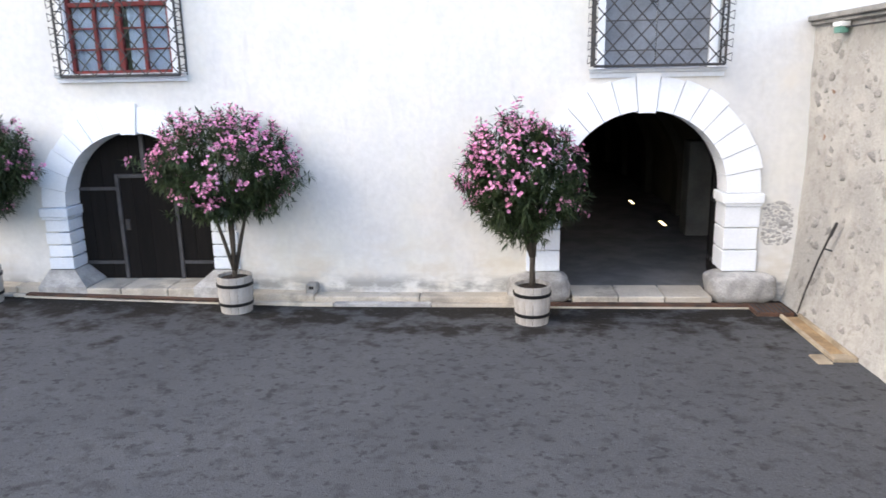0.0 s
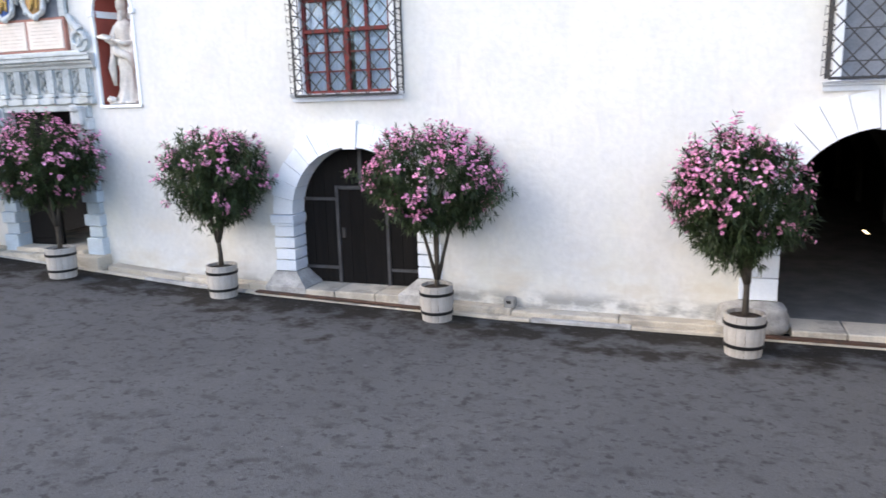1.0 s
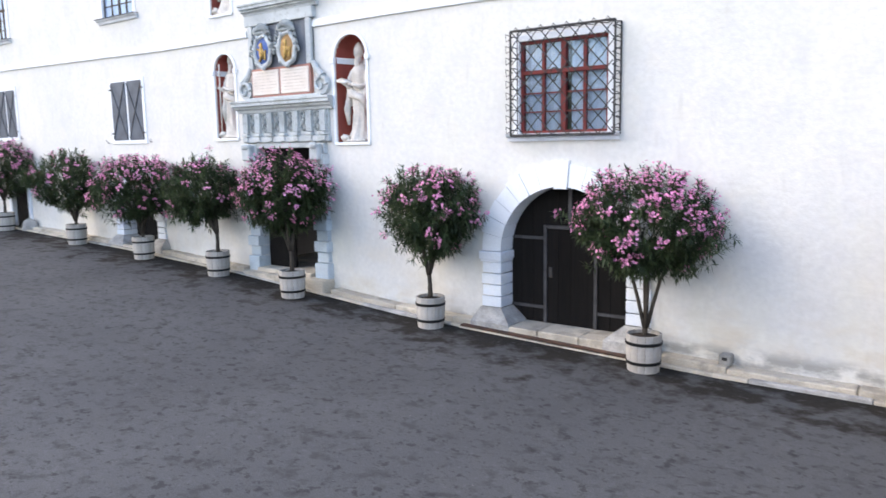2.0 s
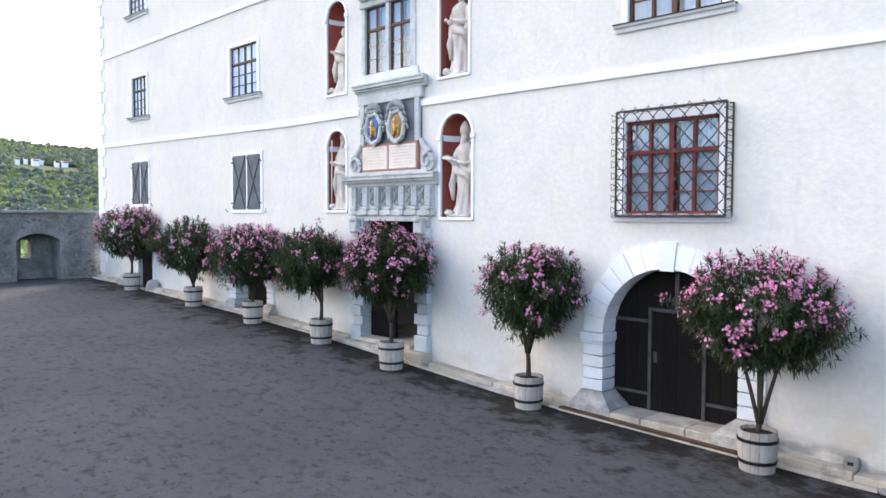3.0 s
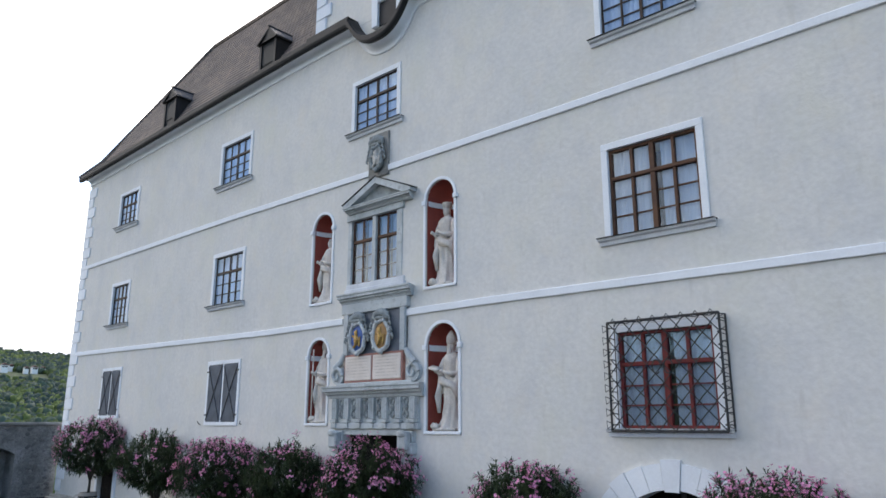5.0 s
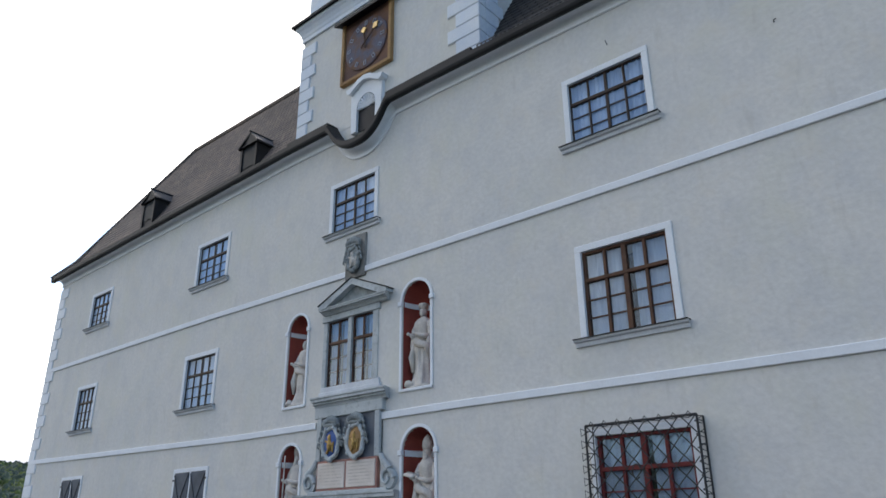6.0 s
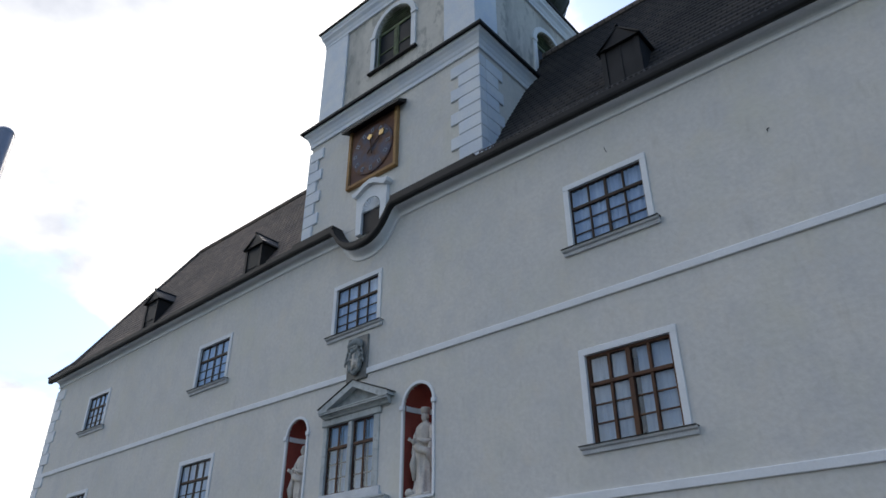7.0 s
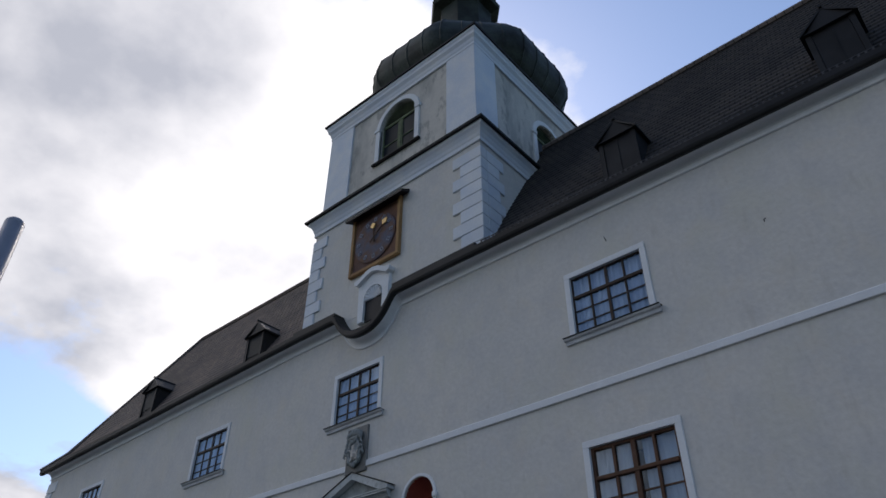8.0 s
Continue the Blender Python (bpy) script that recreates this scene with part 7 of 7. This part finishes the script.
# ---- potted oleanders ----
def oleander(x, y, crown, zc, rx, rz, stems, seed, bloom, words, lean=0.0, rows=430):
    z0 = ground_z(x)
    rng = np.random.default_rng(seed)
    e = thing("potted_oleander", words, "potted tree", "oleanders along the facade", at=(x, y, z0 - 0.004))
    # tub of staves
    tub = new("tub")
    tub.parent = e
    tub["label"] = "weathered wooden tub with two black hoops"
    rt, rb, hh, ns = 0.250, 0.222, 0.54, 14
    sv = Mesh()
    for rr, z in ((rb, 0.0), ((rb + rt) / 2 + 0.012, hh / 2), (rt, hh)):
        for a in (-math.pi / ns + 0.012, 0.0, math.pi / ns - 0.012):
            sv.v.append((rr * math.cos(a), rr * math.sin(a), z))
        for a in (math.pi / ns - 0.012, -math.pi / ns + 0.012):
            sv.v.append(((rr - 0.028) * math.cos(a), (rr - 0.028) * math.sin(a), z))
    for k in range(2):
        sv.f += [(k * 5 + j, k * 5 + (j + 1) % 5, (k + 1) * 5 + (j + 1) % 5, (k + 1) * 5 + j) for j in range(5)]
    sv.f += [(4, 3, 2, 1, 0), (10, 11, 12, 13, 14)]
    first = part("stave", sv, TUB, tub)
    for k in range(1, ns):
        share(first, tub, Matrix.Rotation(2 * math.pi * k / ns, 4, "Z"))
    for z in (0.14, 0.42):
        r_ = rb + (rt - rb) * z / hh + 0.010
        part("hoop", Mesh().lathe([(r_ - 0.01, z - 0.022), (r_ + 0.006, z - 0.022), (r_ + 0.009, z + 0.022), (r_ - 0.01, z + 0.022)], 0, 0, 28), HOOP, tub)
    part("soil", Mesh().lathe([(0.215, hh - 0.12), (0.218, hh - 0.05), (0.12, hh - 0.03), (0.01, hh - 0.02)], 0, 0, 18), SOIL, tub)
    cx, cy = crown
    cz = zc - z0
    C = Vector((cx - x + lean, cy - y, cz))
    # trunk and limbs
    def limb(pts, radii, name="limb"):
        part(name, Mesh().tube(pts, radii, 8), BARK, e, "", True)

    fork = Vector((0.02 * (seed % 3 - 1), 0, hh + (0.12 if stems > 2 else 0.42)))
    limb([(0.0, 0, hh - 0.1), (fork.x * 0.5, 0.01, (hh + fork.z) / 2), tuple(fork)], [0.046, 0.038, 0.036], "trunk")
    lim = 5 if stems <= 2 else stems
    for i in range(lim):
        a = 2 * math.pi * i / lim + seed
        end = C + Vector((math.cos(a) * rx * 0.55, math.sin(a) * rx * 0.45, -rz * 0.15))
        st_ = fork + Vector((0.015 * math.cos(a), 0.015 * math.sin(a), -0.04))
        mid = st_.lerp(end, 0.5) + Vector((-math.cos(a) * 0.08, -math.sin(a) * 0.06, 0.03 + 0.06 * rng.uniform()))
        limb([tuple(st_), tuple(st_.lerp(mid, 0.5) + Vector((0, 0, 0.02))), tuple(mid), tuple(end)], [0.032, 0.028, 0.024, 0.012])
        for k in range(4):
            b = a + rng.uniform(-1.2, 1.2)
            e2 = C + Vector((math.cos(b) * rx * rng.uniform(0.3, 0.8), math.sin(b) * rx * rng.uniform(0.3, 0.8), rz * rng.uniform(-0.7, 0.6)))
            s2 = mid.lerp(end, rng.uniform(0.0, 0.8))
            limb([tuple(s2), tuple(s2.lerp(e2, 0.5) + Vector((0, 0, -0.03))), tuple(e2)], [0.015, 0.011, 0.005], "twig")
    # shoots: whorls of narrow leaves, many ending in blossom
    lv, lf, pv, pf = [], [], [], []

    def leaf(p, d, ln, wd, droop):
        d = d.normalized()
        side = d.cross(Vector((0, 0, 1)))
        side = side.normalized() if side.length > 1e-3 else Vector((1, 0, 0))
        up = side.cross(d)
        k = len(lv)
        mid = p + d * ln * 0.5 + up * (-0.04 * ln) * droop
        tip = p + d * ln + Vector((0, 0, -1)) * ln * 0.22 * droop
        lv.extend([tuple(p), tuple(mid + side * wd + up * wd * 0.35), tuple(tip), tuple(mid - side * wd + up * wd * 0.35), tuple(mid - up * wd * 0.1)])
        lf.extend([(k, k + 1, k + 4), (k + 1, k + 2, k + 4), (k + 2, k + 3, k + 4), (k + 3, k, k + 4)])

    lump = [Vector(rng.normal(size=3)).normalized() for _ in range(9)]
    amp = rng.uniform(-0.10, 0.16, 9)
    for i in range(rows):
        dv = Vector(rng.normal(size=3)).normalized()
        taper = 1.0 if dv.z > 0 else 1 + 0.18 * dv.z
        bulge = 1 + sum(am * max(0, dv.dot(q)) ** 3 for am, q in zip(amp, lump)) + 0.08 * rng.normal() + (0.14 if i % 13 == 0 else 0.0)
        shell_r = bulge * (rng.uniform(0.80, 1.0) if i % 5 else rng.uniform(0.35, 0.8))
        p = C + Vector((dv.x * rx * shell_r * taper, dv.y * rx * shell_r * 0.95 * taper, dv.z * rz * shell_r * (1.0 if dv.z > 0 else 0.96)))
        axis = (dv + Vector((0, 0, 0.75)) + Vector(rng.normal(size=3)) * 0.25).normalized()
        for w_ in range(rng.integers(26, 38)):
            t_ = rng.uniform(-0.20, 0.10)
            base = p + axis * t_
            ld = (axis * rng.uniform(0.1, 0.9) + Vector(rng.normal(size=3)).normalized() * 0.9)
            leaf(base, ld, rng.uniform(0.10, 0.17), rng.uniform(0.0095, 0.0145), rng.uniform(0.2, 1.2))
        # blossoms sit on the outer shoots, fuller towards the top
        if i % 5 and rng.uniform() < bloom * (0.56 + 0.62 * dv.z):
            head = p + axis * 0.09
            for q in range(rng.integers(7, 13)):
                fc = head + Vector(rng.normal(size=3)) * 0.040
                fn = (axis + dv * 0.6 + Vector(rng.normal(size=3)) * 0.5).normalized()
                u = fn.cross(Vector((0.3, 0.2, 0.9))).normalized()
                v_ = fn.cross(u)
                rr = rng.uniform(0.019, 0.028)
                for s in range(5):
                    a0 = s * 2 * math.pi / 5
                    k = len(pv)
                    ca, sa = u * math.cos(a0) + v_ * math.sin(a0), u * math.cos(a0 + 0.75) + v_ * math.sin(a0 + 0.75)
                    sb = u * math.cos(a0 - 0.65) + v_ * math.sin(a0 - 0.65)
                    pv.extend([tuple(fc), tuple(fc + sb * rr * 0.85 + fn * 0.012), tuple(fc + ca * rr * 1.1 + fn * 0.016), tuple(fc + sa * rr * 0.85 + fn * 0.012)])
                    pf.append((k, k + 1, k + 2, k + 3))
    lm, pm = Mesh(), Mesh()
    lm.v, lm.f, pm.v, pm.f = lv, lf, pv, pf
    part("foliage", lm, LEAF, e, "narrow dark green leaves")["kind"] = "stuff"
    if pv:
        part("blossom", pm, PETAL, e, "clusters of pink flowers")["kind"] = "stuff"


oleander(0.32, -0.98, (0.16, -0.98), 1.97, 0.70, 0.74, 1, 1, 0.72, "bushy pink oleander on one stem in a tub by the gate", rows=460)
oleander(-3.93, -0.64, (-3.91, -0.66), 2.08, 0.96, 0.66, 4, 2, 0.72, "wide pink-flowering oleander with many stems in a wooden tub", rows=470)
oleander(-7.73, -0.64, (-7.68, -0.66), 2.15, 0.88, 0.72, 1, 3, 0.45, "round oleander with forked trunk and scattered pink flowers in a tub", rows=450)
oleander(-10.96, -0.86, (-11.10, -0.86), 2.35, 0.88, 0.68, 2, 4, 0.72, "pink-flowering oleander in a tub before the main portal", rows=450)
oleander(-13.44, -0.74, (-13.84, -0.74), 2.33, 0.84, 0.70, 2, 5, 0.24, "mostly green oleander with few flowers in a wooden tub", rows=430)
oleander(-16.33, -0.72, (-16.32, -0.72), 2.40, 0.95, 0.68, 4, 6, 0.8, "pink-flowering oleander with spreading stems in a tub", rows=430)
oleander(-19.58, -0.66, (-19.7, -0.66), 2.50, 1.0, 0.68, 5, 7, 0.24, "mostly green spreading oleander in a wooden tub", rows=430)
oleander(-23.80, -0.64, (-23.85, -0.64), 2.80, 1.05, 0.76, 2, 8, 0.8, "pink-flowering oleander in a tub beside a small door", rows=430)
